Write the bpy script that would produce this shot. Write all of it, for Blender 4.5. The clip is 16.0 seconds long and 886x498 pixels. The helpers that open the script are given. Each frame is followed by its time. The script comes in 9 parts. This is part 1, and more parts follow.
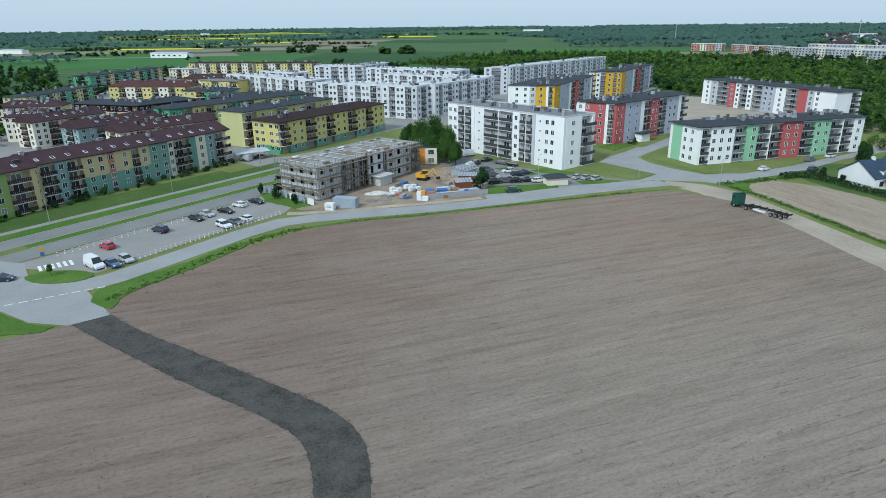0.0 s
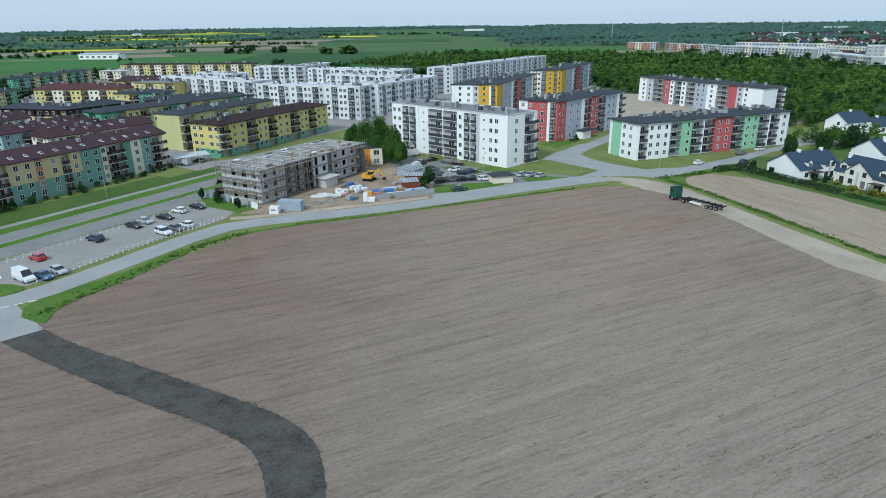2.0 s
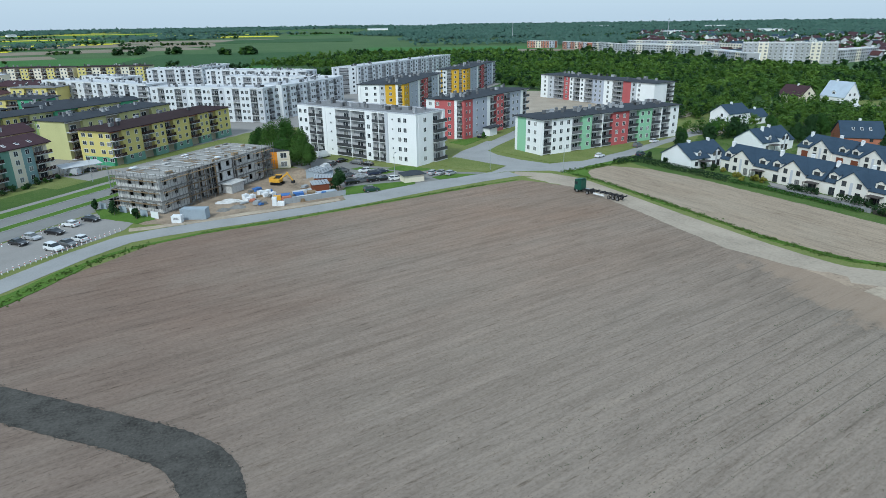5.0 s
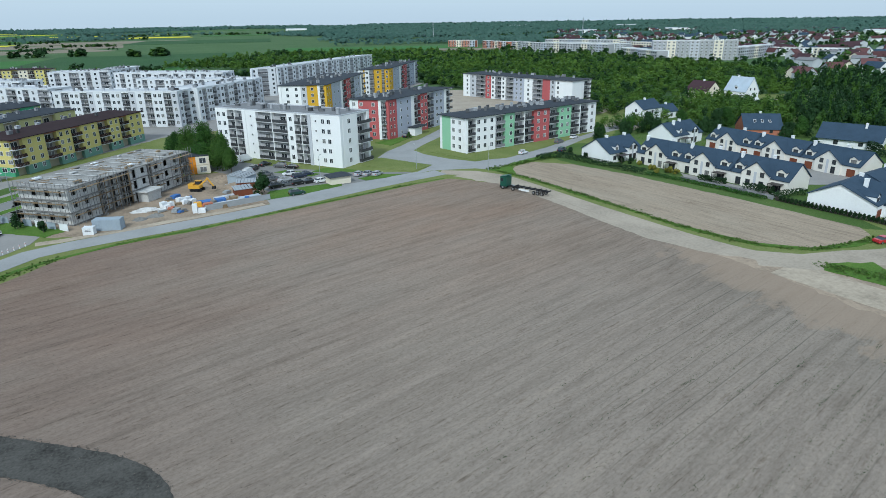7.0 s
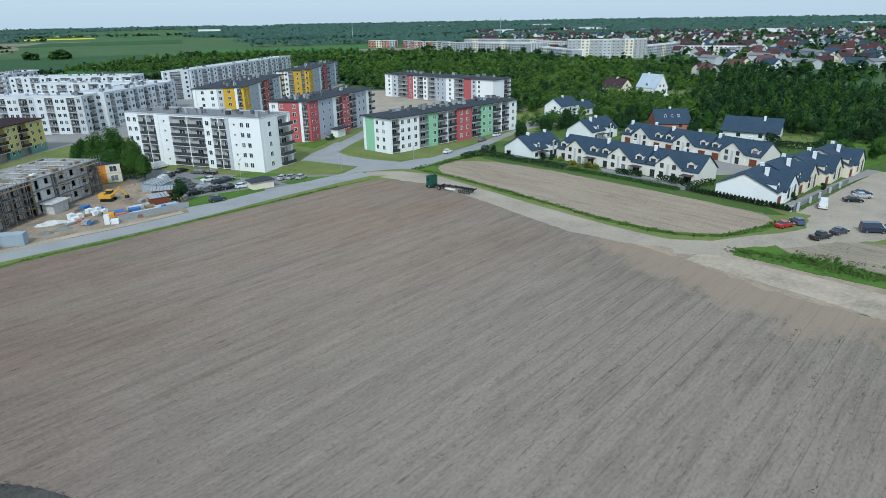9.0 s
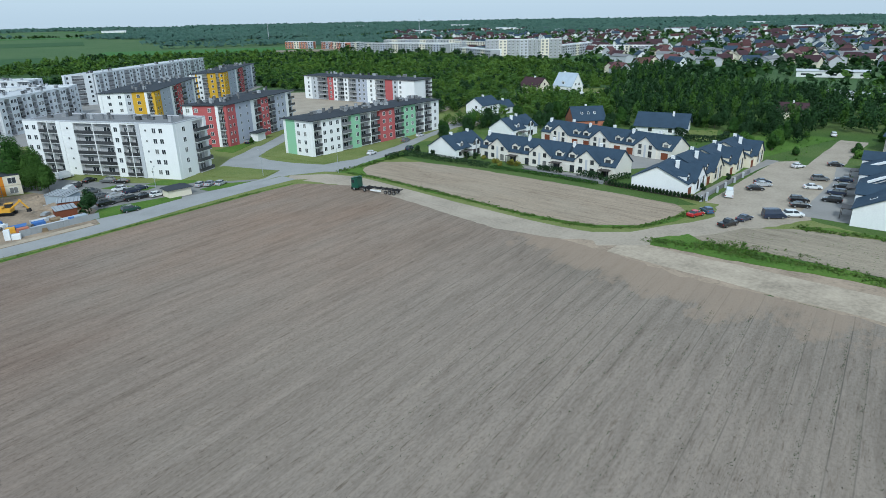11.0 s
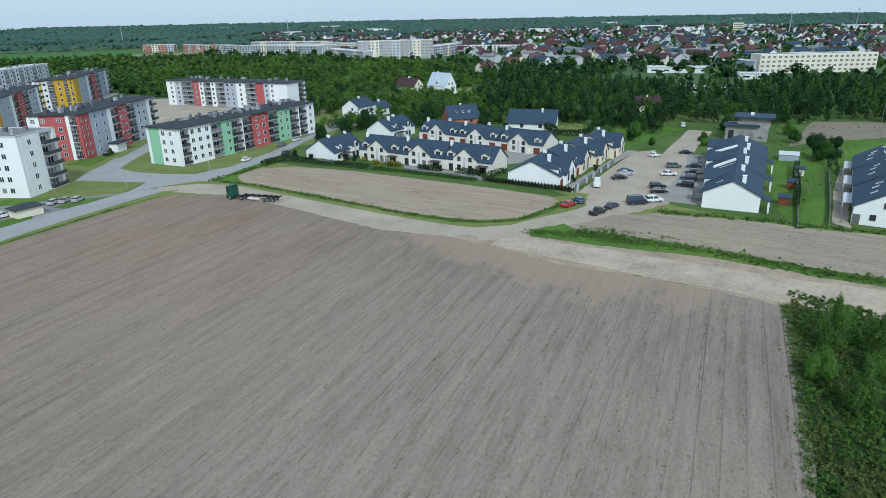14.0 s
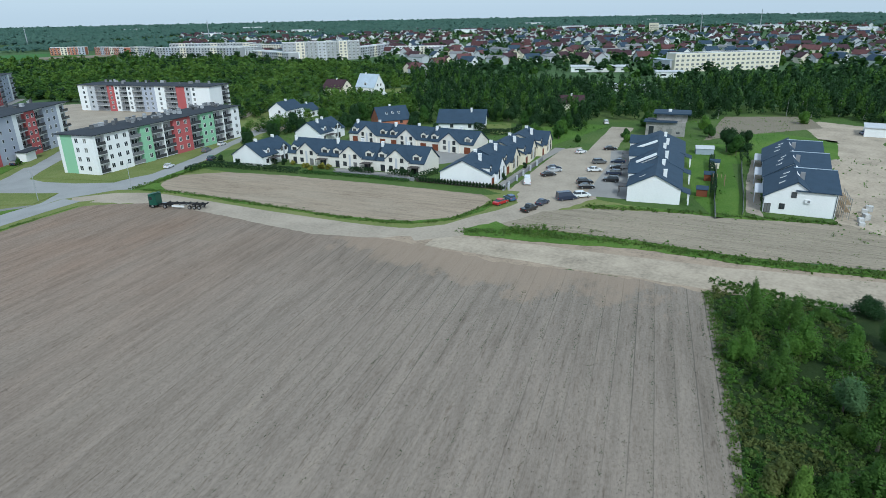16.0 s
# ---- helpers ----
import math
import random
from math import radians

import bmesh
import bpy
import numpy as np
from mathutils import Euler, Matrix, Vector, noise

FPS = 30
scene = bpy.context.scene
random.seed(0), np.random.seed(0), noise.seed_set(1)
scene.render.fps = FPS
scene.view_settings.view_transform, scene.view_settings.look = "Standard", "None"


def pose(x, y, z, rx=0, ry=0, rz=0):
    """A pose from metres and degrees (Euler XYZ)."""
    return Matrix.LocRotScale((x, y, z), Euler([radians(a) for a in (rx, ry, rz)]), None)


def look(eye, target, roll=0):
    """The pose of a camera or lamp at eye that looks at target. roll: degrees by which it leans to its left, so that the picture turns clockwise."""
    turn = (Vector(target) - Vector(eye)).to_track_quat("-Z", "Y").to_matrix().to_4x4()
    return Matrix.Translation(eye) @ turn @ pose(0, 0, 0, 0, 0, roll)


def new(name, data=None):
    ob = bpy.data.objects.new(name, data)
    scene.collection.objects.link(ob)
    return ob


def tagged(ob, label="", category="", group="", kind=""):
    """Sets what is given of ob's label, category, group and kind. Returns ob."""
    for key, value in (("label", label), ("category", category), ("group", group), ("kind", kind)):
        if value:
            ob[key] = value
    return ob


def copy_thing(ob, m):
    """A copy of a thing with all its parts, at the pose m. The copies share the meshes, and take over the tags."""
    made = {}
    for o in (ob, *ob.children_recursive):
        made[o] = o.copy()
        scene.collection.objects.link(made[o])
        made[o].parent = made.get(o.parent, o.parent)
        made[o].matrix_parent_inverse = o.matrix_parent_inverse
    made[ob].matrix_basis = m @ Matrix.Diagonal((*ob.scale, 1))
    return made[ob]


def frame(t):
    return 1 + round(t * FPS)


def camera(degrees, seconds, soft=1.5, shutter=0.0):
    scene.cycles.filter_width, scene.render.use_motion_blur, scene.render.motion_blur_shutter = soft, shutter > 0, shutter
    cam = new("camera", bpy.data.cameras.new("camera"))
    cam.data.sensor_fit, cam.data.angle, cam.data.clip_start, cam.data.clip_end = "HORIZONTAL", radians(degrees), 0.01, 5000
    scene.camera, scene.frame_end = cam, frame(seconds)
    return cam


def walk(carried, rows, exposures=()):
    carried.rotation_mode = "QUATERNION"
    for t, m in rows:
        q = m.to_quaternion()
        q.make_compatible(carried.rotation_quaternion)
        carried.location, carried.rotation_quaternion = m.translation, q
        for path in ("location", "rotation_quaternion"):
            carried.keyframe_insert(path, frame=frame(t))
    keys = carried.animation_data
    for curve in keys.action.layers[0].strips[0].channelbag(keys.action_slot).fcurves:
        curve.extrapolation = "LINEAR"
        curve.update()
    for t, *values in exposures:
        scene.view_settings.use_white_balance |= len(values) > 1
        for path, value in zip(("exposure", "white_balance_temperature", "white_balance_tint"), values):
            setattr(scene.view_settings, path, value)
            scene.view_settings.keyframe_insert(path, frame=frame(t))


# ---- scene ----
EYE = Vector((0.0, 0.0, 45.0))
cam = camera(70.84, 16.0, soft=0.45)


def aim(yaw, pitch, roll):
    """The pose of the hovering camera that looks along yaw (to the left of +y) and pitch (up)."""
    a, b = radians(yaw), radians(pitch)
    return look(EYE, EYE + 100 * Vector((-math.sin(a) * math.cos(b), math.cos(a) * math.cos(b), math.sin(b))), roll)


TURN = [
    (0.0, -0.84, -19.98, -0.65), (0.5, -2.09, -20.0, -0.67), (1.0, -3.4, -20.02, -0.70), (1.5, -4.62, -20.05, -0.71),
    (2.0, -5.88, -20.06, -0.72), (2.5, -6.96, -20.08, -0.73), (3.0, -8.13, -20.1, -0.75), (3.5, -9.28, -20.12, -0.76),
    (4.0, -10.84, -20.15, -0.78), (6.5, -19.31, -20.3, -0.88), (7.0, -21.05, -20.33, -0.91), (7.5, -22.88, -20.35, -0.92),
    (8.0, -24.62, -20.37, -0.94), (8.5, -26.24, -20.4, -0.96), (9.0, -28.0, -20.42, -0.98), (11.5, -36.85, -20.5, -1.02),
    (12.0, -38.7, -20.51, -1.02), (12.5, -40.42, -20.52, -1.03), (13.0, -42.32, -20.54, -1.05), (13.5, -44.2, -20.56, -1.06),
    (14.0, -46.16, -20.58, -1.07), (14.5, -47.95, -20.59, -1.07), (15.0, -49.63, -20.6, -1.07), (15.5, -51.1, -20.61, -1.07),
    (16.0, -52.53, -20.62, -1.06),
]
EXPOSURE, KELVIN, TINT = -0.04, 5600, 0
walk(cam, [(t, aim(*r)) for t, *r in TURN], [(0.0, EXPOSURE, KELVIN, TINT), (16.0, EXPOSURE, KELVIN, TINT)])

# world and sun: bright overcast, soft light from behind the camera
SUN_ELEV, SUN_AZ = radians(43), radians(216)
world = bpy.data.worlds.new("sky")
scene.world = world
world.use_nodes = True
wn, wl = world.node_tree.nodes, world.node_tree.links
sky = wn.new("ShaderNodeTexSky")
sky.sky_type, sky.sun_disc, sky.sun_elevation, sky.sun_rotation = "NISHITA", False, SUN_ELEV, SUN_AZ
sky.air_density, sky.dust_density, sky.ozone_density = 1.0, 2.5, 1.0
veil = wn.new("ShaderNodeMixRGB")
veil.inputs["Fac"].default_value = 0.6
veil.inputs["Color2"].default_value = (9.9, 11.0, 12.3, 1)
wl.new(sky.outputs["Color"], veil.inputs["Color1"])
wl.new(veil.outputs["Color"], wn["Background"].inputs["Color"])
wn["Background"].inputs["Strength"].default_value = 0.092
sun = new("sun", bpy.data.lights.new("sun", "SUN"))
sun.data.energy, sun.data.angle, sun.data.color = 2.3, radians(8), (1.0, 0.96, 0.9)
sun.matrix_world = look((0, 0, 0), (-math.sin(SUN_AZ) * math.cos(SUN_ELEV), -math.cos(SUN_AZ) * math.cos(SUN_ELEV), -math.sin(SUN_ELEV)))


# ---- materials ----
def nodes_of(name):
    m = bpy.data.materials.new(name)
    m.use_nodes = True
    return m, m.node_tree.nodes, m.node_tree.links, m.node_tree.nodes["Principled BSDF"]


def noise_at(nt, ln, scale, stretch=(1, 1, 1), turn=0.0, detail=4, rough=0.6):
    """A noise on world metres; scale: cycles a metre; the pattern may be stretched along a direction."""
    geo, mapping, tex = nt.new("ShaderNodeNewGeometry"), nt.new("ShaderNodeMapping"), nt.new("ShaderNodeTexNoise")
    mapping.vector_type = "TEXTURE"
    mapping.inputs["Rotation"].default_value = (0, 0, radians(turn))
    mapping.inputs["Scale"].default_value = stretch
    tex.inputs["Scale"].default_value, tex.inputs["Detail"].default_value, tex.inputs["Roughness"].default_value = scale, detail, rough
    ln.new(geo.outputs["Position"], mapping.inputs["Vector"])
    ln.new(mapping.outputs["Vector"], tex.inputs["Vector"])
    return tex.outputs["Fac"]


def ramp(nt, ln, fac, stops):
    r = nt.new("ShaderNodeValToRGB")
    while len(r.color_ramp.elements) < len(stops):
        r.color_ramp.elements.new(0.5)
    for e, (p, c) in zip(r.color_ramp.elements, stops):
        e.position, e.color = p, (*c, 1)
    ln.new(fac, r.inputs["Fac"])
    return r.outputs["Color"]


def mixed(nt, ln, fac, a, b, mode="MIX"):
    m = nt.new("ShaderNodeMixRGB")
    m.blend_type = mode
    for socket, v in (("Fac", fac), ("Color1", a), ("Color2", b)):
        if isinstance(v, (int, float)):
            m.inputs[socket].default_value = v
        elif isinstance(v, tuple):
            m.inputs[socket].default_value = (*v, 1)
        else:
            ln.new(v, m.inputs[socket])
    return m.outputs["Color"]


def bumped(nt, ln, bsdf, height, strength, dist):
    b = nt.new("ShaderNodeBump")
    b.inputs["Strength"].default_value, b.inputs["Distance"].default_value = strength, dist
    ln.new(height, b.inputs["Height"])
    ln.new(b.outputs["Normal"], bsdf.inputs["Normal"])


def mat(name, col, rough=0.85, var=0.18, big=0.25, fine=5.0, metal=0.0, bump=0.0, each=0.0, streak=False):
    """A surface with stains at two scales; each: how much single objects differ; streak: rain marks run down."""
    m, nt, ln, bsdf = nodes_of(name)
    a = noise_at(nt, ln, big, (1, 1, 3) if streak else (1, 1, 1))
    b = noise_at(nt, ln, fine, detail=3)
    both = mixed(nt, ln, 0.4, a, b)
    lo, hi = tuple(c * (1 - 1.6 * var) for c in col), tuple(min(1, c * (1 + 1.1 * var)) for c in col)
    colour = ramp(nt, ln, both, [(0.28, lo), (0.5, col), (0.72, hi)])
    if each:
        info, hsv, rng = nt.new("ShaderNodeObjectInfo"), nt.new("ShaderNodeHueSaturation"), nt.new("ShaderNodeMapRange")
        rng.inputs["To Min"].default_value, rng.inputs["To Max"].default_value = 1 - each, 1 + each
        ln.new(info.outputs["Random"], rng.inputs["Value"])
        ln.new(rng.outputs["Result"], hsv.inputs["Value"])
        ln.new(colour, hsv.inputs["Color"])
        colour = hsv.outputs["Color"]
    ln.new(colour, bsdf.inputs["Base Color"])
    bsdf.inputs["Roughness"].default_value, bsdf.inputs["Metallic"].default_value = rough, metal
    bsdf.inputs["Specular IOR Level"].default_value = 0.5 if rough < 0.6 else 0.12
    if bump:
        bumped(nt, ln, bsdf, b, 0.6, bump)
    return m


def leaf_mat(name, dark, light, patch=0.06, dry=None):
    """Foliage: single clumps and whole stretches differ in their green."""
    m, nt, ln, bsdf = nodes_of(name)
    geo = nt.new("ShaderNodeNewGeometry")
    n = noise_at(nt, ln, patch, detail=3)
    fac = mixed(nt, ln, 0.76, geo.outputs["Random Per Island"], n)
    mid = tuple((a + b) / 2 for a, b in zip(dark, light))
    stops = [(0.22, dark), (0.5, mid), (0.78, light)] + ([(0.97, dry)] if dry else [])
    colour = ramp(nt, ln, fac, stops)
    ln.new(colour, bsdf.inputs["Base Color"])
    thin, both = nt.new("ShaderNodeBsdfTranslucent"), nt.new("ShaderNodeMixShader")  # light shines through the leaves
    ln.new(colour, thin.inputs["Color"])
    both.inputs["Fac"].default_value = 0.34
    ln.new(bsdf.outputs["BSDF"], both.inputs[1])
    ln.new(thin.outputs["BSDF"], both.inputs[2])
    ln.new(both.outputs["Shader"], nt.get("Material Output").inputs["Surface"])
    bsdf.inputs["Roughness"].default_value = 0.7
    bsdf.inputs["Specular IOR Level"].default_value = 0.25
    return m


def math_node(nt, ln, op, a, b=0.0):
    m = nt.new("ShaderNodeMath")
    m.operation = op
    for k, v in enumerate((a, b)):
        if isinstance(v, (int, float)):
            m.inputs[k].default_value = v
        else:
            ln.new(v, m.inputs[k])
    return m.outputs["Value"]


def soil_mat(name, turn, warm, grey, pale, row=0.5, drift=None, furrow=0.0, sandy=None, east_tone=None):
    """Worked soil: long streaks along the rows, drier patches, clods; furrow: metres between two wheel furrows; sandy: middle and reach of a sandier place."""
    m, nt, ln, bsdf = nodes_of(name)
    wide = noise_at(nt, ln, 0.022, detail=4, rough=0.55)
    geo, sep = nt.new("ShaderNodeNewGeometry"), nt.new("ShaderNodeSeparateXYZ")
    ln.new(geo.outputs["Position"], sep.inputs["Vector"])
    if drift:  # the soil pales from one side of the field to the other
        rng = nt.new("ShaderNodeMapRange")
        ln.new(sep.outputs["X"], rng.inputs["Value"])
        rng.inputs["From Min"].default_value, rng.inputs["From Max"].default_value = drift
        wide = mixed(nt, ln, 0.6, wide, rng.outputs["Result"])
    base = ramp(nt, ln, wide, [(0.24, warm), (0.45, grey), (0.62, grey), (0.82, east_tone)] if drift else [(0.25, warm), (0.7, grey)])
    streak = noise_at(nt, ln, 0.42, (8, 0.9, 1), turn, detail=7, rough=0.78)
    base = mixed(nt, ln, 0.78, base, ramp(nt, ln, streak, [(0.25, (0.58, 0.56, 0.54)), (0.5, (1, 1, 1)), (0.74, (1.26, 1.25, 1.22))]), "MULTIPLY")
    lanes = noise_at(nt, ln, row, (60, 1.0, 1), turn, detail=2)
    base = mixed(nt, ln, 0.45, base, ramp(nt, ln, lanes, [(0.3, (0.72, 0.72, 0.7)), (0.48, (1, 1, 1)), (0.75, (1.12, 1.12, 1.12))]), "MULTIPLY")
    dash = noise_at(nt, ln, 1.1, (4.5, 0.5, 1), turn, detail=4, rough=0.6)
    base = mixed(nt, ln, 0.85, base, ramp(nt, ln, dash, [(0.40, (1, 1, 1)), (0.60, (0.94, 0.93, 0.92)), (0.72, (0.50, 0.47, 0.44))]), "MULTIPLY")
    if drift:  # redder soil in the far half
        rng = nt.new("ShaderNodeMapRange")
        ln.new(sep.outputs["Y"], rng.inputs["Value"])
        rng.inputs["From Min"].default_value, rng.inputs["From Max"].default_value = 55.0, 135.0
        red = mixed(nt, ln, 1.0, ramp(nt, ln, noise_at(nt, ln, 0.03, (2, 1, 1), turn, detail=5), [(0.35, (0.15, 0.15, 0.15)), (0.65, (0.8, 0.8, 0.8))]), rng.outputs["Result"], "MULTIPLY")
        base = mixed(nt, ln, red, base, mixed(nt, ln, 1.0, base, (1.02, 0.84, 0.74), "MULTIPLY"))
    dry = noise_at(nt, ln, 0.05, (2, 1, 1), turn, detail=5)
    base = mixed(nt, ln, ramp(nt, ln, dry, [(0.5, (0, 0, 0)), (0.8, (0.6, 0.6, 0.6))]), base, pale)
    clod = noise_at(nt, ln, 2.6, (1.6, 1, 1), turn, detail=5, rough=0.7)
    base = mixed(nt, ln, 0.6, base, ramp(nt, ln, clod, [(0.3, (0.60, 0.57, 0.54)), (0.5, (1, 1, 1)), (0.7, (1.2, 1.19, 1.17))]), "MULTIPLY")
    crumb = noise_at(nt, ln, 0.6, (5, 1, 1), turn, detail=6, rough=0.8)
    base = mixed(nt, ln, 0.62, base, ramp(nt, ln, crumb, [(0.31, (0.52, 0.47, 0.43)), (0.42, (1, 1, 1)), (0.6, (1, 1, 1)), (0.7, (1.16, 1.12, 1.08))]), "MULTIPLY")
    height = mixed(nt, ln, 0.4, streak, clod)
    if furrow:  # narrow dark furrows, broken here and there
        c, q = math.cos(radians(turn)), math.sin(radians(turn))
        across = math_node(nt, ln, "ADD", math_node(nt, ln, "MULTIPLY", sep.outputs["X"], -q / furrow), math_node(nt, ln, "MULTIPLY", sep.outputs["Y"], c / furrow))
        wob = noise_at(nt, ln, 0.05, (1, 1, 1), turn, detail=3)
        across = math_node(nt, ln, "ADD", across, math_node(nt, ln, "MULTIPLY", wob, 0.10))
        line = math_node(nt, ln, "ABSOLUTE", math_node(nt, ln, "SUBTRACT", math_node(nt, ln, "FRACT", math_node(nt, ln, "ADD", across, 100.0)), 0.5))
        cut = ramp(nt, ln, line, [(0.0, (1, 1, 1)), (0.016, (0.8, 0.8, 0.8)), (0.045, (0, 0, 0))])
        gaps = ramp(nt, ln, noise_at(nt, ln, 0.09, (5, 1, 1), turn, detail=4), [(0.36, (0, 0, 0)), (0.55, (1, 1, 1))])
        cut = mixed(nt, ln, 1.0, cut, gaps, "MULTIPLY")
        cut = mixed(nt, ln, 1.0, cut, ramp(nt, ln, lanes, [(0.36, (0.3, 0.3, 0.3)), (0.56, (1, 1, 1))]), "MULTIPLY")
        east = nt.new("ShaderNodeMapRange")
        ln.new(sep.outputs["X"], east.inputs["Value"])
        east.inputs["From Min"].default_value, east.inputs["From Max"].default_value = 5.0, 80.0
        east.inputs["To Min"].default_value, east.inputs["To Max"].default_value = 0.06, 0.75
        cut = mixed(nt, ln, 1.0, cut, east.outputs["Result"], "MULTIPLY")
        base = mixed(nt, ln, cut, base, (0.085, 0.076, 0.062))
        height = mixed(nt, ln, cut, height, (0.0, 0.0, 0.0))
    if sandy:
        (x, y), (rx, ry), tone = sandy
        dx = math_node(nt, ln, "MULTIPLY", math_node(nt, ln, "SUBTRACT", sep.outputs["X"], x), 1 / rx)
        dy = math_node(nt, ln, "MULTIPLY", math_node(nt, ln, "SUBTRACT", sep.outputs["Y"], y), 1 / ry)
        d = math_node(nt, ln, "SQRT", math_node(nt, ln, "ADD", math_node(nt, ln, "MULTIPLY", dx, dx), math_node(nt, ln, "MULTIPLY", dy, dy)))
        d = math_node(nt, ln, "ADD", d, math_node(nt, ln, "MULTIPLY", noise_at(nt, ln, 0.16, (1.6, 1, 1), turn, detail=7, rough=0.7), 0.9))
        base = mixed(nt, ln, ramp(nt, ln, d, [(0.4, (0.85, 0.85, 0.85)), (0.9, (0.6, 0.6, 0.6)), (1.5, (0.28, 0.28, 0.28)), (2.4, (0, 0, 0))]), base, tone)
    ln.new(base, bsdf.inputs["Base Color"])
    bsdf.inputs["Roughness"].default_value = 0.95
    bsdf.inputs["Specular IOR Level"].default_value = 0.1
    bumped(nt, ln, bsdf, height, 0.7, 0.12)
    return m


def glass_mat(name, tint=(0.025, 0.03, 0.035), rough=0.08):
    m, nt, ln, bsdf = nodes_of(name)
    info = nt.new("ShaderNodeObjectInfo")
    ln.new(ramp(nt, ln, info.outputs["Random"], [(0.0, tint), (0.7, tuple(2 * c for c in tint)), (0.95, (0.22, 0.22, 0.21))]), bsdf.inputs["Base Color"])
    bsdf.inputs["Roughness"].default_value = rough
    return m


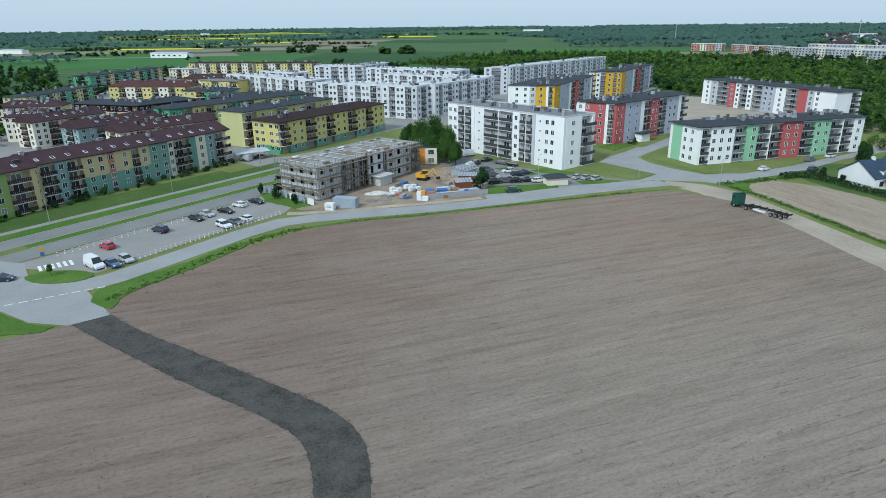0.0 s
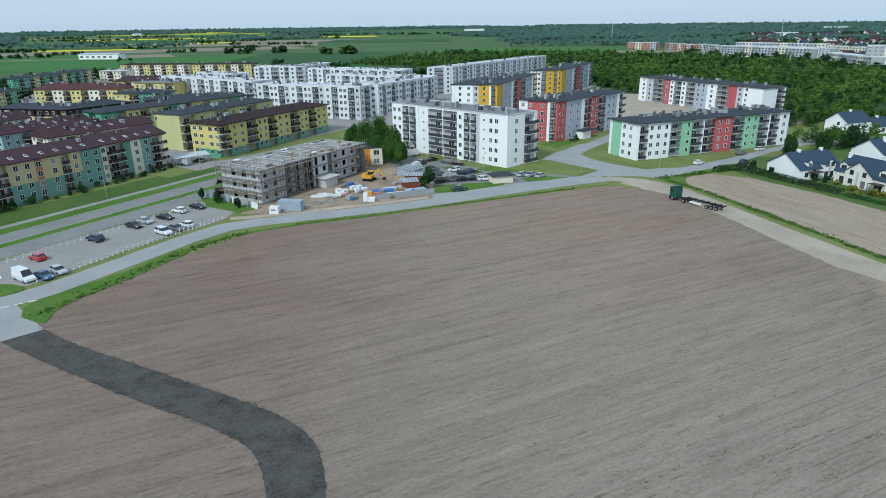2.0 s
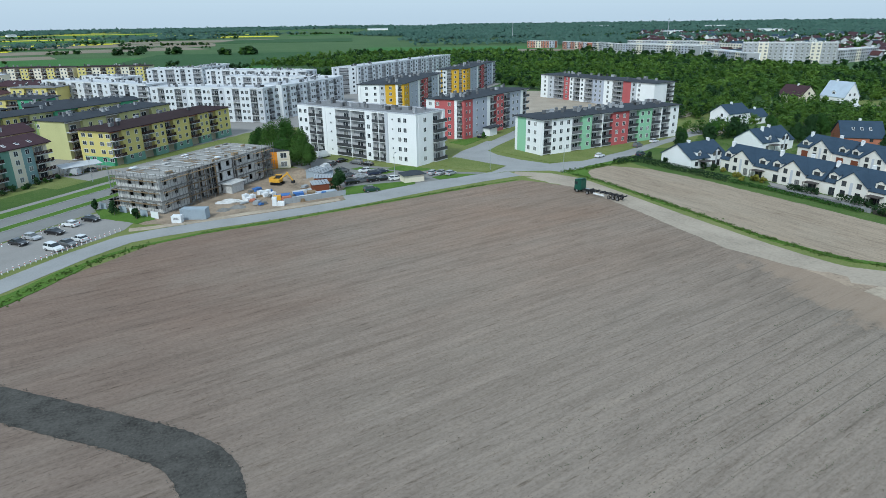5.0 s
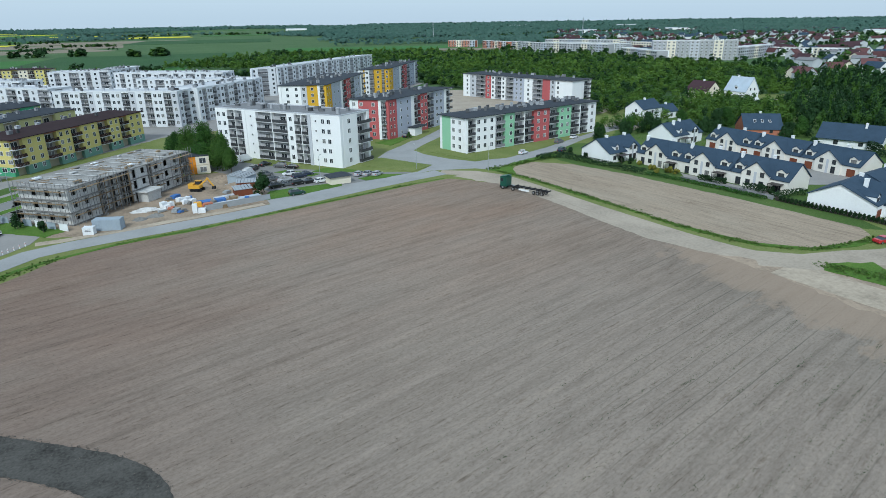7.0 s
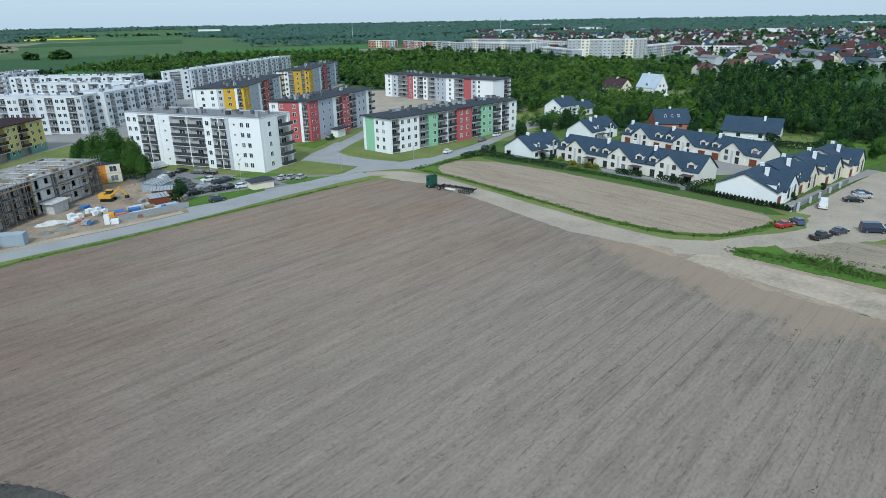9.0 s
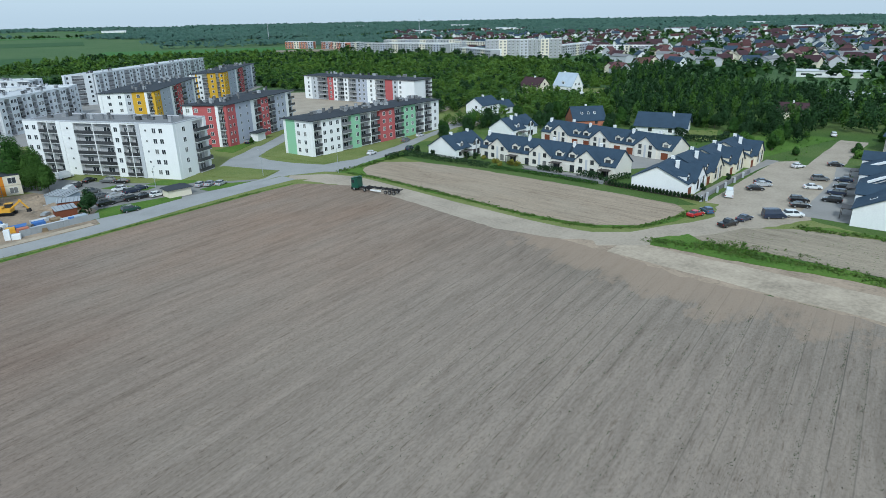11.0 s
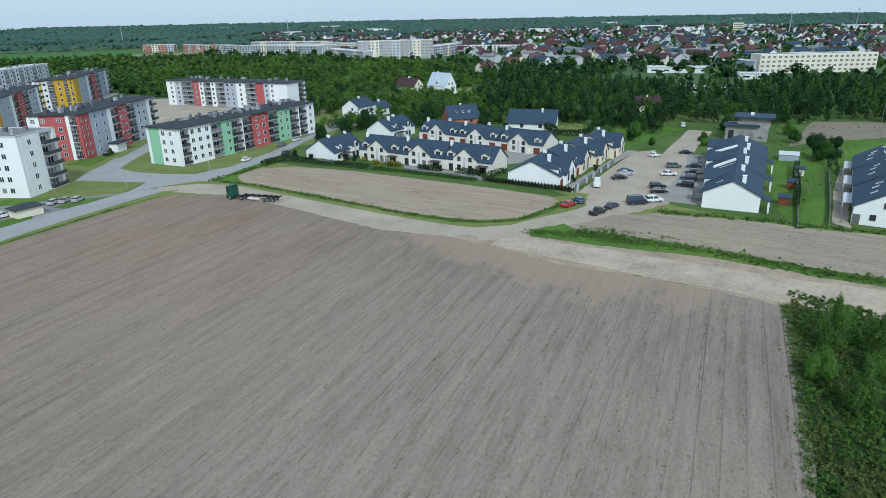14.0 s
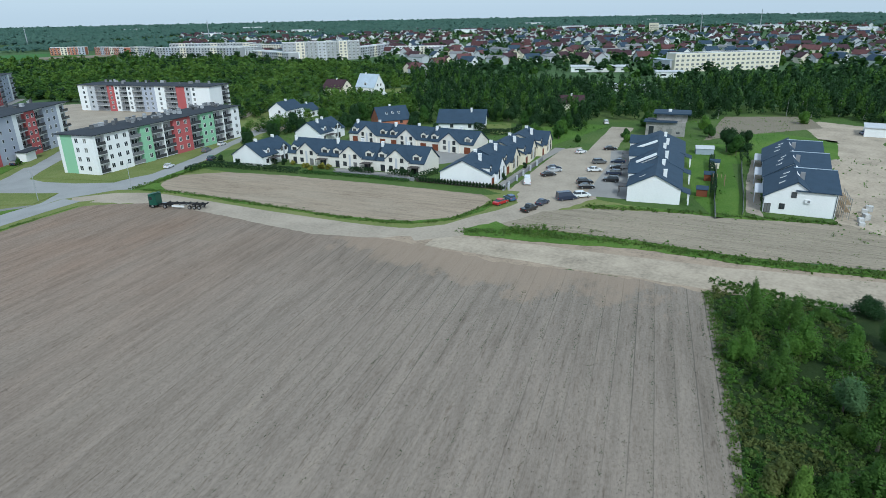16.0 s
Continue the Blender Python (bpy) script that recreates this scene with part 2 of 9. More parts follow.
M = {
    "soil": soil_mat("ploughed_soil", 19.3, (0.200, 0.157, 0.129), (0.250, 0.209, 0.173), (0.278, 0.231, 0.187), drift=(-35.0, 95.0), furrow=2.6, sandy=((102.0, 72.0), (36.0, 80.0), (0.308, 0.234, 0.172)), east_tone=(0.222, 0.190, 0.157)),
    "soil_plot": soil_mat("plot_soil", -76, (0.31, 0.248, 0.185), (0.345, 0.283, 0.215), (0.38, 0.33, 0.26), 0.8),
    "soil_plot_b": soil_mat("plot_soil_b", -80, (0.275, 0.235, 0.178), (0.305, 0.262, 0.20), (0.36, 0.30, 0.225), 0.8),
    "asphalt": mat("grey_asphalt", (0.215, 0.212, 0.203), 0.9, 0.13, 0.12, 3.0, bump=0.01),
    "asphalt_new": mat("black_asphalt_millings", (0.074, 0.070, 0.063), 0.95, 0.42, 0.35, 2.8, bump=0.06),
    "asphalt_pale": mat("pale_worn_asphalt", (0.300, 0.300, 0.296), 0.9, 0.13, 0.12, 3.0, bump=0.01),
    "paving": mat("concrete_block_paving", (0.275, 0.262, 0.248), 0.9, 0.12, 0.10, 2.5),
    "kerb": mat("kerb_concrete", (0.42, 0.41, 0.39), 0.9, 0.12),
    "sand": mat("sandy_dirt", (0.388, 0.325, 0.250), 0.95, 0.28, 0.12, 1.2, bump=0.06),
    "sand_brown": mat("trampled_brown_sand", (0.325, 0.255, 0.190), 0.95, 0.3, 0.2, 1.4, bump=0.06),
    "sand_wet": mat("site_sand", (0.29, 0.228, 0.168), 0.95, 0.34, 0.15, 1.6, bump=0.05),
    "gravel": mat("grey_beige_gravel", (0.358, 0.306, 0.244), 0.95, 0.2, 0.1, 1.6, bump=0.04),
    "paint": mat("road_paint", (0.72, 0.72, 0.70), 0.8, 0.1),
    "white": mat("white_render", (0.80, 0.80, 0.795), 0.9, 0.06, 0.15, 3, streak=True),
    "estate_white": mat("greyish_white_render", (0.64, 0.655, 0.67), 0.9, 0.08, 0.15, 3, streak=True),
    "warm_white": mat("warm_white_render", (0.74, 0.705, 0.635), 0.9, 0.06, 0.15, 3, streak=True),
    "offwhite": mat("cream_render", (0.72, 0.66, 0.53), 0.9, 0.06, 0.15, 3, streak=True),
    "lightgrey": mat("light_grey_render", (0.50, 0.51, 0.54), 0.9, 0.07, 0.15, 3, streak=True),
    "weathered_grey": mat("far_grey_render", (0.37, 0.375, 0.385), 0.9, 0.1, 0.15, 3, streak=True),
    "bluegrey": mat("blue_grey_render", (0.41, 0.43, 0.50), 0.9, 0.07, 0.15, 3, streak=True),
    "grey": mat("grey_render", (0.25, 0.25, 0.26), 0.9, 0.08),
    "mint": mat("mint_render", (0.29, 0.52, 0.34), 0.9, 0.07, 0.15, 3, streak=True),
    "red": mat("red_render", (0.42, 0.112, 0.115), 0.9, 0.09, 0.15, 3, streak=True),
    "amber": mat("amber_render", (0.60, 0.36, 0.04), 0.9, 0.07),
    "yellow": mat("yellow_render", (0.60, 0.52, 0.19), 0.9, 0.07, 0.15, 3, streak=True),
    "cream": mat("yellow_cream_render", (0.52, 0.425, 0.245), 0.9, 0.07, 0.15, 3, streak=True),
    "teal": mat("teal_render", (0.175, 0.305, 0.250), 0.9, 0.08, 0.15, 3, streak=True),
    "steel_blue": mat("steel_blue_render", (0.235, 0.340, 0.345), 0.9, 0.08, 0.15, 3, streak=True),
    "olive": mat("olive_render", (0.25, 0.33, 0.115), 0.9, 0.08, 0.15, 3, streak=True),
    "green": mat("green_render", (0.10, 0.34, 0.19), 0.9, 0.08),
    "khaki": mat("khaki_render", (0.50, 0.49, 0.24), 0.9, 0.07, 0.15, 3, streak=True),
    "orange": mat("orange_render", (0.70, 0.27, 0.03), 0.9, 0.07),
    "brick": mat("salmon_render", (0.42, 0.17, 0.11), 0.9, 0.10),
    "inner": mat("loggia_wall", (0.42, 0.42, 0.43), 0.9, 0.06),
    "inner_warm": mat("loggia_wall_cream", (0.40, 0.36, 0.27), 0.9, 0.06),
    "slab": mat("balcony_concrete", (0.58, 0.58, 0.58), 0.9, 0.1),
    "rail_dark": mat("dark_railing_panel", (0.045, 0.046, 0.05), 0.5, 0.2, each=0.3),
    "rail_brown": mat("brown_railing", (0.050, 0.030, 0.027), 0.6, 0.2, each=0.4),
    "rail_grey": mat("grey_railing", (0.22, 0.22, 0.23), 0.6, 0.15, each=0.3),
    "frame": mat("white_window_frame", (0.80, 0.80, 0.80), 0.5, 0.05),
    "frame_dark": mat("brown_window_frame", (0.05, 0.04, 0.035), 0.5, 0.1),
    "glass": glass_mat("window_glass"),
    "roof_grey": mat("dark_grey_roof_felt", (0.048, 0.054, 0.064), 0.85, 0.16, 0.2, 2.0),
    "roof_flat": mat("grey_roof_felt", (0.20, 0.20, 0.205), 0.9, 0.14, 0.2, 2.0),
    "roof_light": mat("pale_roof_membrane", (0.50, 0.51, 0.53), 0.85, 0.12, 0.2, 2.0),
    "roof_brown": mat("maroon_roof_tile", (0.060, 0.034, 0.040), 0.75, 0.16, 0.3, 3.0),
    "roof_choc": mat("brown_roof_felt", (0.036, 0.022, 0.023), 0.8, 0.16, 0.3, 3.0),
    "roof_red": mat("red_roof_tile", (0.105, 0.050, 0.050), 0.75, 0.2, 0.3, 3.0, each=0.3),
    "roof_slate": mat("slate_blue_roof_tile", (0.040, 0.063, 0.095), 0.68, 0.14, 0.4, 4.0, bump=0.02),
    "roof_steel": mat("pale_metal_roof", (0.42, 0.48, 0.55), 0.5, 0.1),
    "vent": mat("roof_vent_metal", (0.24, 0.245, 0.255), 0.6, 0.15, each=0.85),
    "concrete": mat("bare_concrete", (0.20, 0.193, 0.180), 0.95, 0.22, 0.5, 4.0, bump=0.02),
    "blockwork": mat("aerated_blocks", (0.53, 0.52, 0.505), 0.95, 0.24, 0.8, 4.0),
    "slab_top": mat("dusty_concrete_slab", (0.30, 0.288, 0.270), 0.95, 0.34, 0.35, 2.2),
    # shade within open floors, painted as a near-black colour
    "shade_inside": mat("shaded_interior", (0.05, 0.048, 0.045), 0.95, 0.2),
    "timber": mat("raw_timber", (0.27, 0.20, 0.125), 0.9, 0.2, 1.0, 6.0, each=0.2),
    "scaffold": mat("scaffold_steel", (0.28, 0.28, 0.28), 0.6, 0.2, metal=0.4),
    "container": mat("grey_container_steel", (0.33, 0.38, 0.43), 0.6, 0.12),
    "plastic_white": mat("white_wrapping", (0.75, 0.76, 0.77), 0.5, 0.08),
    "tarp_blue": mat("blue_tarp", (0.07, 0.16, 0.40), 0.6, 0.15),
    "machine_yellow": mat("machine_yellow_paint", (0.62, 0.33, 0.03), 0.5, 0.15),
    "metal": mat("galvanised_metal", (0.42, 0.44, 0.46), 0.5, 0.12, metal=0.5),
    "tyre": mat("rubber", (0.02, 0.02, 0.02), 0.85, 0.1),
    "rim": mat("alloy", (0.45, 0.45, 0.46), 0.35, 0.1, metal=0.8),
    "lamp_white": mat("headlight_lens", (0.75, 0.75, 0.75), 0.2, 0.05),
    "lamp_red": mat("taillight_lens", (0.35, 0.02, 0.02), 0.3, 0.05),
    "truck_green": mat("dark_green_truck_paint", (0.012, 0.075, 0.050), 0.35, 0.1),
    "chassis": mat("chassis_steel", (0.03, 0.03, 0.032), 0.7, 0.2),
    "bark": mat("bark", (0.13, 0.11, 0.09), 0.95, 0.25, 1.0, 8.0),
    "bark_pale": mat("birch_bark", (0.50, 0.48, 0.44), 0.9, 0.2, 1.0, 6.0),
    "wood_dark": mat("dark_fence_wood", (0.06, 0.045, 0.035), 0.85, 0.2),
    "shed_red": mat("red_brown_shed_boards", (0.18, 0.062, 0.034), 0.8, 0.15),
    "grass": None,
}


def grass_mat(name, a, b, c, patch=0.06):
    m, nt, ln, bsdf = nodes_of(name)
    big, fine = noise_at(nt, ln, patch, detail=5, rough=0.65), noise_at(nt, ln, 1.7, detail=6, rough=0.75)
    ln.new(ramp(nt, ln, mixed(nt, ln, 0.5, big, fine), [(0.3, a), (0.5, b), (0.72, c)]), bsdf.inputs["Base Color"])
    bsdf.inputs["Roughness"].default_value = 0.95
    bsdf.inputs["Specular IOR Level"].default_value = 0.15
    bumped(nt, ln, bsdf, fine, 0.9, 0.25)
    return m


M["grass"] = grass_mat("grass", (0.042, 0.094, 0.015), (0.088, 0.164, 0.026), (0.17, 0.220, 0.055))
M["rough_grass"] = grass_mat("rough_meadow_grass", (0.035, 0.075, 0.018), (0.075, 0.125, 0.030), (0.165, 0.185, 0.07), 0.03)
M["lawn"] = grass_mat("dry_lawn", (0.095, 0.135, 0.035), (0.165, 0.195, 0.06), (0.26, 0.25, 0.115))
M["meadow"] = grass_mat("far_meadow", (0.046, 0.092, 0.034), (0.070, 0.122, 0.046), (0.11, 0.15, 0.065), 0.008)
M["crop"] = grass_mat("green_crop", (0.045, 0.12, 0.030), (0.055, 0.145, 0.036), (0.075, 0.165, 0.042), 0.01)
M["crop_dark"] = grass_mat("dark_crop", (0.03, 0.075, 0.028), (0.04, 0.09, 0.032), (0.055, 0.11, 0.04), 0.01)
M["fallow"] = grass_mat("fallow_field", (0.17, 0.15, 0.11), (0.22, 0.19, 0.14), (0.26, 0.23, 0.17), 0.01)
M["rape"] = grass_mat("flowering_rapeseed", (0.48, 0.46, 0.03), (0.62, 0.57, 0.03), (0.70, 0.64, 0.05), 0.01)
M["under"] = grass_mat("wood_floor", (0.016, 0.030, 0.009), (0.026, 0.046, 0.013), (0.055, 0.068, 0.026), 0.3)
M["leaf"] = leaf_mat("broad_leaves", (0.016, 0.052, 0.010), (0.075, 0.175, 0.026))
M["leaf_light"] = leaf_mat("spring_leaves", (0.034, 0.100, 0.014), (0.155, 0.29, 0.042))
M["leaf_wood"] = leaf_mat("wood_leaves", (0.026, 0.074, 0.013), (0.105, 0.200, 0.031), 0.018)
M["leaf_fresh"] = leaf_mat("young_wood_leaves", (0.046, 0.108, 0.015), (0.165, 0.270, 0.042), 0.03)
M["leaf_dark"] = leaf_mat("dark_leaves", (0.010, 0.034, 0.010), (0.042, 0.098, 0.027), 0.03)
# bluish haze of the distance is put into this leaf colour
M["leaf_far"] = leaf_mat("hazy_far_wood_leaves", (0.046, 0.104, 0.084), (0.096, 0.170, 0.132), 0.004)
M["leaf_pale"] = leaf_mat("grey_green_leaves", (0.05, 0.12, 0.045), (0.15, 0.25, 0.10), 0.3)
M["leaf_olive"] = leaf_mat("olive_leaves", (0.06, 0.095, 0.02), (0.17, 0.19, 0.055), 0.3)
M["thuja"] = leaf_mat("thuja", (0.010, 0.030, 0.012), (0.035, 0.075, 0.024), 0.3)
M["yellow_bush"] = leaf_mat("golden_shrub", (0.12, 0.14, 0.02), (0.34, 0.30, 0.05), 0.3)
M["blade"] = leaf_mat("grass_blades", (0.05, 0.105, 0.018), (0.15, 0.21, 0.05), 0.2)
M["milling"] = leaf_mat("loose_millings", (0.03, 0.03, 0.028), (0.16, 0.15, 0.13), 0.3)
M["clod"] = leaf_mat("clod", (0.09, 0.075, 0.06), (0.20, 0.17, 0.14), 0.3)


# ---- building blocks ----
def mesh_of(name, verts, faces, mats, index=None):
    me = bpy.data.meshes.new(name)
    me.from_pydata([tuple(v) for v in verts], [], faces)
    for m in mats:
        me.materials.append(m)
    if index:
        me.polygons.foreach_set("material_index", index)
    me.update()
    return me


def boxes(name, items, mats):
    """One mesh of boxes (x0, y0, z0, x1, y1, z1[, material index])."""
    vs, fs, ix = [], [], []
    for b in items:
        x0, y0, z0, x1, y1, z1 = b[:6]
        n = len(vs)
        vs += [(x0, y0, z0), (x1, y0, z0), (x1, y1, z0), (x0, y1, z0), (x0, y0, z1), (x1, y0, z1), (x1, y1, z1), (x0, y1, z1)]
        fs += [(n, n + 3, n + 2, n + 1), (n + 4, n + 5, n + 6, n + 7), (n, n + 1, n + 5, n + 4), (n + 1, n + 2, n + 6, n + 5), (n + 2, n + 3, n + 7, n + 6), (n + 3, n, n + 4, n + 7)]
        ix += [b[6] if len(b) > 6 else 0] * 6
    return mesh_of(name, vs, fs, mats, ix)


def prism(name, outline, z0, z1, mats, index=(0, 0)):
    """An upright prism over a plan outline (anticlockwise); index: materials of the sides and of the top."""
    n = len(outline)
    area = sum(outline[i][0] * outline[(i + 1) % n][1] - outline[(i + 1) % n][0] * outline[i][1] for i in range(n))
    if area < 0:
        outline = outline[::-1]
    vs = [(x, y, z0) for x, y in outline] + [(x, y, z1) for x, y in outline]
    fs = [(i, (i + 1) % n, n + (i + 1) % n, n + i) for i in range(n)] + [tuple(range(n, 2 * n))]
    return mesh_of(name, vs, fs, mats, [index[0]] * n + [index[1]])


def part(name, mesh, parent, label="", m=None):
    ob = new(name, mesh)
    ob.parent = parent
    if m is not None:
        ob.matrix_basis = m
    return tagged(ob, label) if label else ob


def thing(name, m, label, category, group="", kind=""):
    ob = new(name)
    ob.empty_display_size = 0.5
    ob.matrix_basis = m
    return tagged(ob, label, category, group, kind)


def smooth_line(pts, step=6.0, closed=False):
    """Points along a soft curve through pts."""
    out, n = [], len(pts)
    for i in range(n if closed else n - 1):
        p = [Vector(pts[(i + k) % n] if closed else pts[min(max(i + k, 0), n - 1)]) for k in (-1, 0, 1, 2)]
        k = max(1, int((p[2] - p[1]).length / step))
        for j in range(k):
            s = j / k
            out.append(0.5 * (2 * p[1] + (p[2] - p[0]) * s + (2 * p[0] - 5 * p[1] + 4 * p[2] - p[3]) * s * s + (3 * p[1] - 3 * p[2] - p[0] + p[3]) * s**3))
    return [tuple(v) for v in out] + ([] if closed else [tuple(pts[-1])])


def rough_edge(pts, amount, seed, step=2.0):
    """The closed outline pts, cut finer and made uneven."""
    rng, out = random.Random(seed), []
    for i, a in enumerate(pts):
        b = pts[(i + 1) % len(pts)]
        k = max(1, int(math.dist(a, b) / step))
        for j in range(k):
            s = j / k
            out.append((a[0] + (b[0] - a[0]) * s + rng.uniform(-amount, amount), a[1] + (b[1] - a[1]) * s + rng.uniform(-amount, amount)))
    return out


def sheet(name, pts, z, material, label, category, rough=0.0, seed=1):
    ob = new(name, prism(name, rough_edge(pts, rough, seed) if rough else pts, -0.05, z, [material]))
    return tagged(ob, label, category, kind="structure")


def strip(name, pts, width, z, material, label, category, rough=0.0, seed=1):
    line = smooth_line(pts)
    left, right, rng = [], [], random.Random(seed)
    for i, p in enumerate(line):
        a, b = Vector(line[max(i - 1, 0)]), Vector(line[min(i + 1, len(line) - 1)])
        d = (b - a).normalized()
        w = width[0] + (width[1] - width[0]) * i / (len(line) - 1) if isinstance(width, tuple) else width
        left.append((p[0] - d.y * (w / 2 + rng.uniform(-rough, rough)), p[1] + d.x * (w / 2 + rng.uniform(-rough, rough))))
        right.append((p[0] + d.y * (w / 2 + rng.uniform(-rough, rough)), p[1] - d.x * (w / 2 + rng.uniform(-rough, rough))))
    n = len(line)
    vs = [(*p, z) for p in right] + [(*p, z) for p in left] + [(*p, -0.05) for p in right] + [(*p, -0.05) for p in left]
    fs = []
    for i in range(n - 1):
        fs += [(i, i + 1, n + i + 1, n + i), (2 * n + i, 2 * n + i + 1, i + 1, i), (n + i, n + i + 1, 3 * n + i + 1, 3 * n + i)]
    return tagged(new(name, mesh_of(name, vs, fs, [material])), label, category, kind="structure")


def quads(name, corners, material):
    """A mesh of loose four-cornered leaves from an array (n, 5, 3): four corners and a soft normal."""
    n = len(corners)
    soft = np.repeat(corners[:, 4], 4, axis=0)
    corners = corners[:, :4]
    me = bpy.data.meshes.new(name)
    me.vertices.add(4 * n)
    me.vertices.foreach_set("co", np.asarray(corners, np.float32).ravel())
    me.loops.add(4 * n)
    me.loops.foreach_set("vertex_index", np.arange(4 * n, dtype=np.int32))
    me.polygons.add(n)
    me.polygons.foreach_set("loop_start", np.arange(0, 4 * n, 4, dtype=np.int32))
    me.materials.append(material)
    me.update(calc_edges=True)
    me.polygons.foreach_set("use_smooth", np.ones(n, dtype=bool))
    me.normals_split_custom_set_from_vertices(soft.tolist())
    return me


def leaves(rng, centres, normals, size):
    """Leaf clumps: four-cornered, facing about along normals, of uneven shape."""
    n = len(centres)
    nrm = normals + rng.normal(0, 0.38, (n, 3))
    nrm /= np.linalg.norm(nrm, axis=1, keepdims=True) + 1e-9
    nrm *= np.where((nrm * normals).sum(1, keepdims=True) < 0, -1.0, 1.0)
    side = np.cross(nrm, rng.normal(0, 1, (n, 3)))
    side /= np.linalg.norm(side, axis=1, keepdims=True) + 1e-9
    up = np.cross(nrm, side)
    s = (np.asarray(size) * rng.uniform(0.6, 1.35, n))[:, None]
    out = []
    for a, b in ((-1.0, -0.55), (0.55, -0.8), (1.0, 0.5), (-0.5, 0.8)):
        out.append(centres + s * 0.62 * (side * (a + rng.uniform(-0.25, 0.25, (n, 1))) + up * (b + rng.uniform(-0.25, 0.25, (n, 1)))))
    soft = normals / (np.linalg.norm(normals, axis=1, keepdims=True) + 1e-9) + rng.normal(0, 0.22, (n, 3))
    out.append(soft / (np.linalg.norm(soft, axis=1, keepdims=True) + 1e-9))
    return np.stack(out, 1)  # four corners and the way the clump faces


def crown(rng, base, height, radius, low, count, size, lobes=6, taper=0.3):
    """Leaf clumps of one crown over base: several lobes of uneven size, from low (share of the height) to the top; taper: how much it narrows upwards."""
    zc = base[2] + height * (low + 1) / 2
    half = height * (1 - low) / 2
    cs, ns, big = [], [], []
    share = rng.dirichlet(np.full(lobes, 4.0))
    for k in range(lobes):
        ang, q = rng.uniform(0, 2 * np.pi), rng.uniform(-0.6, 0.62)
        slim = 1 - taper * (q + 0.6)
        off = radius * 0.5 * np.sqrt(1 - q * q) * slim
        c = np.array([base[0] + off * np.cos(ang), base[1] + off * np.sin(ang), zc + q * half])
        r = np.array([radius * 0.62 * slim, radius * 0.62 * slim, half * 0.55]) * rng.uniform(0.75, 1.15)
        m = max(3, int(count * share[k]))
        d = rng.normal(0, 1, (m, 3))
        d /= np.linalg.norm(d, axis=1, keepdims=True)
        inner = rng.random((m, 1)) < 0.22  # larger clumps fill the inside
        cs.append(c + d * r * np.where(inner, 0.62, rng.uniform(0.76, 1.08, (m, 1))))
        ns.append(d + np.array([0, 0, 0.55]))
        big.append(np.where(inner[:, 0], 1.7, 1.0))
    return leaves(rng, np.concatenate(cs), np.concatenate(ns), size * np.concatenate(big))


# ---- ground, fields and roads ----
ground = new("ground", prism("ground", [(4850 * math.cos(i * math.pi / 64), 4850 * math.sin(i * math.pi / 64)) for i in range(128)], -1.0, 0.0, [M["meadow"]]))
tagged(ground, "flat green land that reaches the horizon", "ground", kind="structure")

sheet("meadow", [(146, -45), (340, -45), (345, 120), (300, 205), (240, 250), (200, 252), (150, 205), (143, 120), (146, 60)], 0.02, M["rough_grass"], "rough meadow and gardens round the terraces", "ground", 1.0)
sheet("rough_ground", [(-150, 40), (-60, 86), (60, 160), (88, 90), (100, 60), (150, 40), (175, 120), (240, 260), (200, 330), (120, 420), (-40, 330), (-220, 300)], 0.012, M["lawn"], "dry worn grass between roads and yards", "ground", 1.0)
BIG_FIELD = [(-55.3, 96.5), (-56.5, 101.5), (-48.6, 113.0), (-42.1, 124.6), (-30.4, 138.6), (-20.3, 143.4), (-3.9, 147.3), (13.4, 153.0), (35.1, 160.0), (56, 166.5),
             (67.2, 169.0), (72.5, 164.3), (78.5, 157.0), (82, 138), (86.1, 101.8), (93, 87.4), (95.1, 73.6), (95.6, 60.7), (99.7, 46.1), (103.3, 30), (103.8, 22.7),
             (88.2, 16.9), (73.8, 12.1), (63.3, 8.4), (40, 0.5), (-20, -19), (-140, -40), (-160, 40), (-70, 84), (-60.2, 89.6)]
sheet("field", BIG_FIELD, 0.03, M["soil"], "bare ploughed brown-grey field with faint rows", "field", rough=0.25)
TRACK_L = smooth_line([(-62, 93.4), (-58.7, 91.0), (-46.9, 82.3), (-33.2, 72.6), (-23.3, 66.2), (-19.2, 63.2), (-16.8, 61.2), (-15.0, 58.5), (-13.8, 55.6), (-12.7, 50.8), (-12.2, 42), (-13, 25)], 0.6)
TRACK_R = smooth_line([(-57.5, 98.0), (-53.6, 94.2), (-44.7, 87.3), (-34.2, 80.5), (-22.0, 72.3), (-15.4, 67.8), (-11.6, 64.4), (-8.5, 59.8), (-7.3, 54.8), (-6.7, 50.4), (-6.2, 42), (-7.0, 25)], 0.6)
rough = random.Random(4)
TRACK = [(x + rough.uniform(-0.1, 0.1), y + rough.uniform(-0.1, 0.1)) for x, y in TRACK_L + TRACK_R[::-1]]
sheet("access_track", TRACK, 0.06, M["asphalt_new"], "dark track of black asphalt millings laid over the field", "track")

# avenue along the coloured rows
AVE = Vector((0.585, 0.811))  # its direction, away from the camera
AVN = Vector((-0.811, 0.585))  # towards the coloured rows


def ave(s, o):
    """A place s metres along the avenue and o metres towards the rows from the parking's far edge."""
    p = Vector((-72.9, 135.2)) + AVE * s + AVN * o
    return (p.x, p.y)


def ave_band(name, s0, s1, o0, o1, z, material, label, category, rough=0.0):
    return sheet(name, [ave(s0, o0), ave(s1, o0), ave(s1, o1), ave(s0, o1)], z, material, label, category, rough)


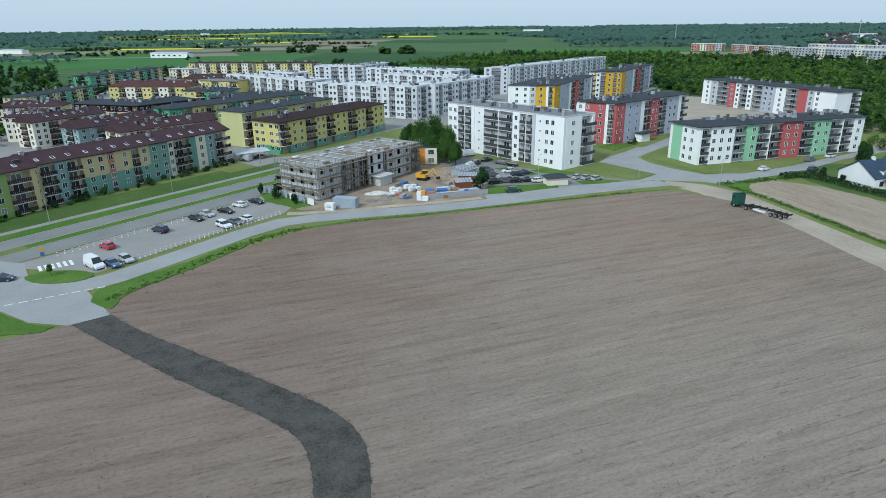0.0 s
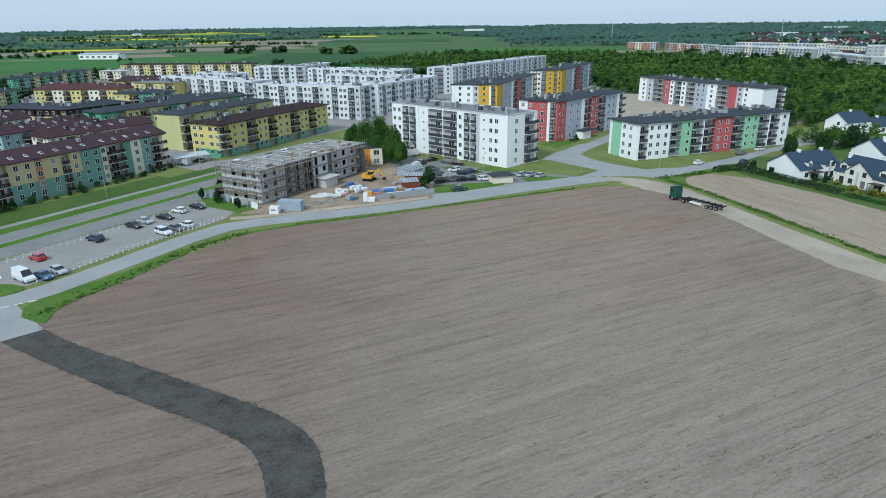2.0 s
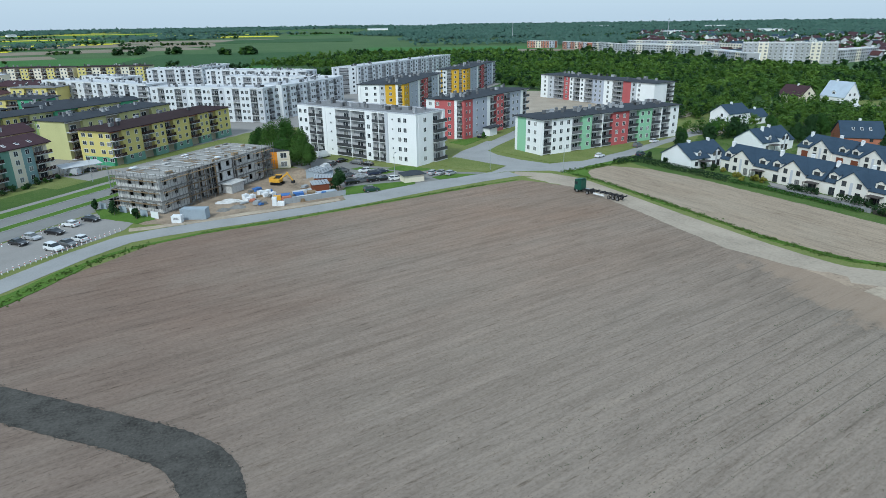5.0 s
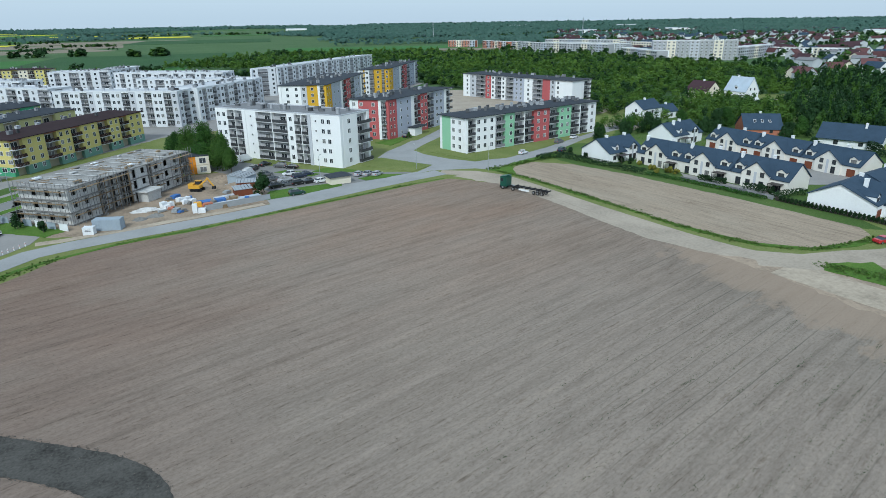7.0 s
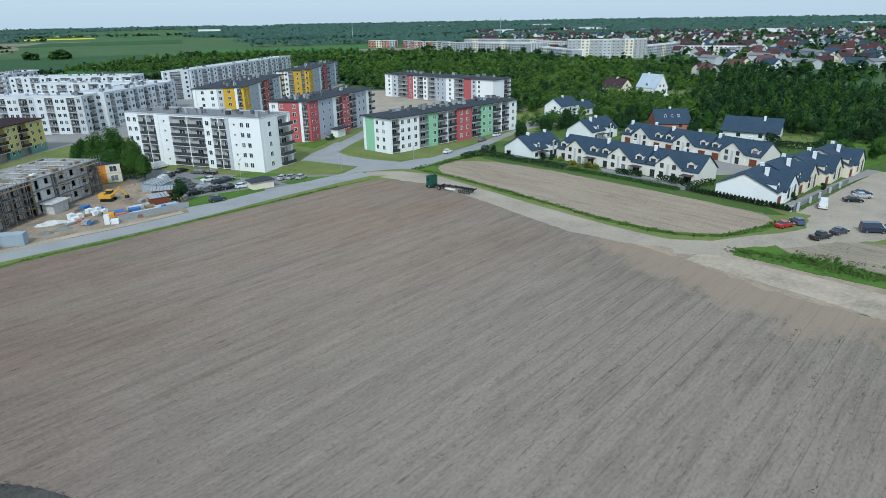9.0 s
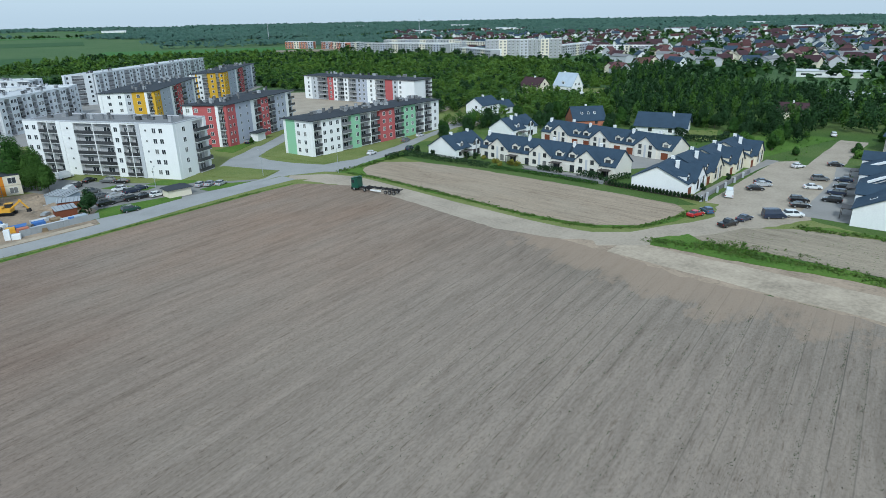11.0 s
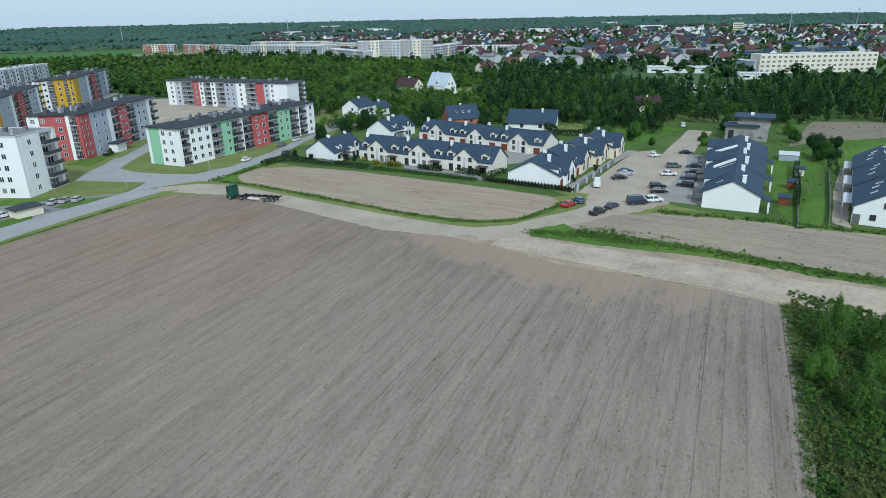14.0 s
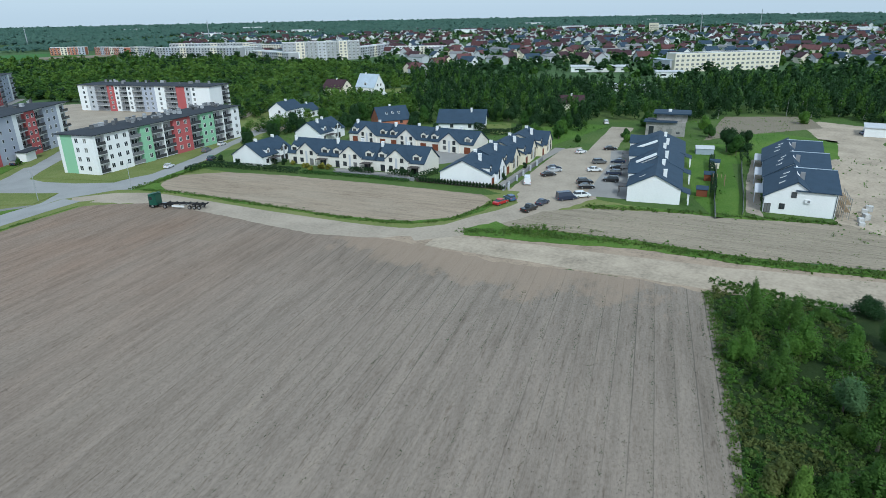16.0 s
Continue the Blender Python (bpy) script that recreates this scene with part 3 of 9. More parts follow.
ave_band("road", -120, 130, 0.5, 7.6, 0.05, M["asphalt"], "grey asphalt avenue with a worn surface", "road")
ave_band("verge", -14, 150, 7.7, 10.6, 0.14, M["grass"], "mown green verge between two carriageways", "verge", 0.12)
ave_band("road", -120, 150, 10.7, 17.3, 0.05, M["asphalt"], "grey asphalt side carriageway", "road")
ave_band("verge", -120, 105, 17.4, 22.2, 0.14, M["grass"], "mown green verge beside the carriageway", "verge", 0.12)
ave_band("pavement", -120, 110, 22.3, 24.6, 0.12, M["paving"], "pale concrete block pavement along the rows", "pavement")
ave_band("verge", -120, 105, 24.7, 31.0, 0.10, M["rough_grass"], "patchy garden strip below the flats", "lawn", 0.1)
ave_band("verge", -62, 56, 31.0, 36.5, 0.098, M["rough_grass"], "shaded planted strip at the foot of the flats", "lawn", 0.1)
for o in (7.55, 10.65, 17.35):
    ave_band("kerb", -14 if o < 11 else -120, 130, o - 0.08, o + 0.08, 0.17, M["kerb"], "pale concrete kerb along the avenue", "kerb")

# parking and the side street along the field
PARK = [(-86, 117), (-79.5, 124.8), (-72.9, 135.6), (-60.7, 151.2), (-49.3, 167.2), (-44, 172), (-40, 168), (-36.5, 160), (-38, 152), (-41.0, 147.5), (-48.3, 139.2), (-54.4, 130.7), (-60.8, 119.9), (-65.6, 113.4)]
sheet("parking", PARK, 0.06, M["paving"], "car park of pale grey concrete blocks", "parking")
strip("road", [(-120, 75), (-95, 96), (-79, 105.5), (-68, 104.5), (-61.0, 110.5), (-56.8, 116.5), (-49.5, 127.5), (-43.5, 136.5), (-36.5, 144.5), (-22.5, 149.3), (-4, 153.6), (14.5, 159.2), (36.8, 167.8), (57, 174.5), (68, 177.5)],
      6.4, 0.07, M["asphalt_pale"], "pale grey asphalt street along the field", "road")
sheet("road", [(-125, 108), (-95, 122), (-83, 119), (-78, 112), (-66, 108), (-59, 100), (-53.8, 94.4), (-58.8, 90.6), (-66, 92), (-76, 98), (-92, 97), (-125, 80)], 0.075, M["asphalt_pale"], "pale asphalt junction", "road")
ISLE = smooth_line([(-78.4, 111.4), (-75, 114.4), (-68.4, 114.2), (-65.3, 111.6), (-67.6, 108.7), (-73.8, 108.3)], 1.5, True)
sheet("verge", ISLE, 0.18, M["grass"], "small green traffic island with a sapling", "verge")
sheet("verge", smooth_line([(-54.7, 96.6), (-59.8, 99.6), (-61.2, 103.2), (-59.0, 108.0), (-50.2, 118.0), (-43.5, 129.5), (-40.5, 128.6), (-47.0, 115.6), (-53.6, 105.5), (-55.2, 100.6)], 2, True), 0.13, M["grass"], "green roadside verge at the field's corner", "verge", 0.15)
strip("verge", [(-42, 129), (-37, 135.2), (-31, 139.6), (-20.3, 144.3), (-3.9, 148.3), (13.4, 154.0), (35, 160.9), (56, 167.6), (66, 170)], (1.4, 0.35), 0.09, M["grass"], "narrow grass edge of the field", "verge", 0.35)
sheet("verge", [(-130, 72), (-92, 96.5), (-76.5, 97.4), (-66, 91.6), (-60.5, 90.2), (-62, 88.3), (-72, 86.6), (-100, 80)], 0.13, M["grass"], "green roadside verge", "verge", 0.3)
sheet("verge", [(-49, 172), (-45.5, 163.5), (-36, 156.3), (-32.5, 158.8), (-33.5, 161.5), (-45, 172)], 0.13, M["grass"], "rough grass strip in front of the site fence", "verge", 0.3)
# building site ground
sheet("site_ground", [(-34, 163), (-36, 156), (-24, 152.3), (-4, 157.0), (13.5, 162.3), (17, 168), (15, 182), (11, 200), (4, 207), (-14, 205), (-50, 195), (-46, 174)], 0.05, M["sand_wet"], "trampled sandy ground of the building site", "ground", 0.4)
strip("site_ground", [(-37, 151.2), (-24.4, 153.6), (-4.1, 158.6), (13, 163.6)], 2.4, 0.075, M["sand"], "sandy strip between the site and the street", "ground", 0.5)

# estate roads, yards and lawns round the white block
sheet("road", [(14.5, 162.5), (38.2, 170), (57, 177.5), (66, 181), (80, 178), (86, 172), (92.5, 177), (97, 180.5), (118, 191.5), (139, 206), (160, 217), (190, 226), (188, 234), (158, 224), (137, 212),
               (116, 199), (96, 189), (84, 187), (77, 196), (72.5, 206), (71.5, 214), (78, 222), (96, 242), (122, 275), (116, 280), (90, 248), (70, 224), (62, 216), (56, 207), (69.5, 188.5), (62, 181.5), (44, 176.5), (14, 170)],
      0.06, M["asphalt_pale"], "pale grey asphalt estate road", "road")
sheet("parking", [(8, 200), (17, 172), (38, 174), (60, 181.5), (50, 186), (44, 191), (38.5, 193), (26, 203), (10, 222), (-6, 238), (-14, 236)], 0.055, M["asphalt"], "asphalt yard with parked cars beside the flats", "parking")
sheet("lawn", [(46.5, 200.5), (57, 206.5), (69.0, 188.0), (60.5, 182.2), (52, 190.5)], 0.14, M["lawn"], "mown lawn beside the white flats", "lawn", 0.1)
sheet("lawn", [(31, 195.5), (38.2, 189.5), (46, 190), (41.8, 195.0), (36, 199)], 0.14, M["grass"], "green lawn below the white flats", "lawn", 0.1)
sheet("lawn", [(73.5, 213.0), (84.5, 222), (83, 212), (87, 198.5), (110, 206), (152, 218.5), (160, 222.5), (138.5, 210.5), (117, 197.6), (96, 187.6), (85, 188.5)], 0.14, M["lawn"], "green lawn round the flats with mint bays", "lawn", 0.1)
sheet("lawn", [(62.5, 234), (69, 238.5), (83, 243), (74, 234), (66.5, 226)], 0.14, M["grass"], "green lawn below the red flats", "lawn", 0.1)
sheet("lawn", [(73.5, 232.5), (84, 243.5), (105, 269), (109, 268), (92, 247), (79, 232)], 0.13, M["lawn"], "lawn strip along the red flats", "lawn", 0.1)
sheet("lawn", [(24, 201), (33, 191.5), (30, 189.0), (20, 199.5)], 0.13, M["grass"], "green strip between parking bays", "lawn", 0.1)
sheet("lawn", [(12.5, 167), (16, 176.5), (37, 178.2), (36, 174.0), (24, 169.2)], 0.13, M["grass"], "green strip with a parked car along the street", "lawn", 0.15)
sheet("lawn", [(42.5, 180.5), (50, 183), (57, 180.3), (50, 177.8), (44, 177)], 0.13, M["grass"], "small green strip by the parking", "lawn", 0.1)
sheet("yard", [(128, 250), (122, 275), (118, 310), (135, 370), (160, 395), (172, 388), (160, 352), (185, 330), (215, 300), (196, 268), (160, 245)], 0.05, M["gravel"], "wide bare sandy yard behind the flats", "ground", 0.8)
sheet("yard", [(-70, 218), (-46, 196), (-14, 207), (8, 224), (6, 236), (-22, 262), (-52, 225)], 0.045, M["paving"], "paved yard between the flats", "parking")
sheet("yard", [(-240, 240), (-110, 190), (-60, 225), (-10, 290), (60, 300), (110, 380), (160, 450), (100, 540), (-60, 540), (-240, 620), (-260, 420)], 0.03, M["paving"], "paved ground between the blocks of the estate", "ground", 0.5)

# the plot east of the field, its road and lane
strip("road", [(68, 177.5), (77, 172.5), (81.5, 166), (84.4, 154), (87.0, 138), (90.2, 118), (93.6, 101), (97.5, 88), (103, 78.5)], 5.4, 0.05, M["gravel"], "worn grey gravel lane", "road", 0.15)
sheet("dirt_road", [(92.6, 88), (94.7, 73.6), (95.2, 60.7), (99.3, 46.1), (102.9, 30), (103.4, 22.4), (107, 11), (111, -3), (116.5, -40), (140, -40), (128.5, -3), (121.5, 20), (118, 41), (111.5, 56), (105.2, 74), (104, 80)], 0.034, M["sand_brown"], "trampled sandy edge of the dirt road", "road", 0.6)
strip("dirt_road", [(98.5, 78), (102.0, 62), (106.2, 44), (111, 22), (117.5, -1.5), (130, -40)], (8, 17.0), 0.055, M["sand"], "pale sandy dirt road", "road", 0.5)
sheet("dirt_road", [(70, 171), (76, 160), (80, 140), (84.5, 104), (91, 87), (94, 74), (103.5, 71), (101, 86), (93, 104), (89, 140), (84, 160), (76, 174)], 0.026, M["gravel"], "sandy shoulder of the lane", "road", 0.5)
strip("dirt_road", [(98, 84), (106, 78), (116, 76.3), (128.5, 72.5), (142, 73.5), (158, 75.5), (186, 81), (212, 88), (251, 97.3)], (8.5, 9.0), 0.062, M["gravel"], "pale gravel lane between terraced houses", "road", 0.35)
sheet("dirt_road", [(128, 67), (146, 62.5), (168, 68), (190, 75), (205, 84), (200, 90), (182, 88), (158, 86.5), (143, 83), (133, 78)], 0.058, M["gravel"], "grey gravel parking lane", "parking", 0.4)
sheet("dirt_road", [(140.8, 85.2), (160, 89.8), (178, 94.0), (198, 98.0), (205, 94), (190, 88), (165, 83), (143, 79)], 0.0615, M["gravel"], "gravel strip between the lane and the garden fence", "parking", 0.2)
PLOT = [(87, 168), (93.5, 176.0), (101, 178.2), (111, 170.0), (118.5, 150), (126, 122), (133.5, 89), (131, 84.5), (125, 83), (114, 83.2), (106, 88.5), (99.8, 102), (95.0, 129), (91, 150)]
sheet("field", PLOT, 0.05, M["soil_plot"], "sandy bare plot with old rows", "field", 0.3)
strip("verge", [(85, 171), (88.0, 163), (91.2, 147), (94.6, 127), (98.8, 103.5), (104.5, 89.5), (112, 83), (122, 81.5), (131.5, 82.5), (136, 80)], (1.0, 1.7), 0.1, M["grass"], "grass edge between the lane and the plot", "verge", 0.5)
sheet("verge", [(82.5, 174.5), (88, 166), (92, 176), (99, 179), (110, 181), (120, 190), (109, 186), (96, 181), (88.5, 176.5)], 0.08, M["grass"], "green verge at the corner of the plot", "verge", 0.25)
sheet("verge", [(110, 181), (117, 190), (130, 200), (150, 195), (158, 165), (144, 110), (137, 85), (133.3, 88), (125, 122), (117.5, 150), (111.5, 169)], 0.04, M["rough_grass"], "green garden ground behind the plot", "lawn", 0.3)
sheet("verge", [(104.5, 74), (107.5, 76.5), (116, 73.5), (114, 69), (118.0, 57), (121.5, 42), (124, 22), (131, -2), (127.5, -3), (120.5, 20), (117, 41), (110.5, 56)], 0.12, M["grass"], "overgrown grass bank along the dirt road", "verge", 0.35)
sheet("field", [(116, 73), (128, 69.5), (138, 60), (146, 40), (157.5, 8), (153, 0), (131.5, -1.0), (124.5, 22), (122, 42), (118.6, 57), (114.6, 69)], 0.06, M["soil_plot_b"], "bare sandy plot with tufts of weeds", "field", 0.3)
strip("verge", [(138.5, 60.5), (143, 56), (146.5, 42), (150, 28), (156.5, 10)], (2.2, 1.2), 0.09, M["grass"], "grass edge along the house plots", "verge", 0.4)
sheet("drive", [(147.5, 66), (150.2, 55.6), (175, 65.0), (208, 77.5), (205, 83), (186, 75.5)], 0.066, M["paving"], "grey paved drives in front of the terrace", "drive", 0.1)
sheet("drive", [(153.6, 24.2), (158, 26.0), (190, 32.4), (216, 37.2), (215, 40.2), (186, 35.4), (155.0, 28.4)], 0.066, M["gravel"], "grey gravel strip beside the new terrace", "drive", 0.15)
sheet("drive", [(141.5, 90.5), (143.0, 87.6), (160, 91.4), (182, 95.6), (200, 98.0), (199, 101.5), (170, 96.0)], 0.066, M["paving"], "grey paved forecourts along the lane", "drive", 0.1)
sheet("drive", [(129.5, 139), (132.5, 127.5), (136.0, 114), (140.5, 115.2), (133.6, 146)], 0.066, M["paving"], "grey paved terraces behind the fence", "drive", 0.1)
sheet("drive", [(158, 172), (168, 173), (175, 118.5), (163, 117), (152, 122), (148, 150)], 0.066, M["paving"], "grey paved court between two terraces", "drive", 0.1)
sheet("lawn", [(226, 152), (236, 142), (216, 130), (208, 134.5)], 0.06, M["lawn"], "smooth green lawn behind a hedge", "lawn")
sheet("lawn", [(146, 33), (152, 28), (206, 44), (236, 52), (232, 62), (206, 58), (160, 42)], 0.06, M["grass"], "green garden strip between terraces", "lawn", 0.2)
sheet("lawn", [(206, 44), (236, 52), (270, 52), (262, 22), (230, 18), (208, 38)], 0.055, M["grass"], "green meadow behind the terrace", "lawn", 0.3)
sheet("meadow", [(240, 62), (300, 70), (318, 40), (290, 30), (262, 50)], 0.065, M["fallow"], "dry brown meadow below the wood", "field", 0.5)
sheet("lawn", [(150, 88), (200, 104), (252, 104), (250, 128), (215, 122), (185, 106)], 0.05, M["grass"], "grass along the lane", "lawn", 0.3)
sheet("dirt_road", [(152, 8), (159.5, 10.6), (190, 17), (216, 21.5), (256, 27), (262, 8), (222, 2), (190, -3), (160, -9), (148, -12), (140, -30), (128, -30), (131, -2)], 0.048, M["sand"], "trampled sand beside the new terrace", "road", 0.5)
strip("dirt_road", [(152, -8), (166, 4), (190, 8), (222, 10.5), (252, 15), (276, 22), (290, 30)], (6.5, 9), 0.06, M["sand"], "sandy access road of the new terrace", "road", 0.4)
sheet("dirt_road", [(252, 10), (262, 28), (286, 36), (306, 34), (300, 14), (280, 6)], 0.055, M["sand"], "wide sandy turning place", "road", 0.6)
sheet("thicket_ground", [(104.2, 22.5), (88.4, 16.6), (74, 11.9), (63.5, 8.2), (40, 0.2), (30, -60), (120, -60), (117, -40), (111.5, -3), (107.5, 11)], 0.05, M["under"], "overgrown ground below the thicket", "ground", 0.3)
sheet("lawn", [(255, 275), (262, 296), (300, 292), (345, 262), (330, 246), (285, 262)], 0.05, M["lawn"], "clearing with a sandy path by two houses", "lawn", 0.5)
strip("dirt_road", [(236, 280), (262, 270), (300, 262), (340, 232)], 4, 0.07, M["sand"], "sandy path to the houses", "road", 0.4)
sheet("yard", [(160, 226), (178, 240), (206, 244), (206, 238), (186, 226), (168, 214)], 0.05, M["sand"], "sandy drive beside the houses", "road", 0.4)

# far farmland: long strips that run towards the skyline on the left
FAR = [
    ((-300, 860), 620, 300, -6, "crop"), ((-60, 900), 250, 330, -4, "crop_dark"), ((-560, 1000), 520, 110, 14, "fallow"), ((-470, 1230), 700, 150, 16, "fallow"),
    ((-700, 1010), 560, 140, 12, "crop"), ((-560, 1340), 190, 60, 6, "rape"), ((-555, 1690), 320, 90, 5, "rape"), ((-410, 1740), 160, 80, 5, "rape"), ((-330, 1520), 420, 260, 2, "fallow"),
    ((-180, 1800), 380, 220, 0, "fallow"), ((-190, 2300), 420, 150, 0, "rape"), ((40, 1700), 320, 300, -8, "crop_dark"), ((-760, 2300), 400, 110, 8, "rape"), ((-1350, 3560), 1100, 130, 6, "rape"),
    ((-620, 4000), 1000, 110, 4, "rape"), ((-900, 2900), 900, 260, 10, "crop"), ((-420, 3050), 700, 240, 0, "crop"), ((-1500, 2700), 700, 200, 20, "fallow"), ((-1050, 1650), 500, 160, 22, "crop"),
    ((-250, 2760), 420, 90, 3, "rape"), ((-900, 3300), 800, 80, 8, "rape"), ((-100, 3650), 1200, 90, 2, "crop"), ((300, 2350), 500, 120, -6, "crop"), ((-1000, 2600), 500, 90, 14, "fallow"), ((-380, 1420), 330, 60, 8, "crop_dark"),
    ((290, 1020), 330, 150, -20, "crop"), ((420, 900), 140, 60, -22, "fallow"), ((-840, 1400), 380, 110, 20, "crop_dark"), ((-480, 2050), 500, 120, 4, "crop"),
]
WHAT = {"crop": "flat field of green crop", "crop_dark": "field of dark green crop", "fallow": "pale fallow field", "rape": "yellow field of flowering rapeseed"}
for n, ((x, y), w, d, turn, kind) in enumerate(FAR):
    c, s = math.cos(radians(turn)), math.sin(radians(turn))
    pts = [(x + c * u * w / 2 - s * v * d / 2, y + s * u * w / 2 + c * v * d / 2) for u, v in ((-1, -1), (1, -0.9), (0.95, 1), (-1, 1))]
    sheet("farm_field", pts, 0.2 + 0.02 * n, M[kind], WHAT[kind], "field")


# ---- flats: blocks with bays, windows, loggias and roofs ----
STOCK = {}


def ring_frame(w, h, f, mats, mullion=False, filled=False):
    """A window frame as one connected ring, with a mullion and a sill lip."""
    if mullion:
        cols = [(-w / 2, -w / 2 + f), (-f / 2, f / 2), (w / 2 - f, w / 2)]
    else:
        cols = [(-w / 2, -w / 2 + f), (w / 2 - f, w / 2)]
    xs = [v for c in cols for v in c]
    zs = [0, f, h - f, h]
    n = len(xs)
    vs = [(x, -0.07, z) for z in zs for x in xs] + [(x, 0.06, z) for z in zs for x in xs]
    fs, ix = [], []
    for r in range(3):
        for c in range(n - 1):
            hole = r == 1 and c % 2 == 1
            i = r * n + c
            if hole and not filled:
                o = 4 * n
                fs += [(i, i + o, i + 1 + o, i + 1), (i + n, i + n + 1, i + n + 1 + o, i + n + o), (i, i + n, i + n + o, i + o), (i + 1, i + 1 + o, i + n + 1 + o, i + n + 1)]
                ix += [0] * 4
            else:
                fs.append((i, i + 1, i + n + 1, i + n))
                ix.append(1 if hole else 0)
    o = 4 * n
    for c in range(n - 1):
        fs += [(c, c + o, c + 1 + o, c + 1), (3 * n + c, 3 * n + c + 1, 3 * n + c + 1 + o, 3 * n + c + o)]
        ix += [0, 0]
    for r in range(3):
        fs += [(r * n, (r + 1) * n, (r + 1) * n + o, r * n + o), (r * n + n - 1, r * n + n - 1 + o, (r + 1) * n + n - 1 + o, (r + 1) * n + n - 1)]
        ix += [0, 0]
    return mesh_of("window", vs, fs, mats, ix)


def window_mesh(w, h, dark=False):
    """A window: frame with a mullion, and a sill; its pane is a mesh of its own."""
    key = ("window", round(w, 2), round(h, 2), dark)
    if key not in STOCK:
        f = 0.07
        STOCK[key] = (ring_frame(w, h, f, [M["frame_dark" if dark else "frame"]], w > 0.95), boxes("pane", [(-w / 2 + f, -0.03, f, w / 2 - f, 0.05, h - f)], [M["glass"]]))
    return STOCK[key]


def window_at(parent, m, w, h, pane=True, dark=False):
    if not pane:
        key = ("far window", round(w, 1), round(h, 1))
        if key not in STOCK:
            STOCK[key] = ring_frame(w, h, 0.075, [M["frame"], M["glass"]], w > 1.0, True)
        return part("window", STOCK[key], parent, m=m)
    frame_mesh, pane_mesh = window_mesh(w, h, dark)
    ob = part("window", frame_mesh, parent, m=m)
    part("pane", pane_mesh, ob)
    return ob


def balcony_mesh(w, out, rail, depth=1.3, high=1.05, side=True):
    key = ("balcony", round(w, 1), out, rail, side)
    if key not in STOCK:
        bars = [(0.04, -out, -0.2, w - 0.04, depth, 0.0)]
        panel = [(0.06, -out, 0.06, w - 0.06, -out + 0.07, high)]
        if out > 0.3 and side:
            panel += [(0.06, -out + 0.07, 0.06, 0.13, 0, high), (w - 0.13, -out + 0.07, 0.06, w - 0.06, 0, high)]
        STOCK[key] = (boxes("balcony", bars, [M["slab"]]), boxes("railing", panel, [M[rail]]))
    return STOCK[key]


def tray_mesh(w, out, rail, depth):
    """A far balcony in one piece: slab, a railing of bars between two rails, and the glazed door behind it."""
    key = ("tray", round(w, 1), out, rail)
    if key not in STOCK:
        a, b, y0 = 0.04, w - 0.04, -out
        items = [(a, y0, -0.2, b, depth, 0.0, 0), (a, y0 + 0.01, 0.93, b, y0 + 0.09, 1.05, 1), (a, y0 + 0.01, 0.1, b, y0 + 0.09, 0.2, 1)]
        n = max(3, round((b - a) / 0.5))
        pitch = (b - a) / n
        items += [(a + pitch * i + 0.06, y0 + 0.02, 0.2, a + pitch * (i + 1) - 0.06, y0 + 0.07, 0.93, 1) for i in range(n)]
        dw = min(w * 0.6, 2.6)
        x = w * 0.5 - dw / 2
        items += [(x, depth - 0.06, 0.02, x + dw, depth + 0.02, 2.2, 2), (x + 0.1, depth - 0.09, 0.14, x + dw / 2 - 0.06, depth - 0.04, 2.08, 3), (x + dw / 2 + 0.06, depth - 0.09, 0.14, x + dw - 0.1, depth - 0.04, 2.08, 3)]
        if out > 0.3:
            items += [(a, y0 + 0.09, 0.15, a + 0.06, 0.0, 1.0, 1), (b - 0.06, y0 + 0.09, 0.15, b, 0.0, 1.0, 1)]
        STOCK[key] = boxes("balcony", items, [M["slab"], M[rail], M["frame"], M["glass"]])
    return STOCK[key]


def roof_hip(outline, z, over, rise, thick=0.25, gable=False, slope_at=0.5):
    """Roof over a four-cornered plan (front-left, front-right, back-right, back-left): eaves slab and slopes to a ridge along the front."""
    p = [Vector(q) for q in outline]
    c = sum(p, Vector((0, 0))) / 4
    ux, uy = (p[1] - p[0]).normalized(), (p[3] - p[0]).normalized()
    e = [p[0] - ux * over - uy * over, p[1] + ux * over - uy * over, p[2] + ux * over + uy * over, p[3] - ux * over + uy * over]
    inset = 0 if gable else min((p[3] - p[0]).length / 2 + over, (p[1] - p[0]).length / 2 * 0.8)
    a = e[0].lerp(e[3], slope_at) + ux * inset
    b = e[1].lerp(e[2], slope_at) - ux * inset
    vs = [(*q, z) for q in e] + [(*q, z + thick) for q in e] + [(*a, z + thick + rise), (*b, z + thick + rise)]
    fs = [(0, 3, 2, 1), (0, 1, 5, 4), (1, 2, 6, 5), (2, 3, 7, 6), (3, 0, 4, 7), (4, 5, 9, 8), (6, 7, 8, 9), (5, 6, 9), (7, 4, 8)]
    return vs, fs


